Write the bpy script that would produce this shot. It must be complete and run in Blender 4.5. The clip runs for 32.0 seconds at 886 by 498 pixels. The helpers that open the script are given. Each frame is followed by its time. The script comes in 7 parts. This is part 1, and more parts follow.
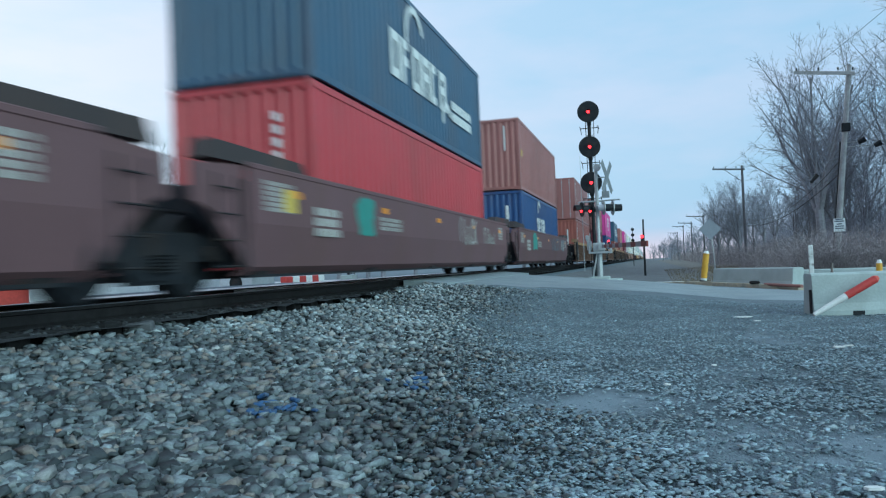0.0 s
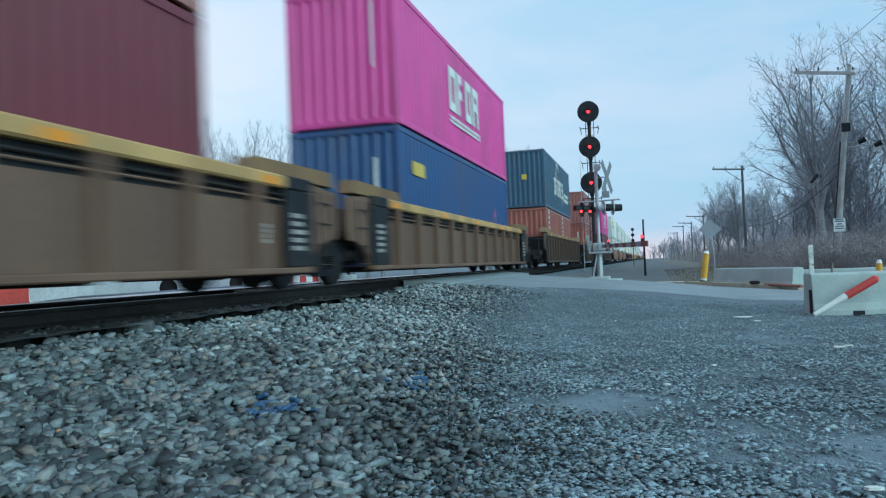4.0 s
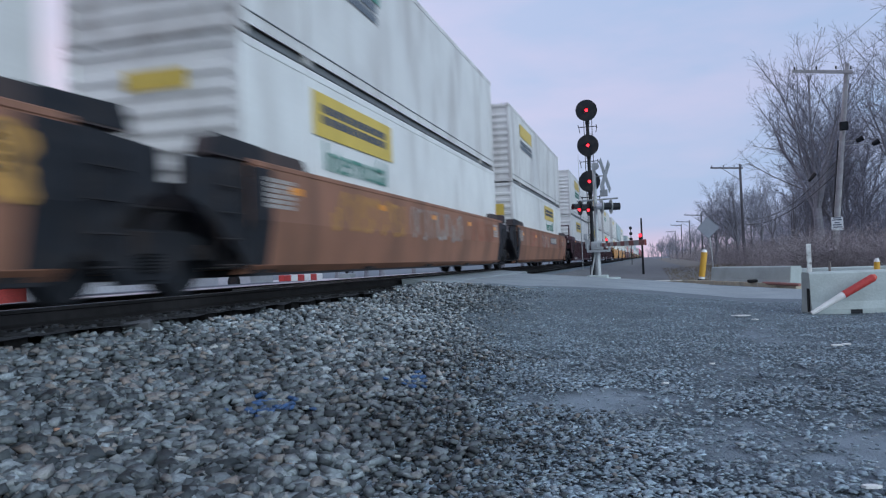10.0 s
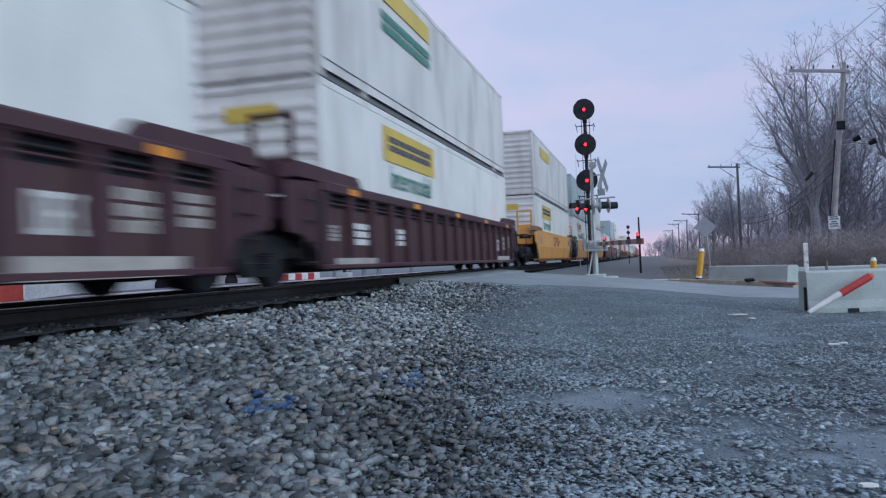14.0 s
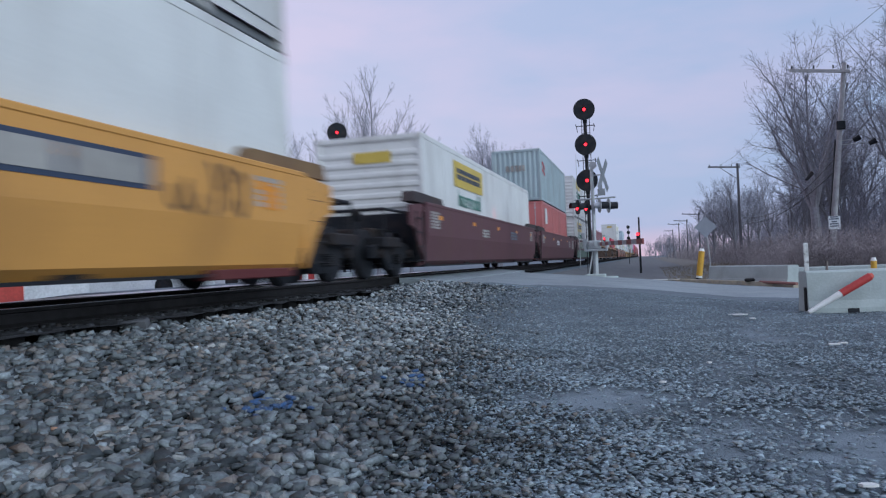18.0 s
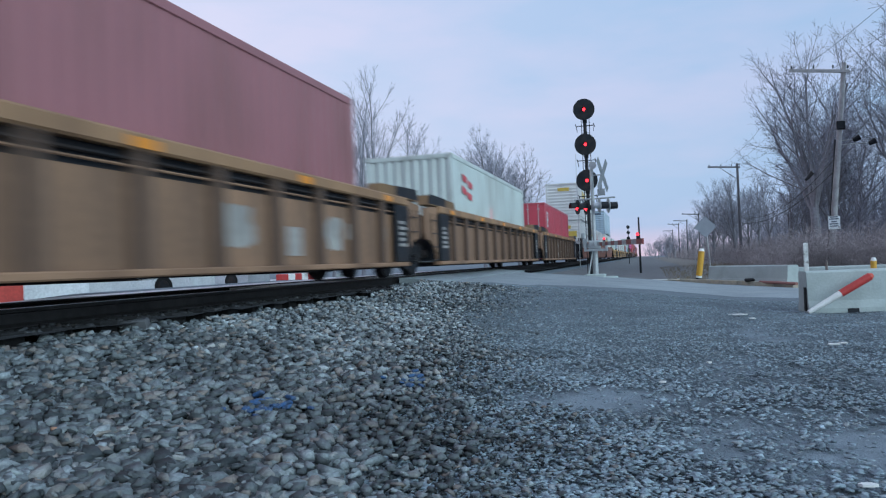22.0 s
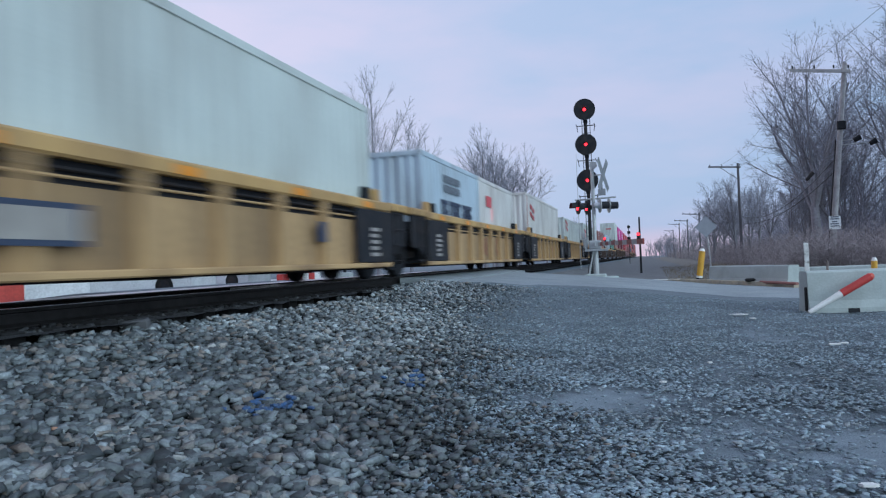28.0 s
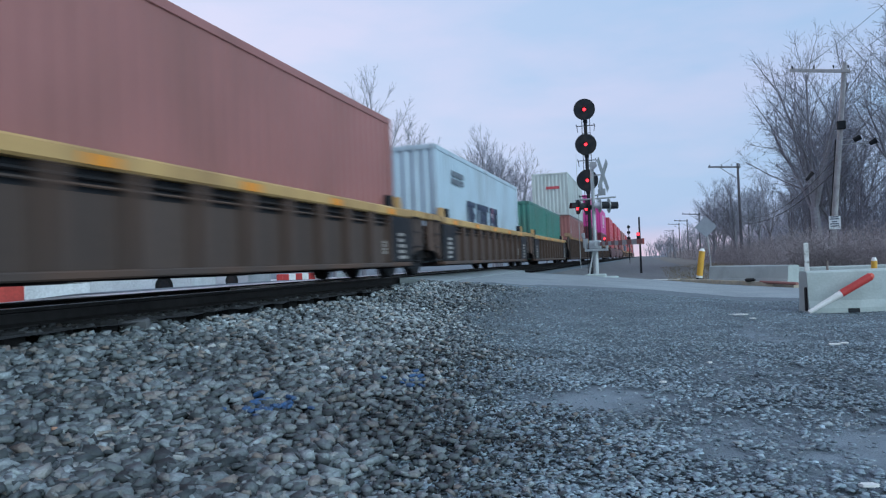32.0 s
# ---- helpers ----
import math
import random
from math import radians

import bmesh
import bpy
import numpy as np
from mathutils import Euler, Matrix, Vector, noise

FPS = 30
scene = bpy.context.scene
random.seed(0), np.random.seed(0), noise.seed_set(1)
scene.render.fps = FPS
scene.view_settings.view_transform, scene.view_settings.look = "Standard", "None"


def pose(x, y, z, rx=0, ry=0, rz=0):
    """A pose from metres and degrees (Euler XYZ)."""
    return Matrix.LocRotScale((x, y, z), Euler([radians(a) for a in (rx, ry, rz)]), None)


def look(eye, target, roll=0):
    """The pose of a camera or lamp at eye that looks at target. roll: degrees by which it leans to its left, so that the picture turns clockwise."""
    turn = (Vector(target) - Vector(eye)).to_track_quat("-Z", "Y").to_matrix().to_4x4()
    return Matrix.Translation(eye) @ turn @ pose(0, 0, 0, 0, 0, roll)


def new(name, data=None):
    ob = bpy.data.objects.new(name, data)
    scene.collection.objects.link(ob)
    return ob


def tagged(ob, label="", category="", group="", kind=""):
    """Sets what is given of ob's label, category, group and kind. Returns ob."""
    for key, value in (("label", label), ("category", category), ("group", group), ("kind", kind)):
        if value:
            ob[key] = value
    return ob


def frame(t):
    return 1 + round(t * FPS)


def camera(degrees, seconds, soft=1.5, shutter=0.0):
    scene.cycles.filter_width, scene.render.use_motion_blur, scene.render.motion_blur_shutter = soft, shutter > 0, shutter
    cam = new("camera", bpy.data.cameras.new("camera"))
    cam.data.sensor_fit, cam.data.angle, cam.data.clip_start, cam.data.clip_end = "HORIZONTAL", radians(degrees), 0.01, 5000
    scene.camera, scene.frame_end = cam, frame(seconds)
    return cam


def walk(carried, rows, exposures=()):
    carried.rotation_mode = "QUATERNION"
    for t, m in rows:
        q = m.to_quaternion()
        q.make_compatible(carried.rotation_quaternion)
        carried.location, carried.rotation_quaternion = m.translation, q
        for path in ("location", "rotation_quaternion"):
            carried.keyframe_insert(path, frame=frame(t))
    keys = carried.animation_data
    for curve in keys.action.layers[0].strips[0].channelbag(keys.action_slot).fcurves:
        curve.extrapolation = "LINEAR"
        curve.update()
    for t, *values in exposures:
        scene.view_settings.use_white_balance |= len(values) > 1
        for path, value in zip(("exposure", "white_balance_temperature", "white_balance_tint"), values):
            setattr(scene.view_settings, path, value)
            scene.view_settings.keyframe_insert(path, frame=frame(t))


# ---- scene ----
# Metres, z up. The track runs along +y at x = TRACK; the camera stands on the gravel lot.
EYE = (0.0, 0.0, 1.05)
LENS = 60.62
FOCAL = 784 / math.tan(radians(LENS / 2))
TRACK, RAIL = -6.02, 0.82
cam = camera(LENS, 32.0, soft=1.25, shutter=0.6)


def aim(pan, tilt):
    """The camera's pose with a small pan and tilt, in parts of the focal length."""
    yaw, pitch = 0.2586 + pan / FOCAL, 0.0200 + tilt / FOCAL
    way = Vector((-math.sin(yaw) * math.cos(pitch), math.cos(yaw) * math.cos(pitch), math.sin(pitch)))
    return look(EYE, Vector(EYE) + way, -2.33)


SWAY = [(0, 8, 4.5), (1, 7.5, 4.5), (1.5, 6, 5), (2, 7.5, 4.5), (3, 7.5, 4.5), (5.5, 9, 4.5), (6, 8.5, 4.5), (7, 8, 4.5), (7.5, 9.5, 4.5),
        (8, 10, 4.5), (8.5, 8, 4.5), (9, 7, 4.3), (9.5, 6.5, 3.2), (10, 5, 2), (10.5, 4, 1.2), (11, 3.5, 1.7), (11.5, 3, 2.2), (12, 2.5, 1.5),
        (12.5, 2, 0.2), (13, 1.5, 0), (14, 0.7, 0), (16.5, 1.5, 0), (17, 1.8, 0.2), (18, 1, 0), (19, 0, 0), (21, 0, 0), (22, 0.7, 0),
        (23, 1.3, 0), (25, 1.3, 0.3), (27.5, 0.8, 0), (28.5, 2.5, 0), (29, 2, 0), (30, 1.5, 0), (31, 2, 0), (32, 1.5, 0)]
walk(cam, [(t, aim(a, b)) for t, a, b in SWAY],
     exposures=[(0, 0.22, 5650, -19), (1, 0.22, 5650, -18), (2, 0.18, 5650, -14), (3, 0.23, 5650, -21), (3.5, 0.23, 5650, -22), (5.5, 0.26, 5700, -22), (7, 0.21, 5800, -12), (8, 0.16, 5900, -8), (9.5, 0.02, 6050, 3), (11, 0.0, 6100, 8), (14.5, 0.0, 6100, 8), (17, -0.09, 6100, 8), (18, -0.09, 6100, 8),
                (19, 0.0, 6100, 7), (20, 0.06, 6050, 3), (21, 0.0, 6050, 5), (22, 0.06, 5850, -3), (23, 0.04, 5850, -2), (24, 0.08, 5800, -9), (25, 0.0, 6050, 5), (28, 0.0, 5950, 1), (30, 0.0, 5950, 2),
                (31, 0.02, 5900, 0), (32, 0.1, 5850, -3)])

# ---- light: an overcast dusk, faintly pink to the west ----
world = bpy.data.worlds.new("dusk_sky")
scene.world = world
world.use_nodes = True
wn, wl = world.node_tree.nodes, world.node_tree.links
wn.clear()


def wnode(kind, **vals):
    n = wn.new(kind)
    for k, v in vals.items():
        n.inputs[k].default_value = v
    return n


w_out, w_bg = wn.new("ShaderNodeOutputWorld"), wnode("ShaderNodeBackground", Strength=1.0)
w_sky = wn.new("ShaderNodeTexSky")
w_sky.sky_type, w_sky.sun_disc = "NISHITA", False
w_sky.sun_elevation, w_sky.sun_rotation, w_sky.dust_density = radians(4), radians(-70), 3.0
w_co = wn.new("ShaderNodeTexCoord")
w_map = wn.new("ShaderNodeMapping")
w_map.inputs["Scale"].default_value = (1.0, 1.0, 3.2)
w_noise = wnode("ShaderNodeTexNoise", Scale=2.6, Detail=5.0, Roughness=0.55)
w_noise2 = wnode("ShaderNodeTexNoise", Scale=1.3, Detail=3.0, Roughness=0.5)
w_ramp, w_ramp2 = wn.new("ShaderNodeValToRGB"), wn.new("ShaderNodeValToRGB")
w_ramp.color_ramp.elements[0].position, w_ramp.color_ramp.elements[0].color = 0.40, (0.455, 0.575, 0.825, 1)
w_ramp.color_ramp.elements[1].position, w_ramp.color_ramp.elements[1].color = 0.62, (0.735, 0.655, 0.87, 1)
w_sep = wn.new("ShaderNodeSeparateXYZ")
w_west = wnode("ShaderNodeMapRange")
for k, v in (("From Min", -0.62), ("From Max", 0.30), ("To Min", 1.0), ("To Max", 0.0)):
    w_west.inputs[k].default_value = v
w_low = wnode("ShaderNodeMapRange")
for k, v in (("From Min", 0.0), ("From Max", 0.040), ("To Min", 0.62), ("To Max", 0.0)):
    w_low.inputs[k].default_value = v
w_ramp2.color_ramp.elements[0].position, w_ramp2.color_ramp.elements[0].color = 0.0, (0.31, 0.42, 0.64, 1)
w_ramp2.color_ramp.elements[1].position, w_ramp2.color_ramp.elements[1].color = 1.0, (0.75, 0.64, 0.80, 1)
w_mix = wn.new("ShaderNodeMix")
w_mix.data_type = "RGBA"
w_mix.inputs["Factor"].default_value = 0.55
w_mix2 = wn.new("ShaderNodeMix")
w_mix2.data_type = "RGBA"
w_mix2.inputs["Factor"].default_value = 0.03
wl.new(w_co.outputs["Generated"], w_map.inputs["Vector"])
wl.new(w_map.outputs["Vector"], w_noise.inputs["Vector"])
wl.new(w_noise.outputs["Fac"], w_ramp.inputs["Fac"])
wl.new(w_co.outputs["Generated"], w_sep.inputs["Vector"])
wl.new(w_sep.outputs["X"], w_west.inputs["Value"])
wl.new(w_west.outputs["Result"], w_ramp2.inputs["Fac"])
wl.new(w_ramp.outputs["Color"], w_mix.inputs["A"])
wl.new(w_ramp2.outputs["Color"], w_mix.inputs["B"])
wl.new(w_mix.outputs["Result"], w_mix2.inputs["A"])
wl.new(w_sky.outputs["Color"], w_mix2.inputs["B"])
w_glow = wn.new("ShaderNodeMix")
w_glow.data_type = "RGBA"
w_glow.inputs["B"].default_value = (0.95, 0.58, 0.62, 1)
wl.new(w_sep.outputs["Z"], w_low.inputs["Value"])
wl.new(w_low.outputs["Result"], w_glow.inputs["Factor"])
wl.new(w_mix2.outputs["Result"], w_glow.inputs["A"])
wl.new(w_glow.outputs["Result"], w_bg.inputs["Color"])
wl.new(w_bg.outputs["Background"], w_out.inputs["Surface"])
sun = new("sun", bpy.data.lights.new("sun", "SUN"))
sun.data.energy, sun.data.angle, sun.data.color = 1.9, radians(50), (0.88, 0.97, 1.0)
sun.matrix_world = look((40, -22, 18), (0, 0, 0))
# ---- materials ----
MATS = {}


def surface(name, base, rough=0.7, metal=0.0, vary=0.18, fine=18.0, coarse=1.6, bump=0.15, stain=None, stain_at=0.62, streak=False, glow=0.0, rand=0.0,
            dark=0.5, soft=0.12):
    """A worn surface: two scales of tone, fine relief, and stains or rust of a second colour."""
    if name in MATS:
        return MATS[name]
    m = bpy.data.materials.new(name)
    m.use_nodes = True
    nt = m.node_tree
    ns, ls = nt.nodes, nt.links
    bs = ns["Principled BSDF"]
    bs.inputs["Roughness"].default_value, bs.inputs["Metallic"].default_value = rough, metal
    co = ns.new("ShaderNodeTexCoord")
    vec = co.outputs["Object"]
    big, small = ns.new("ShaderNodeTexNoise"), ns.new("ShaderNodeTexNoise")
    big.inputs["Scale"].default_value, big.inputs["Detail"].default_value = coarse, 4
    small.inputs["Scale"].default_value, small.inputs["Detail"].default_value = fine, 3
    for n in (big, small):
        ls.new(vec, n.inputs["Vector"])
    add = ns.new("ShaderNodeMath")
    add.operation = "ADD"
    ls.new(big.outputs["Fac"], add.inputs[0])
    ls.new(small.outputs["Fac"], add.inputs[1])
    tone = ns.new("ShaderNodeMapRange")
    for k, v in (("From Min", 0.7), ("From Max", 1.3), ("To Min", 1 - vary), ("To Max", 1 + vary)):
        tone.inputs[k].default_value = v
    ls.new(add.outputs[0], tone.inputs["Value"])
    last = tone.outputs["Result"]
    if rand:
        info = ns.new("ShaderNodeObjectInfo")
        r = ns.new("ShaderNodeMapRange")
        r.inputs["To Min"].default_value, r.inputs["To Max"].default_value = 1 - rand, 1 + rand
        ls.new(info.outputs["Random"], r.inputs["Value"])
        mul = ns.new("ShaderNodeMath")
        mul.operation = "MULTIPLY"
        ls.new(last, mul.inputs[0])
        ls.new(r.outputs["Result"], mul.inputs[1])
        last = mul.outputs[0]
    shade = ns.new("ShaderNodeVectorMath")
    shade.operation = "SCALE"
    shade.inputs[0].default_value = base
    ls.new(last, shade.inputs["Scale"])
    col = shade.outputs["Vector"]
    if stain:
        sn = ns.new("ShaderNodeTexNoise")
        sn.inputs["Scale"].default_value, sn.inputs["Detail"].default_value = coarse * 1.7, 6
        mp = ns.new("ShaderNodeMapping")
        mp.inputs["Scale"].default_value = (1, 0.7, 0.22) if streak else (1, 1, 1)
        mp.inputs["Location"].default_value = (3.1, 1.7, 5.2)
        ls.new(vec, mp.inputs["Vector"])
        ls.new(mp.outputs["Vector"], sn.inputs["Vector"])
        rg = ns.new("ShaderNodeMapRange")
        for k, v in (("From Min", stain_at - soft), ("From Max", stain_at + soft), ("To Min", 0.0), ("To Max", dark)):
            rg.inputs[k].default_value = v
        ls.new(sn.outputs["Fac"], rg.inputs["Value"])
        mx = ns.new("ShaderNodeMix")
        mx.data_type = "RGBA"
        mx.inputs["B"].default_value = (*stain, 1)
        ls.new(rg.outputs["Result"], mx.inputs["Factor"])
        ls.new(col, mx.inputs["A"])
        col = mx.outputs["Result"]
    ls.new(col, bs.inputs["Base Color"])
    if bump:
        bp = ns.new("ShaderNodeBump")
        bp.inputs["Strength"].default_value, bp.inputs["Distance"].default_value = bump, 0.02
        ls.new(small.outputs["Fac"], bp.inputs["Height"])
        ls.new(bp.outputs["Normal"], bs.inputs["Normal"])
    if glow:
        bs.inputs["Emission Color"].default_value, bs.inputs["Emission Strength"].default_value = (*base, 1), glow
    MATS[name] = m
    return m


def paint(name, base, rough=0.42, rust=0.32, at=0.6):
    return surface("paint_" + name, base, rough, 0.0, 0.08, 30, 0.9, 0.06, (0.10, 0.055, 0.035), at, True, dark=rust)


STEEL = surface("dark_steel", (0.030, 0.030, 0.033), 0.6, 0.5, 0.3, 14, 2, 0.3, (0.07, 0.045, 0.03), 0.55)
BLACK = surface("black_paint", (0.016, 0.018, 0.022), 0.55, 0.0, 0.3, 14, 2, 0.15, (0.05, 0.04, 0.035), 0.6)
RUBBER = surface("rubber", (0.02, 0.02, 0.02), 0.85)
RAILSTEEL = surface("rail_steel", (0.022, 0.021, 0.022), 0.7, 0.3, 0.3, 10, 2, 0.3)
RAILTOP = surface("rail_top", (0.55, 0.55, 0.56), 0.22, 1.0, 0.1, 40, 3, 0.03)
GALV = surface("galvanised_steel", (0.42, 0.44, 0.45), 0.5, 0.6, 0.15, 20, 2, 0.1)
CONCRETE = surface("concrete", (0.40, 0.45, 0.44), 0.9, 0, 0.08, 26, 1.4, 0.25, (0.27, 0.30, 0.29), 0.58)
DARKPOLE = surface("dark_pole_wood", (0.13, 0.13, 0.145), 0.9, 0, 0.25, 30, 2, 0.4)
POLEWOOD = surface("silvered_pole_wood", (0.34, 0.34, 0.35), 0.9, 0, 0.25, 30, 2, 0.4, (0.2, 0.19, 0.18), 0.55)
WHITE = surface("white_paint", (0.72, 0.72, 0.70), 0.6, 0, 0.08, 20, 2, 0.05, (0.4, 0.38, 0.34), 0.66)
RED = surface("red_paint", (0.42, 0.035, 0.03), 0.5, 0, 0.15, 20, 2, 0.05)
YELLOW = surface("yellow_plastic", (0.62, 0.34, 0.035), 0.5, 0, 0.12, 20, 2, 0.05, (0.3, 0.2, 0.08), 0.66)
ALU = surface("aluminium", (0.50, 0.52, 0.54), 0.42, 0.7, 0.1, 30, 2, 0.05)
OLDWOOD = surface("weathered_wood", (0.23, 0.20, 0.18), 0.9, 0, 0.25, 30, 2, 0.4, (0.12, 0.10, 0.09), 0.55)
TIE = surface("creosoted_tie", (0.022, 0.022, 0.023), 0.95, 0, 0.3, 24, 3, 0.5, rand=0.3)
# Bark and twigs are lightened and blued: distance haze mixed into their colour.
BARK = surface("bark", (0.23, 0.23, 0.255), 0.95, 0, 0.3, 8, 0.7, 0.4)
TWIG = surface("hazed_twigs", (0.265, 0.275, 0.325), 0.95, 0, 0.3, 3, 0.4, 0)
REDGLOW = surface("red_signal_light", (1.0, 0.02, 0.035), 0.3, 0, 0, bump=0, glow=4.0)
GLASS = surface("dark_glass", (0.02, 0.025, 0.03), 0.08, 0, 0.1, bump=0)
ASPHALT = surface("asphalt", (0.245, 0.28, 0.295), 0.75, 0, 0.25, 60, 0.8, 0.35, (0.30, 0.335, 0.35), 0.56)
PALE = surface("pale_old_asphalt", (0.46, 0.48, 0.49), 0.38, 0, 0.15, 40, 0.5, 0.2, (0.33, 0.34, 0.35), 0.6)
SIGN_WHITE = surface("sign_white", (0.62, 0.66, 0.68), 0.5, 0, 0.06, 20, 2, 0.02)
LETTER = surface("white_lettering", (0.66, 0.67, 0.66), 0.6, 0, 0.1, 20, 2, 0.02)
STENCIL = surface("worn_white_stencil", (0.33, 0.31, 0.29), 0.7, 0, 0.25, 9, 3, 0.02)
DECAL_Y = surface("yellow_decal", (0.56, 0.41, 0.075), 0.5, 0, 0.12, 20, 2, 0.02)
DECAL_G = surface("green_lettering", (0.07, 0.22, 0.17), 0.6, 0, 0.1, 20, 2, 0.02)
DECAL_O = surface("orange_reflector", (0.70, 0.26, 0.02), 0.4, 0, 0.1, 20, 2, 0.02)
INK = surface("dark_lettering", (0.035, 0.05, 0.09), 0.6, 0, 0.1, 20, 2, 0.02)
MARK_RED = surface("red_lettering", (0.52, 0.09, 0.105), 0.6, 0, 0.1, 20, 2, 0.02)

for m in (STEEL, BLACK, TIE, RAILSTEEL, RUBBER):
    m.node_tree.nodes["Principled BSDF"].inputs["Specular IOR Level"].default_value = 0.18

# ---- mesh building ----


class Build:
    """Collects vertices and faces of one mesh."""

    def __init__(self):
        self.v, self.f = [], []

    def add(self, verts, faces):
        n = len(self.v)
        self.v += [tuple(p) for p in verts]
        self.f += [tuple(n + i for i in f) for f in faces]
        return self

    def box(self, x0, x1, y0, y1, z0, z1, b=0.0):
        if b <= 0:
            v = [(x, y, z) for z in (z0, z1) for y in (y0, y1) for x in (x0, x1)]
            return self.add(v, [(0, 2, 3, 1), (4, 5, 7, 6), (0, 1, 5, 4), (2, 6, 7, 3), (0, 4, 6, 2), (1, 3, 7, 5)])
        bm = bmesh.new()
        bmesh.ops.create_cube(bm, size=1.0)
        for p in bm.verts:
            p.co = ((x0 + x1) / 2 + p.co.x * (x1 - x0), (y0 + y1) / 2 + p.co.y * (y1 - y0), (z0 + z1) / 2 + p.co.z * (z1 - z0))
        bmesh.ops.bevel(bm, geom=bm.edges[:], offset=min(b, (x1 - x0) * 0.45, (y1 - y0) * 0.45, (z1 - z0) * 0.45), segments=1, affect="EDGES")
        bm.verts.index_update()
        self.add([p.co for p in bm.verts], [[q.index for q in f.verts] for f in bm.faces])
        bm.free()
        return self

    def prism(self, outline, axis, a, b):
        """Extrudes a 2D outline along axis x, y or z from a to b. The outline gives the two other axes in order."""
        def at(p, d):
            return (d, p[0], p[1]) if axis == "x" else (p[0], d, p[1]) if axis == "y" else (p[0], p[1], d)
        n = len(outline)
        faces = [tuple(range(n))[::-1], tuple(range(n, 2 * n))] + [(i, (i + 1) % n, n + (i + 1) % n, n + i) for i in range(n)]
        return self.add([at(p, a) for p in outline] + [at(p, b) for p in outline], faces)

    def rod(self, p, q, r, r2=None, sides=8, caps=True):
        p, q = Vector(p), Vector(q)
        w = (q - p).normalized()
        u = w.orthogonal().normalized()
        v = w.cross(u)
        r2 = r if r2 is None else r2
        ring = [(math.cos(2 * math.pi * i / sides), math.sin(2 * math.pi * i / sides)) for i in range(sides)]
        verts = [p + (u * c + v * s) * r for c, s in ring] + [q + (u * c + v * s) * r2 for c, s in ring]
        faces = [(i, (i + 1) % sides, sides + (i + 1) % sides, sides + i) for i in range(sides)]
        if caps:
            faces += [tuple(range(sides))[::-1], tuple(range(sides, 2 * sides))]
        return self.add(verts, faces)

    def lathe(self, rings, sides=12):
        """A turned body about z: rings of (radius, height)."""
        v = [(r * math.cos(2 * math.pi * i / sides), r * math.sin(2 * math.pi * i / sides), z) for r, z in rings for i in range(sides)]
        f = [(k * sides + i, k * sides + (i + 1) % sides, (k + 1) * sides + (i + 1) % sides, (k + 1) * sides + i) for k in range(len(rings) - 1) for i in range(sides)]
        return self.add(v, f + [tuple(range(sides))[::-1], tuple(range((len(rings) - 1) * sides, len(rings) * sides))])

    def mesh(self, name, smooth=False):
        me = bpy.data.meshes.new(name)
        me.from_pydata(self.v, [], self.f)
        if smooth:
            me.polygons.foreach_set("use_smooth", [True] * len(me.polygons))
        me.update()
        return me


def part(name, b, material, parent, label="", smooth=False):
    me = b if isinstance(b, bpy.types.Mesh) else b.mesh(name, smooth)
    if material and not me.materials:
        me.materials.append(material)
    ob = new(name, me)
    ob.parent = parent
    return tagged(ob, label) if label else ob


def thing(name, label, category, at=(0, 0, 0), group="", turn=0.0):
    ob = new(name)
    ob.empty_display_size = 0.3
    ob.matrix_basis = pose(*at, 0, 0, turn)
    return tagged(ob, label, category, group)


def solid(name, b, material, label, category, group="", kind="", at=(0, 0, 0), smooth=False):
    me = b.mesh(name, smooth)
    me.materials.append(material)
    ob = new(name, me)
    ob.location = at
    return tagged(ob, label, category, group, kind)
# ---- ground, tracks and road ----


def lerp_table(x, table):
    for (a, za), (b, zb) in zip(table, table[1:]):
        if x <= b:
            return za if x <= a else za + (zb - za) * (x - a) / (b - a)
    return table[-1][1]


LOT = [(-14, 0.28), (-9.5, 0.30), (-8.2, 0.46), (-7.4, 0.56), (-4.75, 0.56), (-3.7, 0.33), (-2.5, 0.13), (-1.0, 0.03), (0.5, 0.0), (40, 0.0), (90, 2.0)]
ROADBED = [(-14, 0.70), (-4.6, 0.70), (-1.6, 0.43), (2.0, 0.05), (6, -0.05), (40, -0.1), (90, 2.0)]
BEYOND = [(-14, 0.30), (-9.5, 0.32), (-8.2, 0.46), (-7.4, 0.56), (-4.75, 0.56), (-3.4, 0.2), (-1.8, 0.0), (2, -0.05), (6, 0.0), (12, 0.2), (40, 0.6), (90, 3.0)]


def smooth(a, b, x):
    t = min(1, max(0, (x - a) / (b - a)))
    return t * t * (3 - 2 * t)


def height(x, y):
    z = lerp_table(x, LOT)
    z += (lerp_table(x, ROADBED) - z) * smooth(11, 16.5, y)
    z += (lerp_table(x, BEYOND) - z) * smooth(26.5, 32, y)
    if x < -14.2:
        z = 0.2
    return z


def grid_mesh(xs, ys, fn):
    v = [(x, y, fn(x, y)) for y in ys for x in xs]
    n = len(xs)
    f = [(j * n + i, j * n + i + 1, (j + 1) * n + i + 1, (j + 1) * n + i) for j in range(len(ys) - 1) for i in range(n - 1)]
    return Build().add(v, f)


# The base is kept dark so that gaps between the stones look shaded.
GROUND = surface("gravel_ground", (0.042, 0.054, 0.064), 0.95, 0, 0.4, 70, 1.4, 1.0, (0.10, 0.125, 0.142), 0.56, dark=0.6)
GRASSY = surface("dry_grass_ground", (0.155, 0.145, 0.13), 0.95, 0, 0.4, 20, 0.6, 0.8, (0.20, 0.175, 0.135), 0.5)


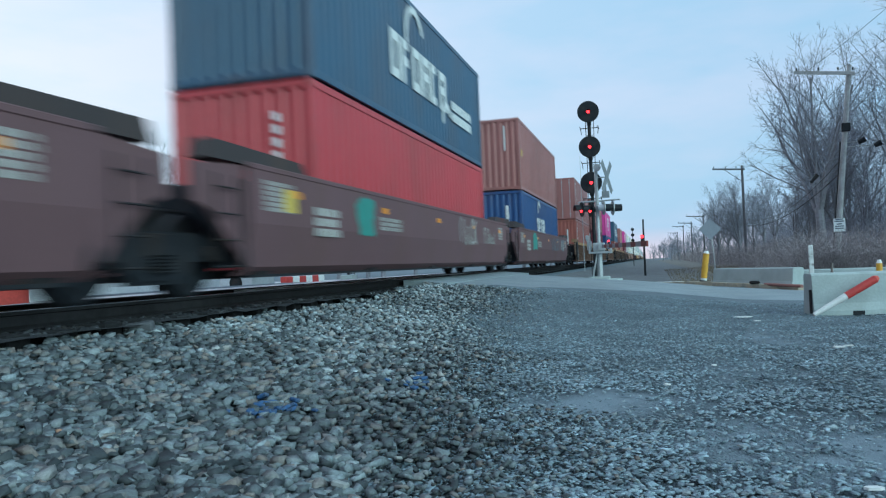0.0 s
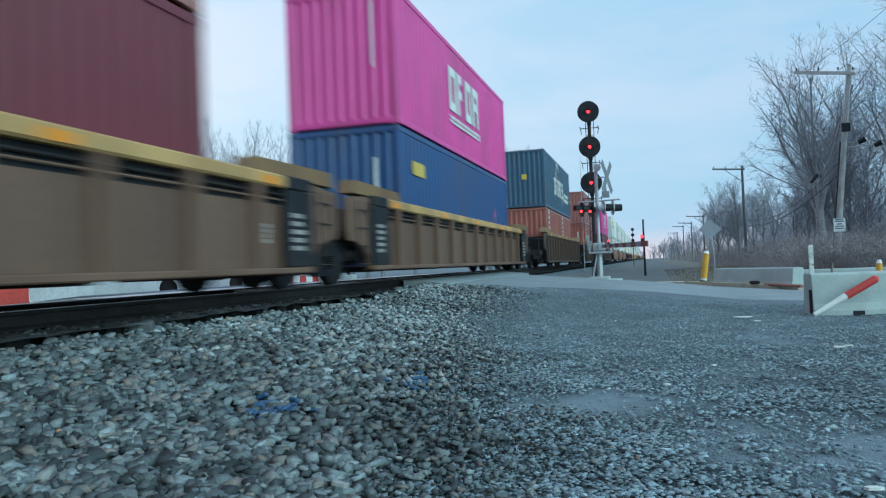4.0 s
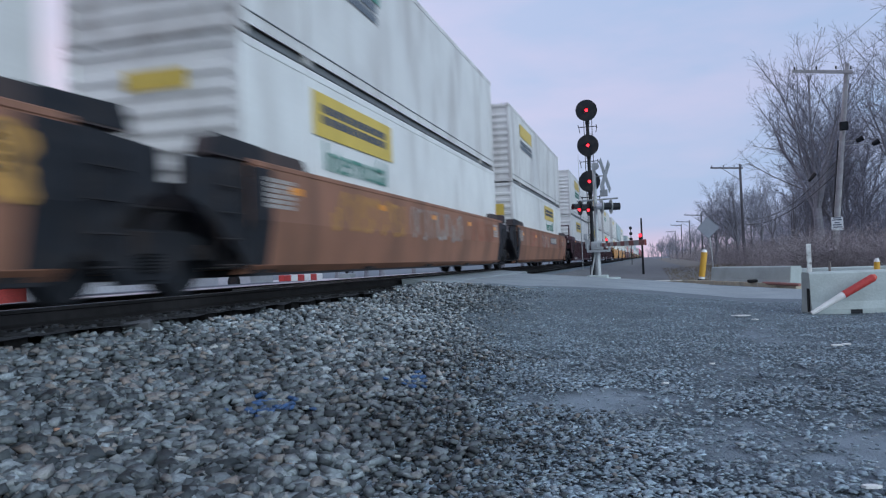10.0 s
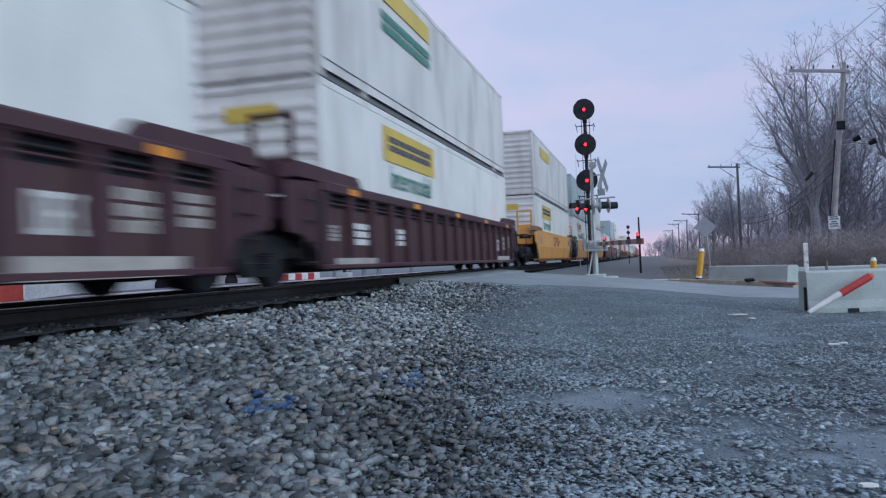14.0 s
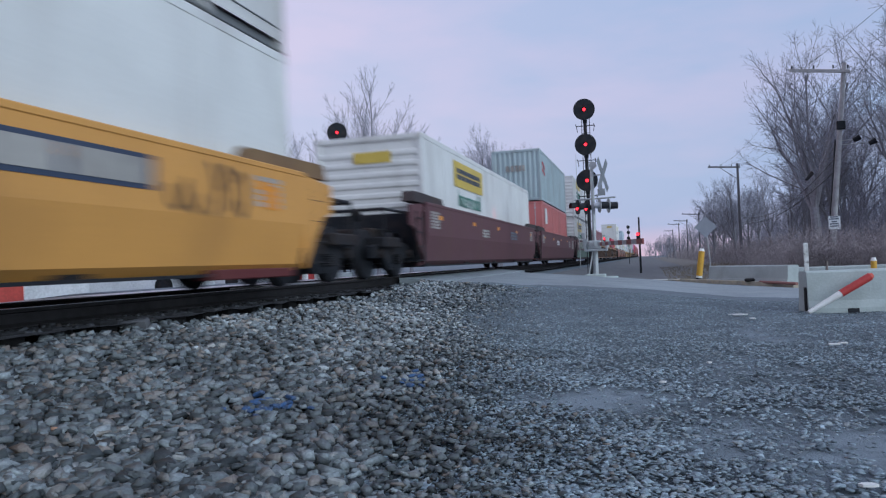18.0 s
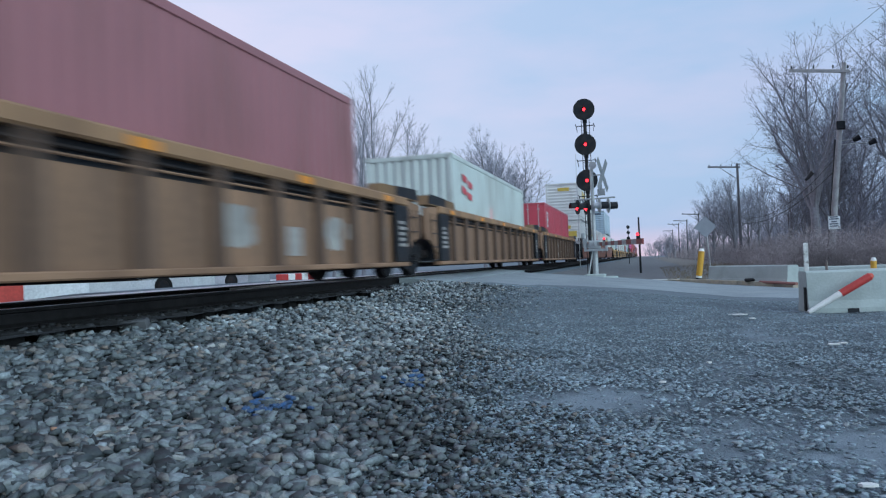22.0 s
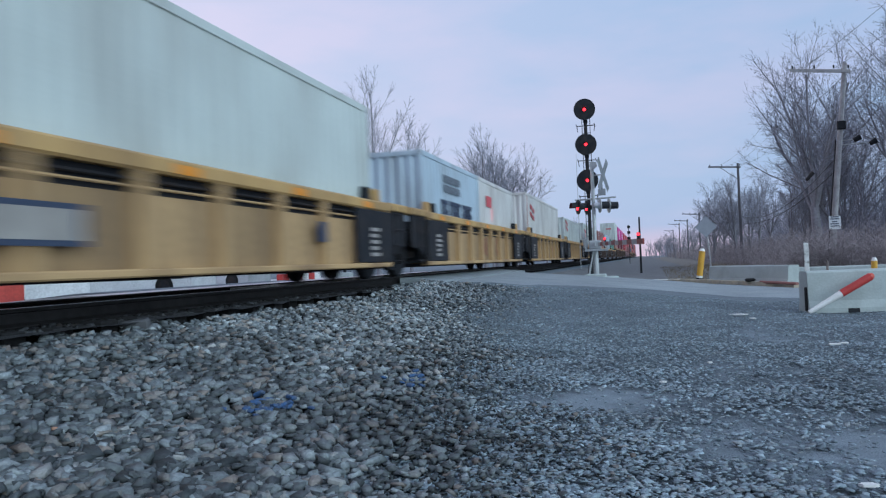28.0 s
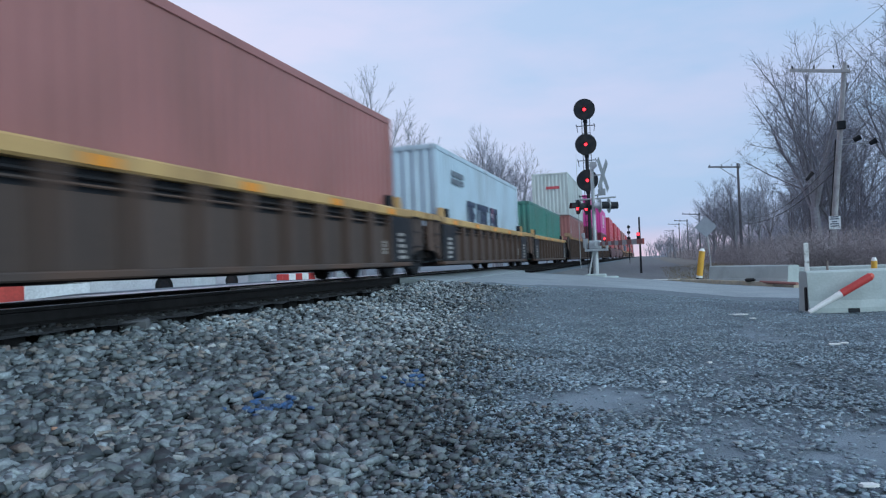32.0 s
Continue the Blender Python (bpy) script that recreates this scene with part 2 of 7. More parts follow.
def steps(*runs):
    out = []
    for a, b, d in runs:
        n = max(1, round((b - a) / d))
        out += [a + (b - a) * i / n for i in range(n)]
    return out + [runs[-1][1]]


XS = steps((-900, -60, 120), (-60, -14, 6), (-14, -5, 1.5), (-5, 4.5, 0.16), (4.5, 14, 1.5), (14, 60, 8), (60, 900, 120))
YS = steps((-1000, -20, 60), (-20, 1, 3), (1, 16, 0.2), (16, 34, 0.6), (34, 80, 4), (80, 300, 30), (300, 2400, 300))


def bumpy(x, y):
    near = -6 < x < 6 and 0 < y < 18
    return height(x, y) + (0.025 * noise.noise((x * 1.3, y * 1.3, 0)) + 0.012 * noise.noise((x * 4, y * 4, 3)) if near else 0.0) - 0.02


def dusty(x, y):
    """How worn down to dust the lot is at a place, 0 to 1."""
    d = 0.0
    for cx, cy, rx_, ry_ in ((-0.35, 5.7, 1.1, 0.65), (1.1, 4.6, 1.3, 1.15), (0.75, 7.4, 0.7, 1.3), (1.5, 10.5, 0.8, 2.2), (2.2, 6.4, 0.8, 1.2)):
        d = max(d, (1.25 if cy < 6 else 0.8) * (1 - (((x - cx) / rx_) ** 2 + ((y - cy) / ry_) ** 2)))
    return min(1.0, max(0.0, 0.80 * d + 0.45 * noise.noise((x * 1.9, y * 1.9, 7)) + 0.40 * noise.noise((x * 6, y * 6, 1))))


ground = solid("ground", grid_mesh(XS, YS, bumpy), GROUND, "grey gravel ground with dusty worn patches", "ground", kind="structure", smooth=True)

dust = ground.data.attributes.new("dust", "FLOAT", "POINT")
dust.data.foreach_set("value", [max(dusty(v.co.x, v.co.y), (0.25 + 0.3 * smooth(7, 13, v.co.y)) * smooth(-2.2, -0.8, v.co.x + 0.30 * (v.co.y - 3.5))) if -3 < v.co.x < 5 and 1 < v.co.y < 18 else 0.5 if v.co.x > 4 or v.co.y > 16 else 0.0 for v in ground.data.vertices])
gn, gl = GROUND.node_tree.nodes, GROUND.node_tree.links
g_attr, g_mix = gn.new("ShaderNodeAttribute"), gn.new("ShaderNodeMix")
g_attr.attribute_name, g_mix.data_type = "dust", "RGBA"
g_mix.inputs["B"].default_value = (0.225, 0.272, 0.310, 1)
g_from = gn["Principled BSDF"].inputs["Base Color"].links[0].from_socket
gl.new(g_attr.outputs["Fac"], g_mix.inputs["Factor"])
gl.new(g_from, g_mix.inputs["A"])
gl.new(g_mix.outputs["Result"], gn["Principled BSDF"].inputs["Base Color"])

# rough gravel and dead weeds beside the line past the road
TRACKSIDE = surface("weedy_gravel", (0.135, 0.142, 0.15), 0.95, 0, 0.4, 12, 0.8, 0.8, (0.15, 0.14, 0.125), 0.52)
solid("trackside_gravel", grid_mesh(steps((-4.2, 3.6, 0.5)), steps((31.5, 60, 1.5), (60, 700, 20)), lambda x, y: height(x, y) + 0.012 + 0.03 * noise.noise((x * 1.7, y * 0.8, 5)) * smooth(31.5, 36, y)), TRACKSIDE,
      "brownish weedy gravel beside the line", "gravel verge", kind="structure", smooth=True)

# the verge with dry grass to the east of the line, past the road
verge = solid("verge", grid_mesh(steps((3.4, 60, 2.0)), steps((31.0, 400, 8)), lambda x, y: height(x, y) + 0.03), GRASSY,
              "dry brown grass verge beside the railway", "verge", kind="structure", smooth=True)


def road_near(x):
    return lerp_table(x, [(-4.6, 15.6), (0, 18.6), (3, 17.6), (14, 14.6), (60, 3.0)])


def road_far(x):
    return lerp_table(x, [(-4.6, 27.0), (1.6, 27.6), (3.9, 23.2), (14, 19.6), (60, 9.0)])


rv, rx = [], steps((-4.62, 4, 0.4), (4, 14, 1), (14, 60, 6))
rb = Build()
for x in rx:
    a, b = road_near(x), road_far(x)
    for k in range(9):
        y = a + (b - a) * k / 8
        rb.v.append((x, y, height(x, y) + (-0.05 if k in (0, 8) else 0.012)))
for i in range(len(rx) - 1):
    for k in range(8):
        rb.f.append((i * 9 + k, (i + 1) * 9 + k, (i + 1) * 9 + k + 1, i * 9 + k + 1))
road = solid("road", rb, ASPHALT, "grey damp asphalt road climbing to the level crossing", "road", kind="structure", smooth=True)
b = Build().prism([(-90, 0.1), (-6.91, 0.1), (-6.91, 0.80), (-8.2, 0.80), (-17, 0.36), (-90, 0.34)], "y", 9.2, 27.5)
b.box(-6.64, -5.40, 11.2, 27.2, 0.4, 0.80)
solid("crossing_road", b, PALE, "pale worn road surface across the tracks", "road", kind="structure")
solid("crossing_apron", Build().prism([(-5.14, 0.4), (-4.2, 0.4), (-4.2, 0.70), (-5.14, 0.79)], "y", 15.6, 27.2), ASPHALT, "dark asphalt apron against the near rail", "road", kind="structure")
solid("parking_lot", grid_mesh(steps((-90, -9.6, 6)), steps((-20, 60, 8)), lambda x, y: 0.325), PALE, "pale wet asphalt lot beyond the tracks", "pavement",
      kind="structure")


def rail_outline(c, z):
    return [(c - 0.07, z - 0.17), (c + 0.07, z - 0.17), (c + 0.07, z - 0.155), (c + 0.012, z - 0.13), (c + 0.010, z - 0.045), (c + 0.036, z - 0.035),
            (c + 0.036, z - 0.012), (c + 0.028, z - 0.003), (c - 0.028, z - 0.003), (c - 0.036, z - 0.012), (c - 0.036, z - 0.035), (c - 0.010, z - 0.045),
            (c - 0.012, z - 0.13), (c - 0.07, z - 0.155)]


for c in (TRACK,):
    tr = thing("railway_track", "railway track with worn steel rails on dark wooden ties", "railway track")
    tagged(tr, kind="structure")
    for s in (-0.755, 0.755):
        r = part("rail", Build().prism(rail_outline(c + s, RAIL), "y", -760, 1060), RAILSTEEL, tr)
        part("running_surface", Build().box(c + s - 0.028, c + s + 0.028, -760, 1060, RAIL - 0.003, RAIL + 0.001), RAILTOP, r, "polished rail head")
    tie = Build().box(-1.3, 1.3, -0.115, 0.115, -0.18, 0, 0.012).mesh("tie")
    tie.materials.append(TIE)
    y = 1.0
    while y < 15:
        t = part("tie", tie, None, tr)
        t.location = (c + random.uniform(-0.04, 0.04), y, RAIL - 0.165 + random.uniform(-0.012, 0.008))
        t.rotation_euler.z = random.uniform(-0.012, 0.012)
        y += 0.54
    fb, y = Build(), 27.6
    while y < 160:
        fb.box(c - 1.3, c + 1.3, y - 0.115, y + 0.115, RAIL - 0.34, RAIL - 0.165)
        y += 0.54
    tagged(part("ties_far", fb, TIE, tr), kind="stuff")
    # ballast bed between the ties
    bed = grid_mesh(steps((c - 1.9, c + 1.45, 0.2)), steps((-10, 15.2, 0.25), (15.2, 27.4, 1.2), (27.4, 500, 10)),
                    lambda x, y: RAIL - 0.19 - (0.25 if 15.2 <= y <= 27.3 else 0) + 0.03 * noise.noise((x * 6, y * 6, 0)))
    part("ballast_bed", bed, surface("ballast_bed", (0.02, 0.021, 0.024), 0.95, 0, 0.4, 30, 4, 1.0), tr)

# ---- loose stones ----


def stone_material(name, dark, light, warm, damp=0.55):
    m = bpy.data.materials.new(name)
    m.use_nodes = True
    ns, ls = m.node_tree.nodes, m.node_tree.links
    bs = ns["Principled BSDF"]
    bs.inputs["Roughness"].default_value = 0.62
    geo, ramp = ns.new("ShaderNodeNewGeometry"), ns.new("ShaderNodeValToRGB")
    e = ramp.color_ramp.elements
    e[0].position, e[0].color = 0.0, (*dark, 1)
    e[1].position, e[1].color = 0.72, (*light, 1)
    for p, c in ((0.9, warm), (0.97, tuple(min(1, k * 1.35) for k in light)), (0.35, tuple((a + b) / 2.2 for a, b in zip(dark, light)))):
        n = e.new(p)
        n.color = (*c, 1)
    ls.new(geo.outputs["Random Per Island"], ramp.inputs["Fac"])
    co, tn = ns.new("ShaderNodeTexCoord"), ns.new("ShaderNodeTexNoise")
    tn.inputs["Scale"].default_value, tn.inputs["Detail"].default_value = 60, 3
    ls.new(co.outputs["Object"], tn.inputs["Vector"])
    mr = ns.new("ShaderNodeMapRange")
    for k, v in (("From Min", 0.3), ("From Max", 0.7), ("To Min", 0.75), ("To Max", 1.25)):
        mr.inputs[k].default_value = v
    ls.new(tn.outputs["Fac"], mr.inputs["Value"])
    sc = ns.new("ShaderNodeVectorMath")
    sc.operation = "SCALE"
    ls.new(ramp.outputs["Color"], sc.inputs[0])
    ls.new(mr.outputs["Result"], sc.inputs["Scale"])
    # damp and dirty patches that run across many stones
    dn, dm, ds = ns.new("ShaderNodeTexNoise"), ns.new("ShaderNodeMapRange"), ns.new("ShaderNodeVectorMath")
    dn.inputs["Scale"].default_value, dn.inputs["Detail"].default_value = 1.1, 3
    for k, v in (("From Min", 0.36), ("From Max", 0.60), ("To Min", damp), ("To Max", 1.15)):
        dm.inputs[k].default_value = v
    ds.operation = "SCALE"
    ls.new(co.outputs["Object"], dn.inputs["Vector"])
    ls.new(dn.outputs["Fac"], dm.inputs["Value"])
    ls.new(sc.outputs["Vector"], ds.inputs[0])
    ls.new(dm.outputs["Result"], ds.inputs["Scale"])
    ls.new(ds.outputs["Vector"], bs.inputs["Base Color"])
    bp = ns.new("ShaderNodeBump")
    bp.inputs["Strength"].default_value, bp.inputs["Distance"].default_value = 0.4, 0.01
    ls.new(tn.outputs["Fac"], bp.inputs["Height"])
    ls.new(bp.outputs["Normal"], bs.inputs["Normal"])
    return m


def scatter(name, centres, sizes, flat, material, label, category, seed, tilt=0.3, squash=1.0):
    """One mesh of angular stones: twelve-cornered lumps, each turned and squashed its own way."""
    rng = np.random.default_rng(seed)
    n = len(centres)
    base = np.array([(-1, -1, -1), (1, -1, -1), (1, 1, -1), (-1, 1, -1), (-1, -1, 1), (1, -1, 1), (1, 1, 1), (-1, 1, 1)], float) * 0.5
    quads = np.array([(0, 3, 2, 1), (4, 5, 6, 7), (0, 1, 5, 4), (1, 2, 6, 5), (2, 3, 7, 6), (3, 0, 4, 7)])
    v = base[None] + rng.uniform(-0.26, 0.26, (n, 8, 3)) * (1, 1, 0.9)
    v[:, 4:, :2] *= rng.uniform(0.55, 1.0, (n, 1, 2))
    v *= np.stack([sizes * rng.uniform(0.8, 1.3, n), sizes * rng.uniform(0.65, 1.1, n), sizes * rng.uniform(*flat, n) * squash], 1)[:, None]
    a, t1, t2 = rng.uniform(0, 2 * np.pi, n), rng.normal(0, tilt, n), rng.normal(0, tilt, n)
    for ang, i, j in ((t1, 1, 2), (t2, 0, 2), (a, 0, 1)):
        c, s = np.cos(ang)[:, None], np.sin(ang)[:, None]
        p, q = v[:, :, i].copy(), v[:, :, j].copy()
        v[:, :, i], v[:, :, j] = c * p - s * q, s * p + c * q
    v += centres[:, None]
    me = bpy.data.meshes.new(name)
    me.vertices.add(8 * n)
    me.vertices.foreach_set("co", v.reshape(-1))
    me.loops.add(24 * n)
    me.polygons.add(6 * n)
    idx = (quads[None] + 8 * np.arange(n)[:, None, None]).reshape(-1)
    me.loops.foreach_set("vertex_index", idx)
    me.polygons.foreach_set("loop_start", np.arange(0, 24 * n, 4))
    me.update(calc_edges=True)
    me.validate()
    me.materials.append(material)
    return tagged(new(name, me), label, category, kind="stuff")


def spread_stones(count, x0, x1, y0, y1, keep, seed, lift):
    """Places for stones, thickest near the lot's middle (y about 3.5) and thinner towards the ends."""
    rng = np.random.default_rng(seed)
    pts = []
    for u, w in zip(rng.uniform(-0.12, 1, count), rng.uniform(0, 1, count)):
        y = 2.6 + (y1 - 2.6) * u ** 1.55 if u > 0 else 2.6 + (y0 - 2.6) * (-u / 0.12)
        x = x0 + (x1 - x0) * w
        if keep(x, y, rng.uniform()):
            pts.append((x, y, height(x, y) + lift + 0.025 * noise.noise((x * 1.3, y * 1.3, 0))))
    return np.array(pts)


def shoulder(y):
    """Where the coarse ballast gives way to the lot's gravel, along x."""
    return max(-2.9, -1.0 - 0.24 * (y - 3.5))


def coarse_here(x, y, r):
    edge = shoulder(y) + 0.8 * noise.noise((x * 1.1, y * 0.8, 2)) + 2.2 * (r - 0.5)
    return -4.62 + 0.25 * noise.noise((y * 1.7, x, 4)) < x < edge and (x < -1.3 or dusty(x, y) < 0.3 + 0.3 * r) and (x > -1.1 * y - 0.9 or r < 0.2)


def fine_here(x, y, r):
    return x > shoulder(y) - 1.3 and r > 0.95 * dusty(x, y) - 0.03 and (x < 1.0 + 0.36 * y or (r * 7.3) % 1 < 0.22)


def stone_sizes(pts, small, large, seed):
    """Sizes that fall off from the track's foot towards the lot's middle, mixed with a few big ones."""
    rs = np.random.default_rng(seed)
    fall = np.clip((pts[:, 0] - np.array([shoulder(y) for y in pts[:, 1]]) + 1.0) / 1.7, 0, 1)
    fall = np.maximum(fall, np.clip((pts[:, 1] - 6) / 16, 0, 0.35))
    return (small + (large - small) * rs.beta(1.4, 2.4, len(pts))) * (1 - 0.62 * fall)


STONE = stone_material("ballast_stone", (0.020, 0.026, 0.029), (0.190, 0.219, 0.230), (0.19, 0.163, 0.142), 0.55)
CHIP = stone_material("slate_chips", (0.105, 0.140, 0.166), (0.275, 0.345, 0.390), (0.25, 0.275, 0.28), 0.80)
pts = spread_stones(98000, -4.9, 1.4, -1.5, 15.6, coarse_here, 11, 0.010)
flatness = np.clip((0.6 - pts[:, 0]) / 2.2, 0.25, 1)
pts[:, 2] += np.random.default_rng(3).uniform(-0.024, 0.026, len(pts)) * flatness
big = np.random.default_rng(9).uniform(size=len(pts)) < 0.46
stones, fines = pts[big], pts[~big]
stones[:, 2] += 0.020 * flatness[big]
big_sizes, squashed = stone_sizes(stones, 0.040, 0.104, 5), np.clip(flatness[big] + 0.15, 0.4, 1)
# stones past y of about 7.6 take a paler material, with a ragged border
pale = stones[:, 1] + np.random.default_rng(17).uniform(-2.2, 2.2, len(stones)) > 7.6
PALE_BALLAST = stone_material("pale_ballast_stone", (0.065, 0.079, 0.088), (0.33, 0.37, 0.385), (0.29, 0.26, 0.23), 0.75)
scatter("ballast", stones[~pale], big_sizes[~pale], (0.26, 0.58), STONE, "angular grey ballast stones sloping from the track", "ballast", 21, 0.25, squashed[~pale])
scatter("dusty_ballast", stones[pale], big_sizes[pale], (0.26, 0.58), PALE_BALLAST, "paler ballast stones near the road", "ballast", 25, 0.25, squashed[pale])
# Small stones, their colour darkened to stand for shade in the gaps.
GAP_FINES = stone_material("ballast_fines", (0.018, 0.023, 0.026), (0.060, 0.072, 0.080), (0.065, 0.055, 0.045))
scatter("ballast_fines", fines, stone_sizes(fines, 0.018, 0.050, 4), (0.2, 0.6), GAP_FINES, "small broken stones coloured dark for the shade in the ballast's gaps", "ballast", 24, 0.5)
pts = spread_stones(160000, -4.2, 5.2, -1.5, 16.5, fine_here, 12, 0.003)
rs = np.random.default_rng(6)
scatter("gravel", pts, (0.011 + 0.034 * rs.beta(1.1, 2.6, len(pts))) * np.clip(1.25 - 0.035 * pts[:, 1], 0.8, 1.2), (0.10, 0.27), CHIP,
        "flat dark grey gravel chips on the lot", "gravel", 22, 0.2)
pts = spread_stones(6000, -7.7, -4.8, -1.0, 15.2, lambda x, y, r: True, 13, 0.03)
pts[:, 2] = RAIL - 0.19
# a much darker stone than on the slope
DARK_STONE = stone_material("dark_track_stone", (0.010, 0.011, 0.013), (0.040, 0.043, 0.048), (0.035, 0.030, 0.027))
scatter("track_ballast", pts, np.random.default_rng(7).uniform(0.04, 0.08, len(pts)), (0.3, 0.6), DARK_STONE, "very dark ballast stones between the ties", "ballast", 23)

# ---- trees ----


def limb(b, p, way, length, r, level, rng, plan, least):
    """One limb in bent pieces that curve upwards, with limbs of the next level set round it in a spiral.
    b is a pair: thick wood and twigs. plan: per level, pieces, limbs a piece, opening angle, share of length, upward bend."""
    pieces, kids, opening, share, rise = plan[level]
    turn = rng.uniform(0, 6.283)
    last = level == len(plan) - 1
    for i in range(pieces):
        q = p + way * (length / pieces)
        r2 = max(r * (0.86 if level < 2 else 0.78), least * 0.6)
        if last and i == pieces - 1:
            u = way.orthogonal().normalized() * r
            v = way.cross(u)
            b[1].add([p + u, p - u * 0.5 + v * 0.87, p - u * 0.5 - v * 0.87, q], [(0, 1, 3), (1, 2, 3), (2, 0, 3)])
        else:
            b[0 if level < 2 else 1].rod(p, q, r, r2, 8 if level < 1 else 5 if level < 2 else 3, caps=False)
        tip = i == pieces - 1
        if not last and (i > 0 or level > 0):
            for k in range(3 if tip and level < 2 else int(kids) + (rng.random() < kids % 1)):
                turn += 2.4 + rng.uniform(-0.4, 0.4)
                side = way.orthogonal().normalized()
                side.rotate(Matrix.Rotation(turn, 3, way))
                o = opening * rng.uniform(0.75, 1.25) * (0.6 if tip else 1)
                out = (way * math.cos(o) + side * math.sin(o)).normalized()
                limb(b, p.lerp(q, rng.uniform(0.3, 1.0)), out, length * share * (1 - 0.4 * i / pieces) * rng.uniform(0.7, 1.2), max(r2 * rng.uniform(0.42, 0.62), least), level + 1, rng, plan, least)
        bend = 0.10 if level < 2 else 0.16
        way = (way + Vector((rng.uniform(-bend, bend), rng.uniform(-bend, bend), rng.uniform(-bend, bend) + rise))).normalized()
        p, r = q, r2


def bare_tree(tall, girth, seed, fork, leaders, lean, plan, least, reach=0.74):
    """A trunk that parts into rising leaders, each with limbs, branches and twigs. lean: least and most angle of the leaders."""
    rng = random.Random(seed)
    wood, fine = Build(), Build()
    p, top = Vector((0, 0, -0.2)), Vector((rng.uniform(-0.3, 0.3), rng.uniform(-0.3, 0.3), tall * fork))
    wood.rod(p, p.lerp(top, 0.12), girth * 1.35, girth * 1.02, 9, caps=False)
    wood.rod(p.lerp(top, 0.12), top, girth * 1.02, girth * 0.86, 9, caps=False)
    for k in range(leaders):
        a = 6.283 * k / leaders + rng.uniform(-0.5, 0.5)
        o = lean[0] + (lean[1] - lean[0]) * (k / max(1, leaders - 1))
        way = Vector((math.cos(a * 2.6) * math.sin(o), math.sin(a * 2.6) * math.sin(o), math.cos(o)))
        limb((wood, fine), p.lerp(top, rng.uniform(0.72, 1.0) if k else 1.0), way, tall * reach * (1.0 - 0.45 * o) * rng.uniform(0.9, 1.08), girth * rng.uniform(0.34, 0.5), 0, rng, plan, least)
    return wood.mesh("trunk"), fine.mesh("crown")


BROAD = ((6, 1.8, 0.70, 0.56, 0.03), (5, 1.7, 0.65, 0.46, 0.05), (4, 1.5, 0.65, 0.5, 0.02), (2, 1.0, 0.6, 0.6, 0), (1, 0, 0, 0, 0))
LIGHT = ((6, 1.6, 0.66, 0.52, 0.03), (5, 1.7, 0.62, 0.44, 0.05), (3, 1.6, 0.7, 0.55, 0.0), (1, 0, 0, 0, 0))
STEEP = ((6, 1.3, 0.50, 0.44, 0.02), (5, 1.9, 0.52, 0.42, 0.05), (3, 1.5, 0.55, 0.5, 0.02), (1, 0, 0, 0, 0))
TREE_KINDS = [bare_tree(14, 0.27, 3, 0.24, 7, (0.03, 0.62), BROAD, 0.007, 0.56), bare_tree(14, 0.24, 8, 0.28, 6, (0.05, 0.52), BROAD, 0.007, 0.54), bare_tree(14, 0.25, 15, 0.22, 7, (0.05, 0.66), BROAD, 0.007, 0.57),
              bare_tree(14, 0.22, 27, 0.24, 7, (0.05, 0.62), LIGHT, 0.011, 0.57), bare_tree(14, 0.17, 41, 0.26, 6, (0.03, 0.46), STEEP, 0.0085, 0.56), bare_tree(14, 0.22, 52, 0.28, 8, (0.05, 0.66), LIGHT, 0.012, 0.54)]
for wood, fine in TREE_KINDS:
    wood.materials.append(BARK)
    fine.materials.append(TWIG)


def tree_at(x, y, tall, kind, turn, group="bare trees along the line"):
    t = thing("tree", "leafless deciduous tree with grey twigs at dusk", "tree", (x, y, height(x, y)), group, turn)
    s = tall / 14
    for name, me in zip(("trunk", "crown"), TREE_KINDS[kind]):
        o = part(name, me, None, t)
        o.scale = (s, s, s)
    return t


# east of the line: one big tree, others behind it, a far row
for i, (x, y, h, k) in enumerate(((10.2, 50, 14.6, 0), (14.6, 48, 14.6, 1), (18.2, 46, 14.0, 2), (12.6, 57, 13.5, 2), (17.5, 54, 15.5, 0), (10.0, 58, 7.5, 3), (11.5, 60, 10, 3), (14.8, 64, 13, 3), (20.5, 52, 16, 1),
                                  (6.7, 82, 9.4, 2), (8.7, 80, 9.0, 0), (10.6, 84, 8.2, 3), (13.2, 70, 9, 3), (19, 60, 15, 3), (24, 62, 17, 3), (17.5, 70, 14, 3), (13.3, 36.0, 15.5, 1), (22.5, 42, 15, 2),
                                  (9.2, 96, 8.0, 5), (9.0, 150, 7, 5), (6.5, 172, 6.5, 5), (6.0, 212, 7.5, 5), (7.6, 240, 8, 5), (4.9, 282, 8, 5), (5.6, 320, 9, 5), (12.5, 92, 10, 5), (15, 100, 11, 5), (18, 84, 13, 5), (28, 52, 16, 3), (29, 66, 17, 3),
                                  (12.5, 120, 8, 5), (15, 140, 9, 5), (18, 165, 10, 5), (14, 190, 9, 5), (19, 215, 10, 5), (15, 250, 11, 5), (21, 280, 11, 5), (16, 330, 11, 5))):
    tree_at(x, y, h, k, 47 * i)
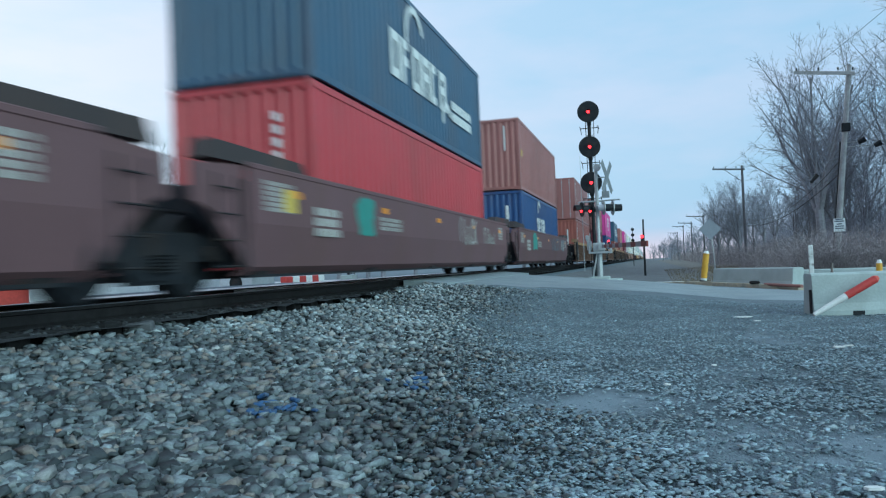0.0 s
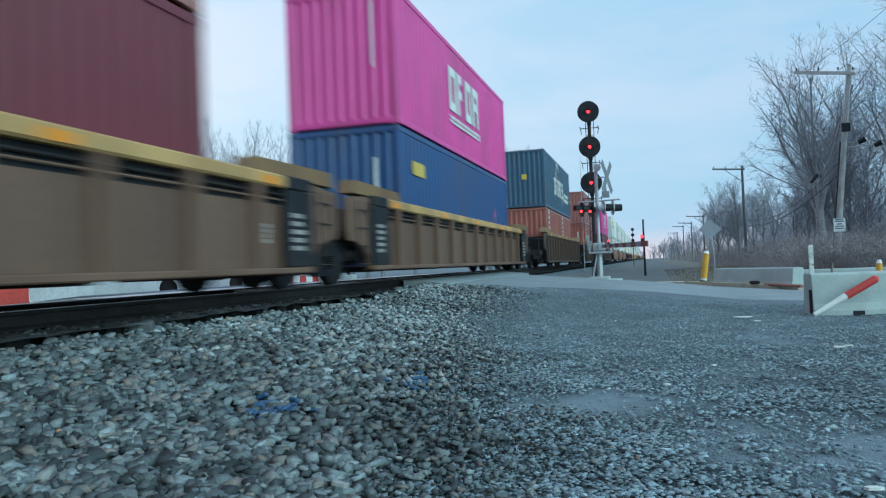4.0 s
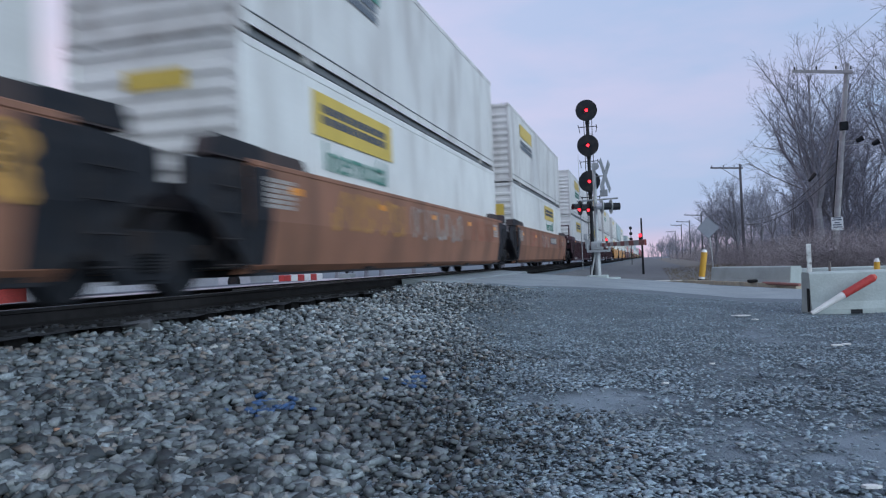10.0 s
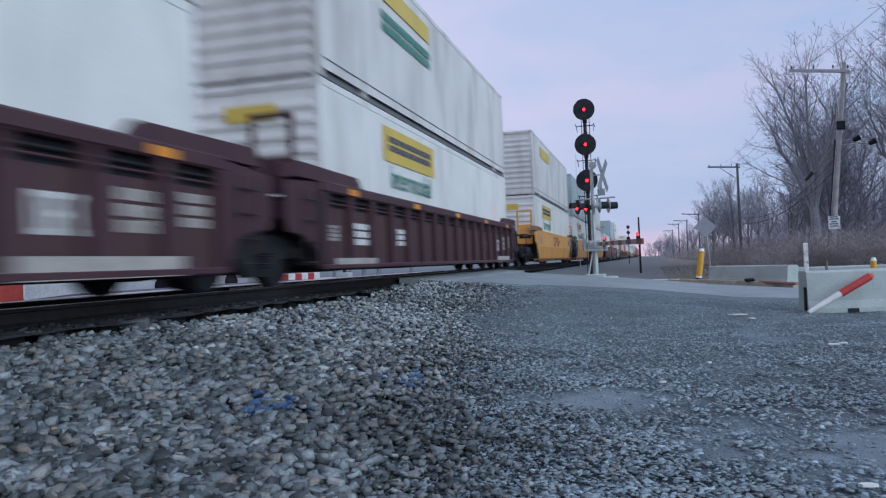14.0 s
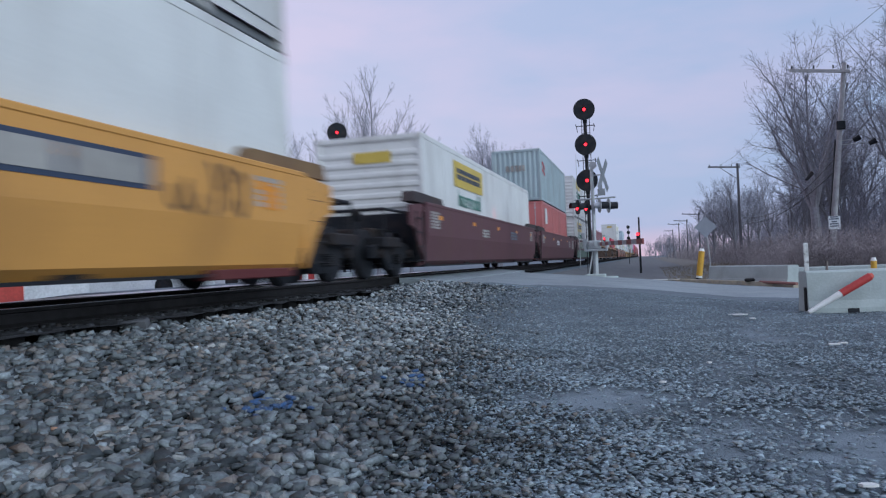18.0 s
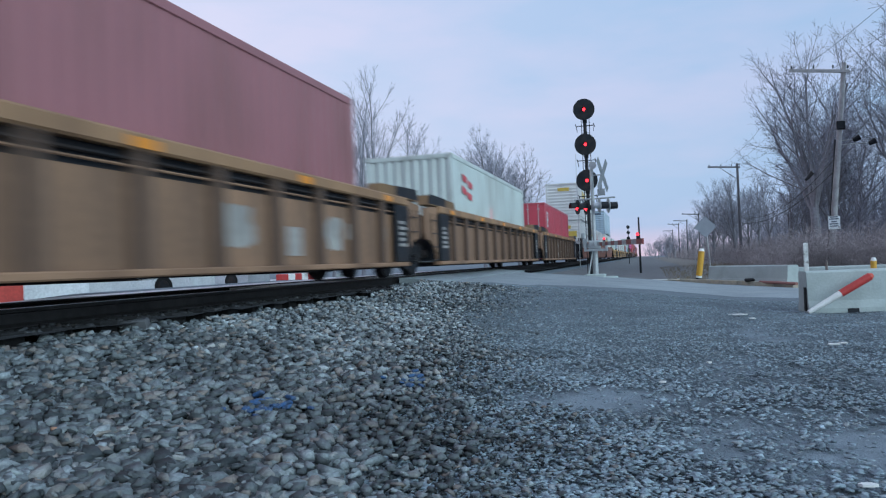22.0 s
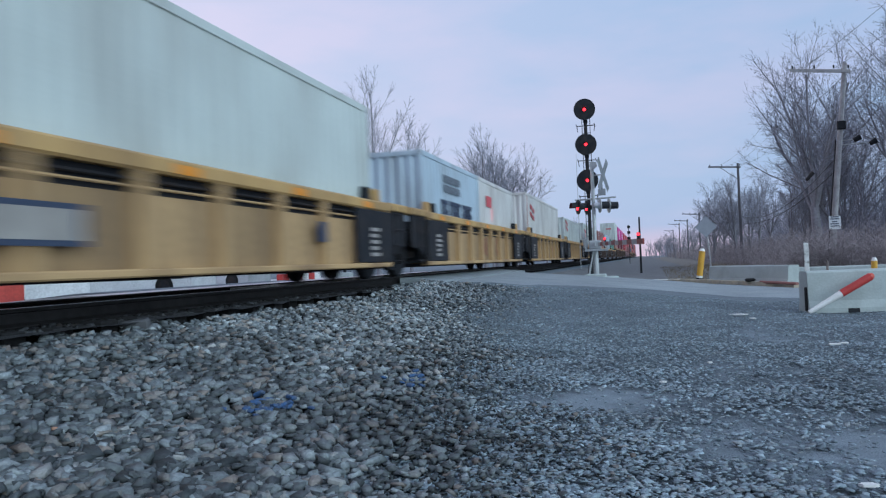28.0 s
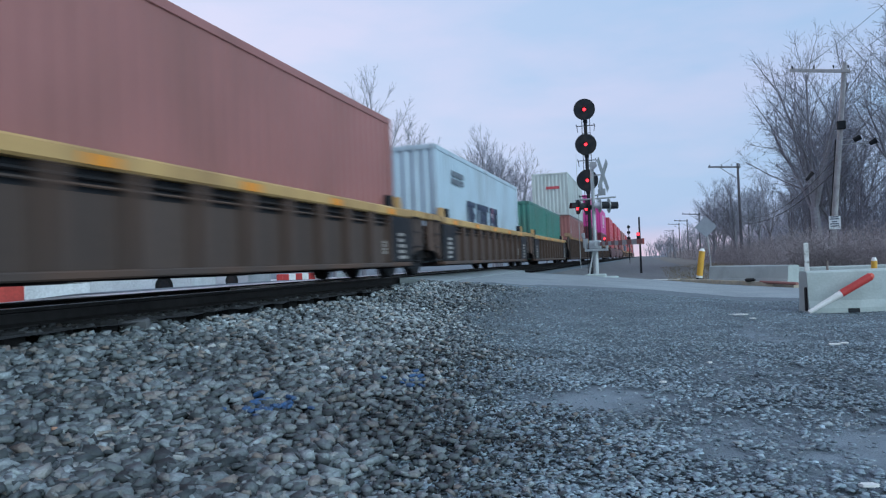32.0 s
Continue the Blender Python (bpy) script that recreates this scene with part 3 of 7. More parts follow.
for i, (x, y, h, k) in enumerate(((-26.5, 74, 22, 4), (-28.6, 75, 19, 4), (-31.5, 74, 18, 4), (-24.3, 78, 18, 4), (-17.5, 92, 17.5, 5), (-19.8, 96, 17.5, 5), (-15.6, 97, 15.5, 5), (-18.6, 99, 18, 3), (-22, 112, 13, 5), (-30, 46, 11.5, 4),
                                  (-25, 42, 10.5, 5), (-34, 48, 12, 4), (-37, 42, 12, 5), (-28, 50, 12.5, 4), (-36, 36, 11, 5), (-25.5, 52, 12, 5), (-40, 52, 13, 4), (-24, 130, 12, 5),
                                  (-20, 160, 12, 5), (-18, 200, 12, 5), (-22, 240, 13, 5), (-19, 290, 13, 5), (-18, 350, 13, 5))):
    tree_at(x, y, h, k, 61 * i)

def spike(b, p, q, r):
    """A thin stem that tapers to a point."""
    u = (q - p).orthogonal().normalized() * r
    v = (q - p).normalized().cross(u)
    b.add([p + u, p - u * 0.5 + v * 0.87, p - u * 0.5 - v * 0.87, q], [(0, 1, 3), (1, 2, 3), (2, 0, 3)])


# thicket of bare stems on the bank
rng = random.Random(4)
tb = Build()
for _ in range(13000):
    y = 33 + 330 * rng.random() ** 2.2
    x = 5.4 + 0.012 * y + 14 * rng.random() ** 1.2
    z, h = height(x, y), rng.uniform(0.8, 2.2) * (1 + 0.35 * smooth(50, 140, y))
    p = Vector((x, y, z - 0.1))
    q = p + Vector((rng.uniform(-0.5, 0.5), rng.uniform(-0.5, 0.5), h))
    spike(tb, p, q, 0.011)
    for _ in range(5):
        s = p.lerp(q, rng.uniform(0.2, 0.95))
        spike(tb, s, s + Vector((rng.uniform(-0.6, 0.6), rng.uniform(-0.6, 0.6), rng.uniform(-0.1, 0.5))), 0.008)
# The stems' brown is paled to carry the haze.
solid("thicket", tb, surface("hazed_thicket_stems", (0.29, 0.262, 0.27), 0.95, 0, 0.35, 2, 0.4, 0), "dense brown leafless thicket on the bank", "thicket", kind="stuff")
# a denser wood of young trees behind the bank
wb = Build()
for _ in range(2800):
    y = 54 + 130 * rng.random() ** 1.3
    x = 10.5 + 0.05 * y + 34 * rng.random() ** 1.1
    h = rng.uniform(2.5, 7.5)
    p = Vector((x, y, height(x, y) - 0.1))
    q = p + Vector((rng.uniform(-0.8, 0.8), rng.uniform(-0.8, 0.8), h))
    wb.rod(p, q, 0.035, 0.012, 3, False)
    for _ in range(12):
        s = p.lerp(q, rng.uniform(0.25, 0.95))
        e_ = s + Vector((rng.uniform(-1.2, 1.2), rng.uniform(-1.2, 1.2), rng.uniform(0.3, 1.6)))
        spike(wb, s, e_, 0.014)
        for k in (0.35, 0.6):
            spike(wb, s.lerp(e_, k), s.lerp(e_, k) + Vector((rng.uniform(-0.7, 0.7), rng.uniform(-0.7, 0.7), rng.uniform(0.0, 0.7))), 0.011)
solid("young_wood", wb, TWIG, "dense grey leafless young wood behind the bank", "woods", kind="stuff")
rng = random.Random(9)
gb = Build()
for _ in range(3600):
    y = 31.5 + 40 * rng.random() ** 1.6
    x = rng.uniform(0.6, 7.5) + 0.01 * y
    z, h = height(x, y), rng.uniform(0.08, 0.36) * (0.55 if x < 3.6 else 1)
    gb.add([(x - 0.012, y, z), (x + 0.012, y, z), (x + rng.uniform(-0.15, 0.15), y + rng.uniform(-0.1, 0.1), z + h)], [(0, 1, 2)])
solid("dry_grass", gb, surface("dry_grass", (0.20, 0.165, 0.11), 0.95, 0, 0.3, 5, 0.6, 0), "tufts of dry yellow-brown grass", "grass", kind="stuff")
# far woods that close the horizon
fw = Build()
rng = random.Random(31)
for i in range(2600):
    a = rng.uniform(-1.9, 1.35)
    d = rng.uniform(330, 520)
    x, y = math.sin(a) * d, math.cos(a) * d
    if -22 < x < 2.5:
        continue
    h = rng.uniform(5, 10)
    for k in range(16):
        z = h * rng.uniform(0, 0.7)
        w = Vector((x + rng.uniform(-2.5, 2.5), y, z))
        spike(fw, w, w + Vector((rng.uniform(-2, 2), rng.uniform(-2, 2), rng.uniform(1.0, 0.45 * h))), 0.16)
solid("far_woods", fw, TWIG, "distant bare woods along the horizon", "woods", kind="stuff")
# ---- signals, poles and roadside things ----


def ring_lamp(host, name, at, facing, radius, lens, label=""):
    """A round black background disc with a hooded red lens, facing a direction."""
    p, f = Vector(at), Vector(facing).normalized()
    disc = part(name, Build().rod(p - f * 0.02, p + f * 0.01, radius, radius, 28), BLACK, host, label)
    part("housing", Build().rod(p - f * 0.22, p - f * 0.02, radius * 0.34, radius * 0.42, 14), BLACK, disc)
    part("lens", Build().rod(p + f * 0.01, p + f * 0.035, lens, lens * 0.9, 16), REDGLOW, disc, "glowing red lens")
    hood = Build()
    up = Vector((0, 0, 1))
    side = f.cross(up).normalized()
    n = 10
    for i in range(n):
        a, c = math.radians(-10 + 200 * i / n), math.radians(-10 + 200 * (i + 1) / n)
        q = [(side * math.cos(k) + up * math.sin(k)) * lens * 1.5 for k in (a, c)]
        hood.add([p + q[0], p + q[1], p + q[1] + f * lens * 2.4, p + q[0] + f * lens * 2.4], [(0, 1, 2, 3)])
    part("hood", hood, BLACK, disc)
    return disc


def rail_signal(x, y, z0, top, heads, toward, label):
    s = thing("railway_signal", label, "railway signal", (x, y, 0), "railway signals")
    part("mast", Build().rod((0, 0, z0), (0, 0, top), 0.075, sides=12), BLACK, s)
    part("base", Build().box(-0.3, 0.3, -0.3, 0.3, z0 - 0.1, z0 + 0.35, 0.03), CONCRETE, s)
    for h in heads:
        ring_lamp(s, "signal_head", (0, -0.28, h), toward, 0.455, 0.066, "round black signal head with a red light")
        part("head_bracket", Build().rod((0, -0.05, h), (0, -0.3, h), 0.05, sides=8), BLACK, s)
        part("clamp", Build().box(-0.09, 0.09, -0.1, 0.1, h - 0.55, h - 0.4, 0.02), BLACK, s)
        pl = Build()
        for k in (-0.38, 0.38):
            pl.rod((k, -0.25, h - 0.62), (k, 0.35, h - 0.66), 0.018, sides=5)
            pl.rod((0, 0.1, h - 0.64), (k, 0.1, h - 0.64), 0.018, sides=5)
            pl.rod((k, 0.1, h - 0.64), (k * 0.9, 0.1, h - 0.9), 0.014, sides=5)
        part("platform", pl, BLACK, s)
    ld = Build()
    for k in (-0.17, 0.17):
        ld.rod((k, 0.32, z0 + 0.2), (k, 0.32, top - 0.6), 0.016, sides=5)
    z = z0 + 0.4
    while z < top - 0.7:
        ld.rod((-0.17, 0.32, z), (0.17, 0.32, z), 0.011, sides=5)
        z += 0.32
    part("ladder", ld, BLACK, s)
    return s


rail_signal(-2.22, 33.0, 0.0, 7.9, (7.40, 5.90, 4.36), (0.07, -1, -0.05), "tall black mast with three round red railway signals")
rail_signal(-13.55, 33.0, 0.5, 7.6, (7.36, 5.72), (0.40, -1, -0.05), "black mast with two round red railway signals past the tracks")

# the level-crossing signal with its gate, on a low pale pad
pad = Build().prism([(0.95 * math.cos(a) * (0.6 if math.cos(a) > 0 else 1), 0.9 * math.sin(a)) for a in [i * 0.3142 for i in range(20)]], "z", -0.3, 0.055)
solid("signal_pad", pad, CONCRETE, "low pale concrete pad under the crossing signal", "concrete pad", at=(-1.45, 26.1, 0.36))
cs = thing("crossing_signal", "level-crossing signal mast with crossbuck, red flashers and lowered gate", "crossing signal", (-1.60, 26.0, 0.42))
part("foundation", Build().box(-0.32, 0.32, -0.3, 0.3, -0.25, 0.09, 0.03), CONCRETE, cs)
for q in (-1, 1):
    part("base_leg", Build().rod((-0.24, q * 0.2, 0.05), (-0.07, q * 0.06, 0.85), 0.022, sides=6), GALV, cs)
part("mast", Build().rod((0, 0, 0.05), (0, 0, 0.9), 0.095, sides=14).rod((0, 0, 0.9), (0, 0, 3.82), 0.062, sides=14), GALV, cs, "grey galvanised mast")
part("mast_cap", Build().rod((0, 0, 3.82), (0, 0, 3.90), 0.07, 0.03, 12), GALV, cs)
ang = radians(73)
ax, ay = math.cos(ang), math.sin(ang)
SIGNAL_GREY = surface("weathered_grey_metal", (0.24, 0.255, 0.275), 0.55, 0.3, 0.15, 20, 2, 0.1)
for k, zc in ((1, 3.42), (-1, 3.42)):
    bl = Build()
    c, s = math.cos(radians(48)) * 0.66, math.sin(radians(48)) * 0.66
    o = Vector((0.36, -0.02 - 0.02 * k, zc))
    d = Vector((ax * c * k, ay * c * k, s))
    n = Vector((ay, -ax, 0))
    w = d.cross(n).normalized() * 0.115
    t = n * 0.006
    bl.add([o - d - w - t, o + d - w - t, o + d + w - t, o - d + w - t, o - d - w + t, o + d - w + t, o + d + w + t, o - d + w + t],
           [(0, 1, 2, 3), (7, 6, 5, 4), (0, 4, 5, 1), (1, 5, 6, 2), (2, 6, 7, 3), (3, 7, 4, 0)])
    part("crossbuck_blade", bl, SIGNAL_GREY, cs, "grey back of a crossbuck blade")
part("crossbuck_arm", Build().rod((0, 0, 3.42), (0.36, 0, 3.42), 0.02, sides=6), GALV, cs)
part("track_count_sign", Build().box(0.17, 0.42, -0.03, -0.02, 2.72, 2.95, 0.003).box(0.25, 0.33, -0.03, -0.02, 2.93, 3.1, 0.003), SIGNAL_GREY, cs)
part("bell", Build().rod((0.05, -0.1, 3.75), (0.05, 0.1, 3.75), 0.13, 0.06, 12), GALV, cs)
part("flasher_arm", Build().rod((-0.62, 0.1, 2.62), (0.75, -0.05, 2.64), 0.028, sides=8), GALV, cs)
for x, y, f in ((-0.50, -0.22, (-0.93, -0.42, 0)), (-0.24, 0.22, (-0.93, -0.42, 0))):
    ring_lamp(cs, "flasher", (x, y, 2.36), f, 0.245, 0.105, "black flasher with a lit red lens")
for x, y in ((0.22, -0.2), (0.50, 0.15)):
    p, f = Vector((x, y, 2.38)), Vector((0.93, 0.3, 0)).normalized()
    d = part("flasher", Build().rod(p - f * 0.01, p + f * 0.01, 0.245, 0.245, 24), GALV, cs, "silver back of a flasher disc")
    part("housing", Build().rod(p - f * 0.2, p, 0.08, 0.12, 14), ALU, d)
    part("hood", Build().rod(p, p + f * 0.3, 0.13, 0.12, 12), BLACK, d)
gm = part("gate_machine", Build().box(-0.20, 0.20, -0.18, 0.18, 0.93, 1.22, 0.03), GALV, cs, "grey gate machine housing")
part("machine_frame", Build().box(-0.34, 0.42, -0.24, 0.24, 0.86, 0.93, 0.01).box(-0.34, -0.28, -0.24, 0.24, 0.93, 1.12, 0.01).box(0.36, 0.42, -0.24, 0.24, 0.93, 1.12, 0.01), GALV, gm)
part("counterweight", Build().box(-0.42, -0.26, 0.2, 0.32, 0.98, 1.3, 0.02).box(-0.46, -0.34, 0.22, 0.3, 1.3, 1.5, 0.02), GALV, gm)
gate = part("gate_arm", Build().box(-0.02, 0.02, -0.4, 0.35, 1.03, 1.15, 0.01), GALV, cs, "red and white striped gate arm")
a0, a1 = Vector((0.12, -0.35, 1.09)), Vector((1.585, -10.2, 0.93))
GATE_RED, GATE_WHITE = surface("muted_gate_red", (0.20, 0.045, 0.045), 0.6, 0, 0.2, 12, 3, 0.1), surface("muted_gate_white", (0.30, 0.31, 0.33), 0.6, 0, 0.2, 12, 3, 0.1)
n, along = 12, (a1 - a0)
for i in range(n):
    p, q = a0 + along * (i / n), a0 + along * ((i + 1) / n)
    side = Vector((along.y, -along.x, 0)).normalized() * 0.018
    up = Vector((0, 0, 0.058))
    sb = Build().add([p - side - up, q - side - up, q + side - up, p + side - up, p - side + up, q - side + up, q + side + up, p + side + up],
                     [(3, 2, 1, 0), (4, 5, 6, 7), (0, 1, 5, 4), (1, 2, 6, 5), (2, 3, 7, 6), (3, 0, 4, 7)])
    part("stripe", sb, GATE_RED if i % 2 else GATE_WHITE, gate)
for k in (0.22, 0.93):
    p = a0 + along * k
    g = part("gate_lamp", Build().rod(p + Vector((0, 0.02, 0.06)), p + Vector((0, 0.02, 0.19)), 0.03, 0.035, 10), BLACK, gate)
    part("lens", Build().rod(p + Vector((0, -0.05, 0.15)), p + Vector((0, -0.02, 0.15)), 0.032, 0.032, 12), REDGLOW, g, "glowing red lens")
# the beam of the lit flasher that falls on the passing train
beam = new("flasher_beam", bpy.data.lights.new("flasher_beam", "SPOT"))
beam.data.energy, beam.data.color, beam.data.spot_size, beam.data.spot_blend, beam.data.shadow_soft_size = 170.0, (1.0, 0.03, 0.04), radians(13), 0.9, 0.05
beam.matrix_world = look((-2.35, 25.6, 2.78), (-4.75, 24.6, 2.62))


def utility_pole(x, y, tall, arm, lean, label, near=False):
    p = thing("utility_pole", label, "utility pole", (x, y, height(x, y)), "utility poles along the line")
    tip, wood = (0.17 if near else 0.11), (POLEWOOD if near else DARKPOLE)
    top = Vector((lean * tall, 0, tall))
    part("pole", Build().rod((0, 0, -0.3), top, 0.15, 0.10, 12), wood, p)
    q = top * 0.965
    part("crossarm", Build().prism([(q.x - arm, q.z - 0.07 + tip * arm * 0.5), (q.x + 0.22, q.z - 0.07 - tip * 0.6), (q.x + 0.22, q.z + 0.07 - tip * 0.6), (q.x - arm, q.z + 0.07 + tip * arm * 0.5)], "y", -0.16, -0.06), wood, p)
    if not near:
        part("brace", Build().rod((q.x - arm * 0.62, -0.11, q.z + 0.05), (q.x, -0.11, q.z - 1.15), 0.025, sides=5), wood, p)
    for k in (-arm * 0.95, -arm * 0.55, -arm * 0.2, 0.15):
        dz = 0.06 - tip * k * 0.5
        part("insulator", Build().rod((q.x + k, -0.11, q.z + dz), (q.x + k, -0.11, q.z + dz + 0.15), 0.03, 0.04, 8), GLASS, p)
    return p


pole = utility_pole(8.30, 38.7, 9.55, 2.35, 0.11, "weathered utility pole with a crossarm and a small notice", True)
b = Build().box(0.0, 0.50, -0.19, -0.175, 1.85, 2.46, 0.004)
board = part("notice_board", b, SIGN_WHITE, pole, "small pale notice board")
g = Build()
for i, (z, w) in enumerate(((2.42, 0.34), (2.33, 0.4), (2.2, 0.22), (2.1, 0.36), (2.0, 0.36))):
    g.box(0.24 - w / 2, 0.24 + w / 2, -0.194, -0.19, z - 0.025, z + 0.025)
part("writing", g, INK, board)
part("junction_box", Build().box(0.55, 0.92, -0.26, -0.06, 6.45, 6.85, 0.03), BLACK, pole)
for x, z in ((1.35, 5.95), (2.0, 5.75)):
    f = part("floodlight", Build().rod((x - 0.14, -0.2, z - 0.06), (x + 0.14, -0.3, z + 0.08), 0.10, 0.14, 12), BLACK, pole, "dark unlit floodlight")
    part("arm", Build().rod((0.6, 0, z), (x, -0.2, z), 0.02, sides=6), GALV, f)
cl = Build().rod((-0.85, -0.1, 4.2), (-0.55, -0.1, 4.55), 0.07, 0.10, 8)
part("splice_case", cl, BLACK, pole)
part("conduit", Build().rod((-0.16, -0.12, 0), (0.48, -0.12, 6.0), 0.03, sides=6), BLACK, pole)
for x, y, tall in ((8.35, 72, 8.9), (8.4, 124, 7.4), (8.4, 158, 7.9), (8.4, 194, 8.7), (8.4, 235, 8.4)):
    utility_pole(x, y, tall, 2.5, 0.0, "grey wooden utility pole with a crossarm in the distance")


def sag(a, b_, drop, r, name="overhead_wire", label="sagging overhead wire between the poles"):
    a, b_ = Vector(a), Vector(b_)
    w, along = Build(), (b_ - a).normalized()
    u = along.orthogonal().normalized()
    v = along.cross(u)
    pts = [a.lerp(b_, i / 14) - Vector((0, 0, drop * 4 * (i / 14) * (1 - i / 14))) for i in range(15)]
    w.add([p + (u * c + v * d) * r for p in pts for c, d in ((1, 0), (0, 1), (-1, 0), (0, -1))],
          [(4 * i + k, 4 * i + (k + 1) % 4, 4 * i + 4 + (k + 1) % 4, 4 * i + 4 + k) for i in range(14) for k in range(4)] + [(3, 2, 1, 0), (56, 57, 58, 59)])
    return solid(name, w, BLACK, label, "wire", "overhead wires")


h1 = height(8.35, 38.7)
for k in (-1.9, -1.0, 0.25):
    sag((8.30 + 1.0 + k, 38.6, h1 + 9.35), (8.35 + k, 72, height(8.35, 72) + 8.75), 0.9, 0.006)
sag((8.95, 38.6, h1 + 5.4), (8.35, 72, height(8.35, 72) + 4.2), 1.2, 0.014)
sag((8.85, 38.6, h1 + 4.7), (8.35, 72, height(8.35, 72) + 3.6), 0.9, 0.02)
for k in (-1.9, -0.4):
    sag((8.30 + 1.0 + k, 38.6, h1 + 9.35), (12.5 + k, 6, 11.5), 0.8, 0.007)


def barrier(x, y, long, tall, turn, label):
    """A precast concrete block barrier with chamfered edges, black blocks for the shade in its lifting slots, and a
    wider foot.
    """
    t = thing("concrete_barrier", label, "concrete barrier", (x, y, height(x, y) - 0.02), "concrete barriers", turn)
    ol = [(-0.25, 0.0), (0.25, 0.0), (0.25, 0.08), (0.21, 0.2), (0.18, tall - 0.03), (0.15, tall), (-0.15, tall), (-0.18, tall - 0.03), (-0.21, 0.2), (-0.25, 0.08)]
    part("block", Build().prism(ol[::-1], "x", 0, long), CONCRETE, t)
    part("end_key", Build().box(-0.016, 0.0, -0.17, -0.07, 0.04, tall * 0.62, 0.004), RUBBER, t, "dark strip on the block's end")
    for k in (0.22, 0.78):
        # solid black block in place of the slot's shaded hollow
        part("lifting_slot", Build().box(long * k - 0.09, long * k + 0.09, -0.255, -0.24, 0.0, 0.07), BLACK, t)
    return t


barrier(2.52, 13.72, 3.1, 0.69, 9, "pale concrete barrier beside a leaning gate stub")
barrier(5.60, 14.24, 3.1, 0.69, 9, "pale concrete barrier at the lot's edge")
barrier(2.30, 27.9, 4.1, 0.60, -62, "low pale concrete barrier along the kerb")
barrier(4.55, 27.6, 3.0, 0.50, -8, "low pale concrete barrier set back from the road")
barrier(7.60, 27.2, 3.0, 0.50, -8, "low pale concrete barrier set back, next in line")
# kerb at the foot of the far barriers
kb = Build()
for i in range(9):
    p, q = Vector((0.5, 30.6, 0)).lerp(Vector((4.15, 23.3, 0)), i / 9), Vector((0.5, 30.6, 0)).lerp(Vector((4.15, 23.3, 0)), (i + 0.96) / 9)
    s = Vector((0.1, 0.03, 0))
    z, z2 = height(p.x, p.y) - 0.05, height(p.x, p.y) + 0.10
    k = Build().add([(*(p - s).xy, z), (*(q - s).xy, z), (*(q + s).xy, z), (*(p + s).xy, z), (*(p - s).xy, z2), (*(q - s).xy, z2), (*(q + s).xy, z2), (*(p + s).xy, z2)],
                    [(3, 2, 1, 0), (4, 5, 6, 7), (0, 1, 5, 4), (1, 2, 6, 5), (2, 3, 7, 6), (3, 0, 4, 7)])
    solid("kerb_stone", k, surface("yellowed_kerb", (0.48, 0.42, 0.30), 0.9, 0, 0.25, 12, 2, 0.3, (0.36, 0.36, 0.34), 0.5), "worn yellowed concrete kerb stone by the road", "kerb", "kerb stones")


def bollard(x, y, tall, lean, label, r=0.112):
    t = thing("bollard", label, "bollard", (x, y, height(x, y)), "yellow bollards")
    t.rotation_euler = (0, radians(lean), 0)
    part("sleeve", Build().rod((0, 0, 0.24), (0, 0, tall - 0.1), r, r, 18), YELLOW, t, "yellow plastic sleeve")
    part("cap", Build().rod((0, 0, tall - 0.1), (0, 0, tall), r, r * 0.55, 18), WHITE, t, "white domed cap")
    part("lower_band", Build().rod((0, 0, 0.16), (0, 0, 0.24), r, r, 18), WHITE, t)
    part("foot", Build().rod((0, 0, -0.08), (0, 0, 0.16), r * 1.4, r * 1.15, 14), RUBBER, t, "black rubber foot")
    return t


bollard(1.90, 29.7, 1.26, 8, "leaning yellow bollard with a white cap by the kerb")
bollard(6.27, 24.0, 0.80, 2, "yellow bollard with a white cap behind the barrier", 0.08)

# the broken gate stub that leans on the barrier
p, q = Vector((2.50, 13.25, 0.04)), Vector((3.50, 13.45, 0.60))
st = thing("gate_stub", "broken red and white gate tube leaning on the barrier", "gate stub", tuple(p))
d = q - p
part("white_tube", Build().rod((0, 0, 0), d * 0.5, 0.034, 0.056, 16), WHITE, st, "scuffed white tube")
part("red_tube", Build().rod(d * 0.5, d * 0.955, 0.060, 0.064, 16), RED, st, "scratched red sleeve")
part("red_tip", Build().rod(d * 0.955, d, 0.064, 0.034, 16), surface("orange_tip", (0.50, 0.07, 0.04), 0.5), st, "rounded orange-red tip")
# weathered marker post and a post behind it
mp = thing("marker_post", "weathered white wooden marker post by the barrier", "marker post", (2.69, 14.25, height(2.69, 14.25)))
part("post", Build().box(-0.037, 0.037, -0.02, 0.02, -0.1, 1.14, 0.006), surface("flaking_white_paint", (0.62, 0.63, 0.61), 0.85, 0, 0.2, 14, 7, 0.3, (0.2, 0.18, 0.16), 0.58, soft=0.05, dark=0.8), mp)
part("base", Build().box(-0.06, 0.06, -0.05, 0.05, -0.1, 0.12, 0.02), surface("old_grey_block", (0.30, 0.31, 0.31), 0.9, 0, 0.2, 20, 3, 0.3), mp)
bp_ = thing("short_post", "short grey post stump behind the barrier", "post", (3.32, 15.8, height(3.32, 15.8)))
part("post", Build().rod((0, 0, -0.1), (0.02, 0, 0.80), 0.05, 0.02, 8), OLDWOOD, bp_)

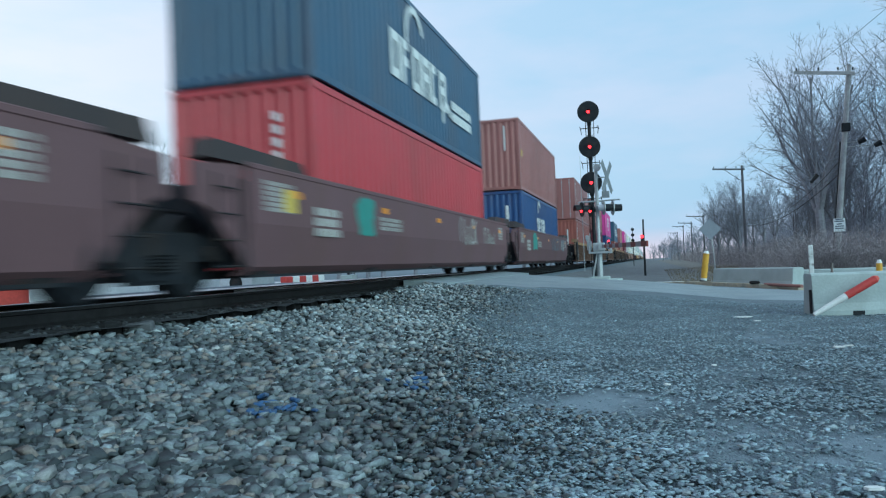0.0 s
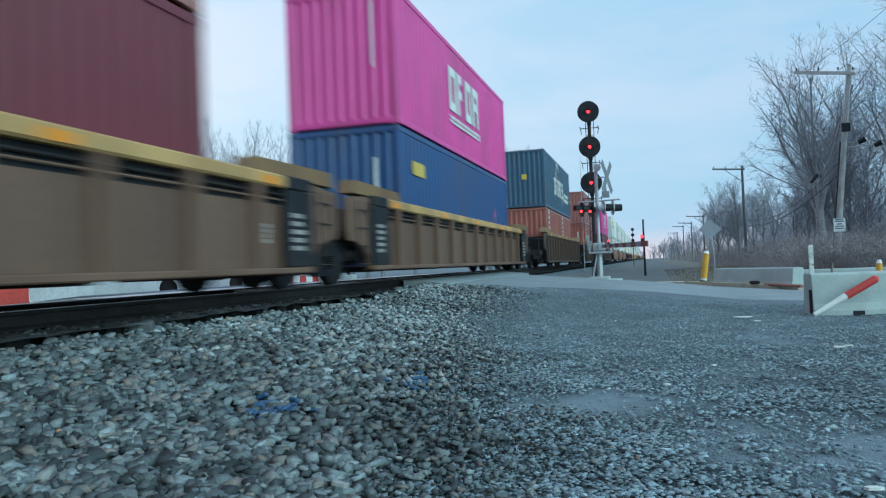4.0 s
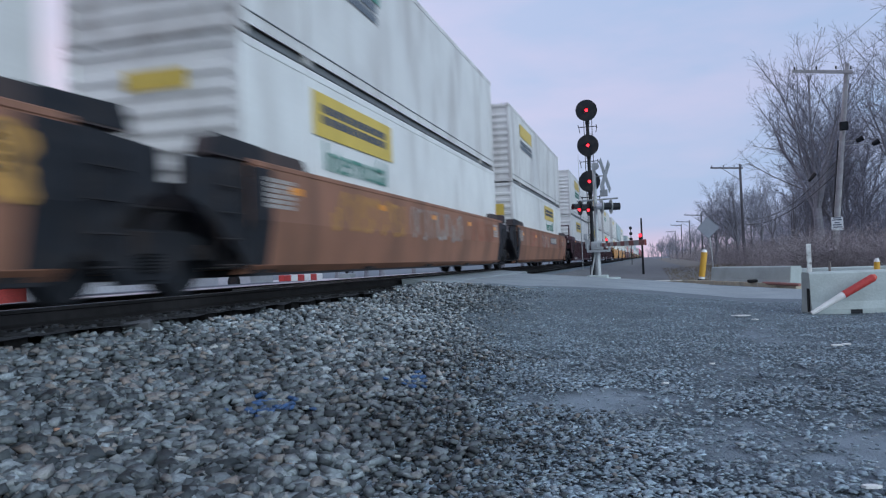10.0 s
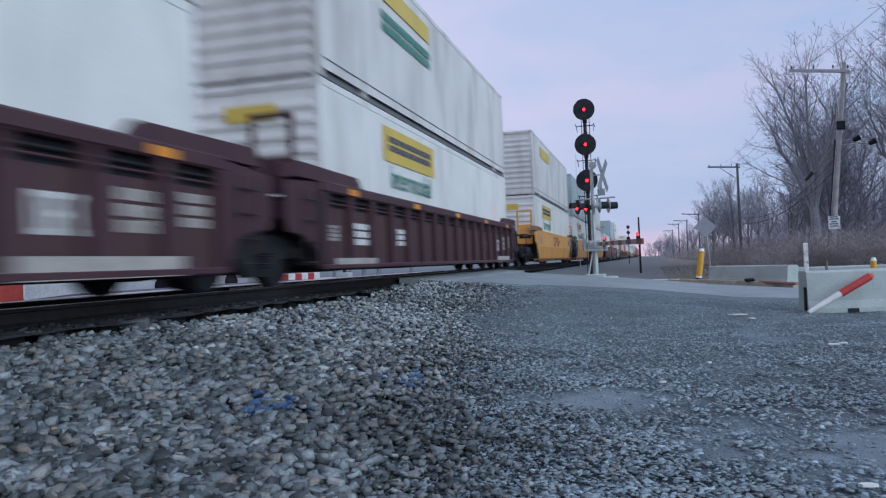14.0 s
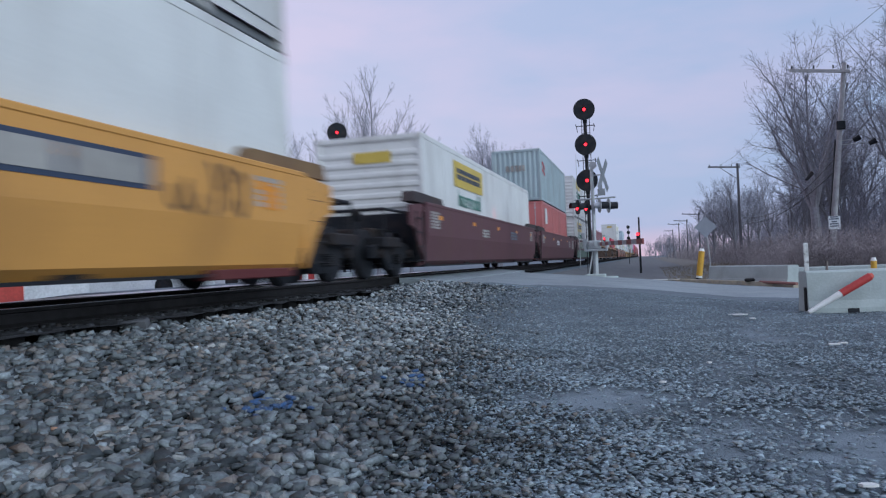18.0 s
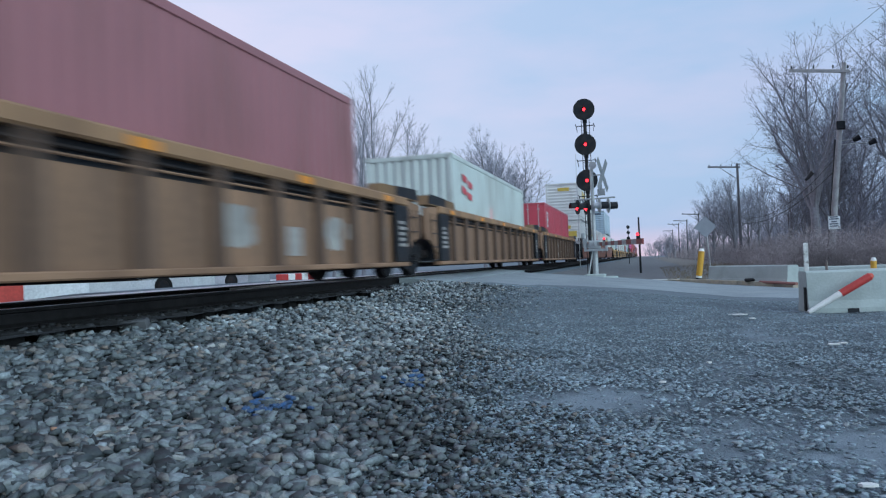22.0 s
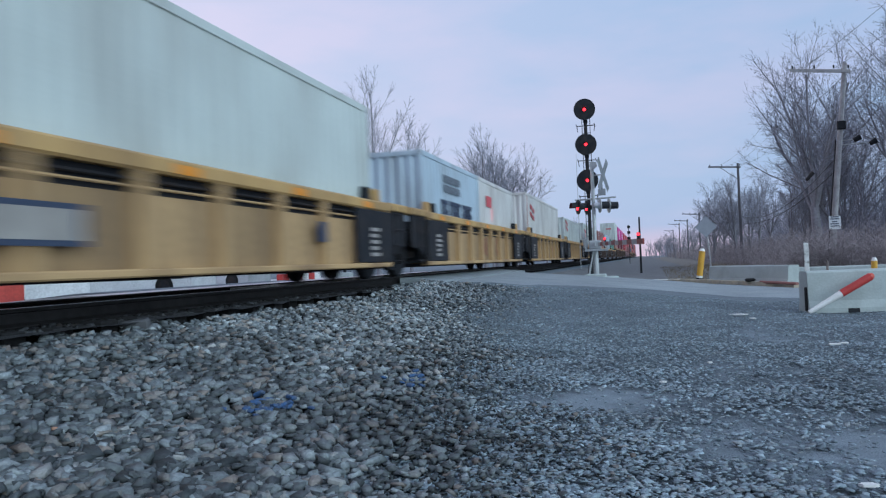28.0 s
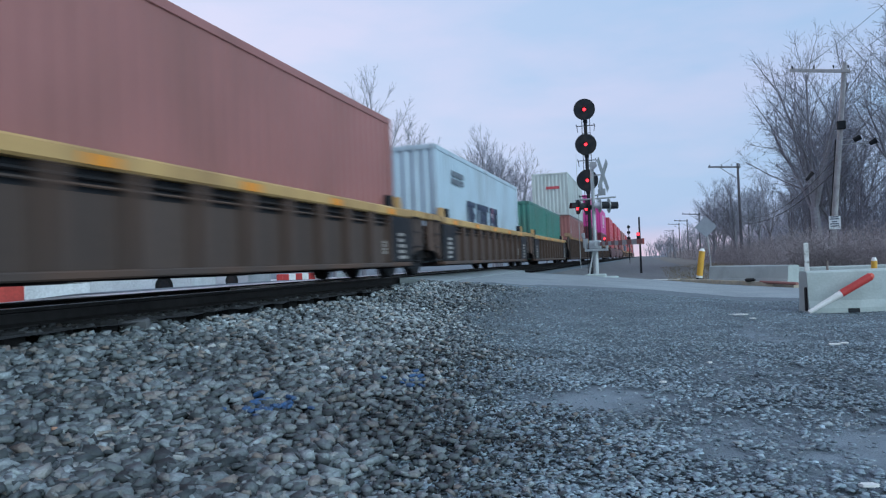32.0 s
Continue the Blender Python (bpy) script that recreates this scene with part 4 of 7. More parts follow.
sg = thing("warning_sign", "grey back of a diamond road sign on a thin post", "road sign", (3.0, 40.0, height(3.0, 40.0)))
part("post", Build().rod((0.2, 0, -0.1), (0, 0, 2.9), 0.03, sides=8), GALV, sg)
zc = 2.38 - height(3.0, 40)
part("plate", Build().prism([(0, zc - 0.54), (0.54, zc), (0, zc + 0.54), (-0.54, zc)], "y", -0.035, -0.03), surface("sign_back", (0.30, 0.33, 0.37), 0.6, 0.2, 0.1, 20, 2, 0.05), sg, "aluminium diamond plate seen from behind")

# far masts and signals down the line
fm = thing("line_mast", "thin dark mast beside the line", "mast", (-0.25, 48, 0))
part("pole", Build().rod((0, 0, -0.2), (0, 0, 3.45), 0.07, 0.05, 8), BLACK, fm)
fm = thing("antenna_mast", "very thin whip mast beside the track", "mast", (-4.05, 50, 0.3))
part("pole", Build().rod((0, 0, -0.2), (0, 0, 7.6), 0.03, 0.012, 6), GALV, fm)
for x in (-2.1,):
    f = thing("far_signal", "distant signal mast with three dark heads", "railway signal", (x, 112, 0.1), "railway signals")
    part("mast", Build().rod((0, 0, -0.2), (0, 0, 5.4), 0.05, sides=8), BLACK, f)
    for z in (5.2, 4.4, 3.6):
        part("signal_head", Build().rod((0, -0.1, z), (0, 0.1, z), 0.24, 0.24, 14), BLACK, f)

blk = solid("stone_block", Build().box(-0.13, 0.13, -0.10, 0.10, -0.12, 0.05, 0.02), surface("old_block", (0.075, 0.078, 0.083), 0.9, 0, 0.25, 14, 4, 0.5),
            "small grey block half buried at the ballast's edge", "block", at=(-4.66, 6.15, height(-4.66, 6.15) + 0.05))
blk.rotation_euler = (0.06, -0.12, 0.5)

# tubes and litter lying about


def loose(name, b, m, label, category, at, group=""):
    return solid(name, b, m, label, category, group, at=at)


loose("fallen_tube", Build().rod((-0.5, 0.15, 0.06), (0.55, -0.1, 0.06), 0.06, sides=10), WHITE, "white and red plastic tube lying by the kerb", "tube", (0.75, 31.6, height(0.75, 31.6)))
loose("fallen_tube", Build().rod((-0.35, 1.1, 0.05), (0.3, -1.0, 0.05), 0.045, sides=10), surface("faded_red_tube", (0.27, 0.12, 0.10), 0.7), "red-brown plastic tube lying at the barrier's foot", "tube", (3.72, 23.7, height(3.72, 23.7) + 0.06))
loose("rubber_foot", Build().box(-0.15, 0.15, -0.14, 0.14, 0, 0.10, 0.04), RUBBER, "black rubber bollard foot lying by the kerb", "rubber foot", (3.12, 25.2, height(3.12, 25.2) + 0.1))
rngl = random.Random(77)
for x, y, s in ((1.4, 13.0, 0.16), (1.55, 12.4, 0.08), (1.93, 9.0, 0.09), (2.05, 9.1, 0.07), (0.89, 3.66, 0.045), (0.1, 6.4, 0.03), (0.55, 7.6, 0.03)):
    b = Build()
    pts = [(s * rngl.uniform(0.6, 1.1) * math.cos(a), s * 0.6 * rngl.uniform(0.6, 1.1) * math.sin(a)) for a in [i * 1.047 for i in range(6)]]
    b.prism(pts, "z", 0, 0.012)
    loose("litter_scrap", b, WHITE, "crumpled white scrap of litter on the gravel", "litter", (x, y, height(x, y) + 0.012), "litter scraps")
BLUE_STONE = surface("blue_sprayed_stone", (0.022, 0.072, 0.185), 0.7, 0, 0.4, 30, 6, 0.4, (0.10, 0.11, 0.12), 0.5)
for cx, cy, n, spread in ((-2.36, 4.48, 24, 0.17), (-1.95, 5.75, 10, 0.26)):
    for _ in range(n):
        x, y, s = cx + rngl.gauss(0, spread * 0.55), cy + rngl.gauss(0, spread * 0.7), rngl.uniform(0.018, 0.042)
        b = Build().box(-s, s, -s * 0.7, s * 0.7, -s * 0.35, s * 0.35, s * 0.2)
        o = loose("blue_stone", b, BLUE_STONE, "ballast stone sprayed blue", "stone", (x, y, height(x, y) + 0.062 + 0.025 * noise.noise((x * 1.3, y * 1.3, 0))), "blue sprayed stones")
        o.rotation_euler = (rngl.uniform(-0.4, 0.4), rngl.uniform(-0.4, 0.4), rngl.uniform(0, 3))
PALE_STONE = surface("pale_stone", (0.30, 0.31, 0.30), 0.8, 0, 0.2, 40, 6, 0.4)
TAN_STONE = surface("tan_stone", (0.36, 0.21, 0.14), 0.8, 0, 0.2, 40, 6, 0.4)
for x, y, s, m in ((-2.2, 3.2, 0.045, PALE_STONE), (-1.35, 3.1, 0.05, PALE_STONE), (-1.95, 2.6, 0.05, TAN_STONE), (-1.75, 2.62, 0.03, PALE_STONE), (-1.1, 2.8, 0.035, TAN_STONE), (-0.95, 2.85, 0.03, TAN_STONE),
                   (-2.75, 3.5, 0.04, PALE_STONE), (-1.25, 3.6, 0.025, PALE_STONE), (-3.0, 3.3, 0.035, TAN_STONE)):
    b = Build().box(-s * 0.7, s * 0.7, -s * 0.6, s * 0.6, -s * 0.3, s * 0.3, s * 0.15)
    o = loose("loose_stone", b, m, "pale loose stone on the ballast slope", "stone", (x, y, height(x, y) + 0.06), "pale loose stones")
    o.rotation_euler = (0.25, -0.2, x * 7)

# ---- parked vehicles and buildings past the tracks, seen under the train ----


def parked_car(x, y, turn, colour, label, tall=1.45, long=4.5, van=False):
    t = thing("van" if van else "car", label, "van" if van else "car", (x, y, 0.36), "parked vehicles", turn)
    h = long / 2
    ol = [(-h, 0.17), (-h, 0.78), (-h * 0.93, 0.9), (-h * 0.45, 0.98), (h * 0.9, 0.95), (h, 0.75), (h, 0.17)]
    part("body", Build().prism(ol[::-1], "x", -0.88, 0.88), colour, t)
    cab = [(-h * 0.5, 0.96), (-h * 0.22, tall), (h * 0.9 if van else h * 0.48, tall), (h * 0.93 if van else h * 0.8, 0.96)]
    part("cabin", Build().prism(cab[::-1], "x", -0.78, 0.78), colour if van else GLASS, t)
    part("roof", Build().box(-0.76, 0.76, -h * 0.22, h * (0.88 if van else 0.48), tall, tall + 0.04, 0.015), colour, t)
    for s in (-1, 1):
        for k in (-0.62, 0.62):
            w = part("wheel", Build().rod((s * 0.72, h * k, 0.33), (s * 0.9, h * k, 0.33), 0.33, sides=18), RUBBER, t)
            part("rim", Build().rod((s * 0.9, h * k, 0.33), (s * 0.91, h * k, 0.33), 0.2, sides=12), STEEL, w)
        part("headlight", Build().box(s * 0.62 - 0.14, s * 0.62 + 0.14, -h - 0.01, -h + 0.05, 0.62, 0.76, 0.01), GLASS, t)
    return t


V_WHITE, V_RED, V_SILVER = surface("car_white", (0.70, 0.72, 0.73), 0.3), surface("car_red", (0.55, 0.09, 0.07), 0.35), surface("car_silver", (0.45, 0.48, 0.50), 0.3, 0.4)
parked_car(-16.2, 13.9, 80, V_RED, "orange-red parked car past the tracks", 1.4)
parked_car(-17.5, 23.2, 95, V_WHITE, "white parked van past the tracks", 2.0, 5.2, True)
parked_car(-18.5, 19.6, 60, V_WHITE, "white parked car past the tracks", 1.45)
parked_car(-19, 31.0, 85, V_SILVER, "silver parked sedan past the tracks", 1.42)
parked_car(-26, 41.0, 88, V_SILVER, "grey parked sedan past the tracks", 1.45)
bar = thing("road_barricade", "low orange and white road barricade past the tracks", "barricade", (-20.5, 40.0, 0.30))
for i in range(6):
    part("segment", Build().box(-0.2, 0.2, i * 0.9, i * 0.9 + 0.86, 0.0, 0.55, 0.04), RED if i % 2 == 0 else WHITE, bar)
# ---- the train ----
MOVERS = []
FLOOR = 1.10
WHEEL_R = 0.483


def travelled(t):
    return 19.25 * t + 0.017 * t * t


def on_train(ob, u, z=0.0):
    """Puts a thing at u metres along the train, where it stands as the clip starts."""
    ob.matrix_basis = pose(TRACK, u, z)
    MOVERS.append((ob, u, z))
    return ob


TRUCK = {}


def truck_meshes():
    if TRUCK:
        return TRUCK
    side = Build().prism([(-1.22, 0.62), (-1.22, 0.40), (-0.62, 0.40), (-0.42, 0.16), (0.42, 0.16), (0.62, 0.40), (1.22, 0.40), (1.22, 0.62), (0.7, 0.72),
                          (-0.7, 0.72)], "x", -0.07, 0.07)
    side.box(-0.10, 0.10, -0.26, 0.26, 0.20, 0.30)
    TRUCK["side_frame"] = side.mesh("side_frame")
    TRUCK["bolster"] = Build().box(-1.1, 1.1, -0.22, 0.22, 0.42, 0.72, 0.03).mesh("bolster")
    TRUCK["spring"] = Build().lathe([(0.11 if k % 2 else 0.085, 0.27 + 0.018 * k) for k in range(12)], 12).mesh("spring")
    TRUCK["bearing"] = Build().rod((-0.10, 0, 0), (0.12, 0, 0), 0.11, 0.085, 10).mesh("bearing")
    w = Build()
    for s in (-1, 1):
        a, b_ = s * 0.70, s * 0.835
        w.rod((a, 0, 0), (b_, 0, 0), WHEEL_R, WHEEL_R * 0.985, 24)
        w.rod((s * 0.675, 0, 0), (s * 0.70, 0, 0), WHEEL_R + 0.028, WHEEL_R + 0.028, 24)
        w.rod((s * 0.83, 0, 0), (s * 0.875, 0, 0), 0.14, 0.11, 10)
        for k in range(4):
            c, d = math.cos(k * math.pi / 2), math.sin(k * math.pi / 2)
            w.rod((s * 0.835, 0.30 * c, 0.30 * d), (s * 0.842, 0.30 * c, 0.30 * d), 0.05, 0.05, 6)
    w.rod((-0.9, 0, 0), (0.9, 0, 0), 0.085, sides=10)
    TRUCK["wheelset"] = w.mesh("wheelset", False)
    for k, me in TRUCK.items():
        me.materials.append(BLACK if k in ("wheelset", "side_frame") else STEEL)
    return TRUCK


WHEELS = []


def add_truck(car, u):
    """A two-axle truck under a car, its wheels turning parts of it."""
    ms = truck_meshes()
    tr = part("truck", ms["bolster"], None, car, "black two-axle freight truck")
    tr.location = (0, u, RAIL)
    for s in (-1, 1):
        f = part("side_frame", ms["side_frame"], None, tr)
        f.location.x = s * 1.02
        g = part("spring", ms["spring"], None, tr)
        g.location.x = s * 1.12
        for y in (-0.89, 0.89):
            q = part("bearing", ms["bearing"], None, tr)
            q.location, q.scale.x = (s * 1.06, y, WHEEL_R), s
    for y in (-0.89, 0.89):
        w = part("wheelset", ms["wheelset"], None, tr, "steel wheels on an axle")
        w.location = (0, y, WHEEL_R)
        WHEELS.append(w)


def bars(b, x, y, z, wide, tall, rows, rng, side=1):
    """Rows of small plain bars on the face at x: lettering that cannot be read."""
    h = tall / rows
    for i in range(rows):
        k = y
        while k < y + wide - 0.05:
            w = min(rng.uniform(0.08, 0.3), y + wide - k)
            b.box(min(x, x + 0.004 * side), max(x, x + 0.004 * side), k, k + w * 0.82, z - (i + 0.75) * h, z - i * h)
            k += w
    return b


def blot(b, x, y, z, wide, tall, rng):
    """A painted patch on the face at x, its outline softly uneven."""
    n, pts = 36, []
    ph = [rng.uniform(0, 6.28) for _ in range(4)]
    for i in range(n):
        a = 2 * math.pi * i / n
        k = 0.86 + 0.07 * math.sin(3 * a + ph[0]) + 0.06 * math.sin(5 * a + ph[1]) + 0.05 * math.sin(9 * a + ph[2]) + 0.03 * math.sin(14 * a + ph[3])
        c, s = math.cos(a), math.sin(a)
        m = 1 / max(abs(c), abs(s)) ** 0.75
        pts.append((y + wide / 2 * c * k * m, z + max(-tall / 2, min(tall / 2, tall / 2 * s * k * m))))
    return b.prism(pts, "x", x, x + 0.004)


def tag(b, x, y, z, wide, tall, rng):
    """Sprayed strokes: loops and slashes side by side."""
    n = max(3, round(wide / (tall * 0.55)))
    w = wide / n
    for i in range(n):
        cx, ry = y - wide / 2 + (i + 0.5) * w, w * rng.uniform(0.3, 0.5)
        a, turn, t = rng.uniform(0, 6.28), rng.choice((3.2, 4.2, 5.5)), tall * rng.uniform(0.07, 0.11)
        pts = [(cx + ry * math.cos(a + turn * k / 9), z + tall * 0.45 * math.sin(a + turn * k / 9) * rng.uniform(0.85, 1.1)) for k in range(10)]
        for (p0, p1), (q0, q1) in zip(pts, pts[1:]):
            d = math.hypot(q0 - p0, q1 - p1) or 1
            u, v = -(q1 - p1) / d * t / 2, (q0 - p0) / d * t / 2
            b.prism([(p0 - u, p1 - v), (q0 - u, q1 - v), (q0 + u, q1 + v), (p0 + u, p1 + v)], "x", x, x + 0.004)
    return b


def panel_blocks(b, x, y, z, wide, tall, rng):
    k = y - wide / 2 + 0.06
    while k < y + wide / 2 - 0.2:
        w = min(rng.uniform(0.35, 0.9), y + wide / 2 - 0.06 - k)
        b.box(x, x + 0.004, k, k + w * 0.92, z - tall / 2 + 0.05, z + tall / 2 - 0.05)
        k += w
    return b


def letters(b, x, y, z, wide, tall, n, rng, slant=0.0):
    """Blocky letter shapes, some closed and some open: a logo as plain shapes."""
    w = wide / n
    t = min(w * 0.26, tall * 0.24)
    for i in range(n):
        a, c = y + i * w, y + i * w + w * 0.84
        b.box(x, x + 0.005, a, a + t, z, z + tall)
        b.box(x, x + 0.005, a + t, c - t, z + tall - t, z + tall)
        if i % 3 != 1:
            b.box(x, x + 0.005, c - t, c, z, z + tall)
        if i % 2 == 0:
            b.box(x, x + 0.005, a + t, c - t, z, z + t)
        else:
            b.box(x, x + 0.005, a + t, c - t, z + tall * 0.42, z + tall * 0.42 + t)
    return b


def panel_paint(body):
    """The dirtier paint of the plates between the ribs: each plate has its own tone, with rust that runs down."""
    base = tuple(body.node_tree.nodes["Vector Math"].inputs[0].default_value)
    return surface(body.name + "_plates", base, 0.72, 0, 0.22, 9, 1.1, 0.1, (0.075, 0.048, 0.036), 0.50, True, dark=0.62, soft=0.16, rand=0.22)


def rib_paint(body):
    """The ribs of the rusty cars are darker than their plates."""
    if body is not P_RUSTY:
        return body
    return surface("car_rusty_ribs", (0.15, 0.095, 0.066), 0.75, 0, 0.2, 12, 1.5, 0.1, (0.06, 0.04, 0.03), 0.5, True)


def well_car(u, kind, body, chord, pitch, long, first, last, rng, label, marks=(), ends=BLACK, cover=0.0, hoods=True, rack=False, top=2.34, back_bare=False, front_bare=False):
    """One unit of a double-stack car: two deep sides, a floor, end platforms over the trucks.
    kind: ribbed or smooth. long: the sides' length. first, last: has a truck of its own at that end."""
    car = thing("well_car", label, "well car", group="well cars of the train")
    h, z0 = long / 2, 1.04
    wide = 1.45
    for s in (-1, 1):
        if kind == "ribbed":
            side = part("side", Build().prism([(s * (wide - 0.18), z0 + 0.06), (s * (wide - 0.13), z0 + 0.06), (s * (wide - 0.13), top - 0.38),
                                              (s * (wide - 0.18), top - 0.38)][::s], "y", -h, h), body, car)
            part("top_chord", Build().box(min(s * (wide - 0.2), s * wide), max(s * (wide - 0.2), s * wide), -h, h, top - 0.17, top, 0.025), chord, side)
            part("bottom_sill", Build().box(min(s * (wide - 0.22), s * wide), max(s * (wide - 0.22), s * wide), -h, h, z0, z0 + 0.08, 0.015), body, side)
            part("inner_rail", Build().rod((s * (wide - 0.10), -h, top - 0.25), (s * (wide - 0.10), h, top - 0.25), 0.022, sides=6), STEEL, side)
            part("inner_rail", Build().rod((s * (wide - 0.09), -h, top - 0.32), (s * (wide - 0.09), h, top - 0.32), 0.016, sides=6), body, side)
            if s > 0:
                plates = round(long / (1.08 if body in (P_PURPLE, P_DARK, P_UMBER) else 1.45))
                step = (long - 0.2) / plates
                plate = Build().box(wide - 0.131, wide - 0.124, -step / 2 + 0.07, step / 2 - 0.07, z0 + 0.085, top - 0.385).mesh("side_panel")
                plate.materials.append(panel_paint(body))
                for i in range(plates):
                    part("side_panel", plate, None, side).location.y = -h + 0.1 + step * (i + 0.5)
            # black sheet added behind the slot, standing in for the shade inside the well
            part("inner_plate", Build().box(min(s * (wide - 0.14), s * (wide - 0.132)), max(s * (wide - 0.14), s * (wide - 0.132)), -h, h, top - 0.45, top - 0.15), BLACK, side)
            n = round(long / (1.08 if body in (P_PURPLE, P_DARK, P_UMBER) else 1.45))
            rib = Build().prism([(min(s * (wide - 0.18), s * (wide - 0.015)), -0.085), (max(s * (wide - 0.18), s * (wide - 0.015)), -0.085),
                                 (max(s * (wide - 0.18), s * (wide - 0.015)), 0.085), (min(s * (wide - 0.18), s * (wide - 0.015)), 0.085)], "z",
                                z0 + 0.075, top - 0.165).mesh("rib")
            rib.materials.append(rib_paint(body))
            for i in range(n + 1):
                r = part("rib", rib, None, side)
                r.location.y = -h + 0.1 + (long - 0.2) * i / n
        else:
            ol = [(s * (wide - 0.06), top), (s * wide, top - 0.05), (s * wide, top - 0.72), (s * (wide - 0.10), z0 + 0.10), (s * (wide - 0.22), z0),
                  (s * (wide - 0.30), z0), (s * (wide - 0.16), z0 + 0.12), (s * (wide - 0.06), top - 0.70)]
            side = part("side", Build().prism(ol if s > 0 else ol[::-1], "y", -h, h), body, car)
            part("top_chord", Build().box(min(s * (wide - 0.14), s * (wide + 0.012)), max(s * (wide - 0.14), s * (wide + 0.012)), -h, h, top - 0.06, top + 0.015,
                                          0.012), chord, side)
            part("bottom_flange", Build().box(min(s * (wide - 0.30), s * (wide - 0.12)), max(s * (wide - 0.30), s * (wide - 0.12)), -h * 0.98, h * 0.98, z0 - 0.03,
                                              z0 + 0.005), BLACK, side)
    beam_mesh = Build().box(-wide + 0.16, wide - 0.16, -0.22, 0.22, FLOOR - 0.09, FLOOR - 0.005).mesh("floor_beam")
    beam_mesh.materials.append(STEEL)
    for i in range(5):
        part("floor_beam", beam_mesh, None, car).location.y = -h + 0.5 + (long - 1.0) * i / 4
    for s, own in ((-1, first), (1, last)):
        e = pitch / 2 * s
        lo, hi = sorted((s * h, e))
        p = part("end_platform", Build().box(-0.62, 0.62, lo, hi, 1.50, 1.86, 0.03), STEEL, car)
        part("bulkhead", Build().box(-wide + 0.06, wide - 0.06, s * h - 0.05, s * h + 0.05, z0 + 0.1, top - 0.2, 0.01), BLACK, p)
        # the sides' tapered ends over the truck
        for q in (-1, 1):
            far_y = max(h + 0.85, pitch / 2 - 0.22) if not own else h + 0.95
            ol = [(s * h, top - 0.02), (s * far_y, top - 0.10), (s * far_y, top - 0.66)]
            if kind == "smooth":
                ol = [(s * h, top - 0.02), (s * far_y, top - 0.10), (s * far_y, top - 0.52), (s * (far_y - 0.3), top - 0.60), (s * (h + 0.06), z0 + 0.14), (s * h, z0 + 0.03)]
            else:
                ol += [(s * (far_y - 0.06 - (far_y - h - 0.16) * math.sin(0.26 * k)), z0 + 0.10 + (top - 0.80 - z0 - 0.10) * math.cos(0.26 * k)) for k in range(7)] + [(s * (h + 0.08), z0 + 0.03), (s * h, z0 + 0.03)]
            bare = back_bare if s > 0 else front_bare
            part("end_panel", Build().prism(ol if s * q > 0 else ol[::-1], "x", q * (wide - (0.04 if bare else 0.10)) - 0.03, q * (wide - (0.04 if bare else 0.10)) + 0.03), body if bare else ends, p,
                 "tapered end panel over the truck")
        for q in (-wide + 0.04, wide - 0.30) if hoods else ():
            hood = Build().prism([(s * (h - 1.7), top - 0.02), (s * (h - 1.5), top + 0.17), (s * (h + 0.75), top + 0.20), (s * (h + 0.85), top - 0.02)][::-s], "x", q, q + 0.26)
            part("guide_hood", hood, STEEL if q < 0 else P_HOODTAN_SHADE if body in (P_YELLOW, P_TAN, P_RUSTY) else chord if kind == "ribbed" else P_HOOD_SHADE, p)
        if not hoods:
            # corner guides that stand up beside the container, and the chord's run over the truck
            for y, m in ((h - 0.25, chord), (h - 0.75, BLACK)):
                part("corner_guide", Build().prism([(s * y, top - 0.02), (s * (y - 0.26), top - 0.02), (s * (y - 0.20), top + 0.24), (s * (y - 0.06), top + 0.24)][::s], "x", wide - 0.22, wide - 0.10), m, p)
            run = (pitch / 2 - 0.12) if not own else h + 0.75
            lo, hi = sorted((s * (h - 0.02), s * run))
            part("chord_extension", Build().box(wide - 0.24, wide - 0.02, lo, hi, top - 0.13, top + 0.02, 0.02), chord, p)
            lo, hi = sorted((s * h, s * (run + 0.05)))
            part("deck_plate", Build().box(-0.9, wide - 0.26, lo, hi, top - 0.45, top - 0.40, 0.01), STEEL, p)
        if body is P_YELLOW:
            lo, hi = sorted((s * (h - 2.3), s * (h - 0.3)))
            part("sill_plate", Build().box(wide - 0.30, wide - 0.07, lo, hi, z0 - 0.07, z0 + 0.05, 0.012), P_SILL, p, "dark red sill plate near the truck")
        st = Build()
        for k in range(4):
            z = 1.15 + 0.30 * k
            st.rod((wide - 0.02, s * (h + 0.25), z), (wide - 0.02, s * (h + 0.72), z), 0.013, sides=5)
        for y in (h + 0.25, h + 0.72):
            st.rod((wide - 0.02, s * y, 1.1), (wide - 0.02, s * y, 2.2), 0.013, sides=5)
        part("ladder", st, STEEL, p)
        if cover and not (back_bare if s > 0 else front_bare):
            lo, hi = sorted((s * (h - cover), s * (h + 0.02)))
            if kind == "ribbed":
                ec = Build().box(wide - 0.06, wide - 0.004, lo, hi, z0 + 0.09, top - 0.18, 0.01)
            else:
                ec = Build().prism([(wide - 0.02, top - 0.07), (wide + 0.004, top - 0.07), (wide + 0.004, top - 0.72), (wide - 0.094, z0 + 0.11), (wide - 0.12, z0 + 0.11),
                                    (wide - 0.02, top - 0.70)][::-1], "y", lo, hi)
            part("end_cover", ec, BLACK, p, "black painted band at the car's end")
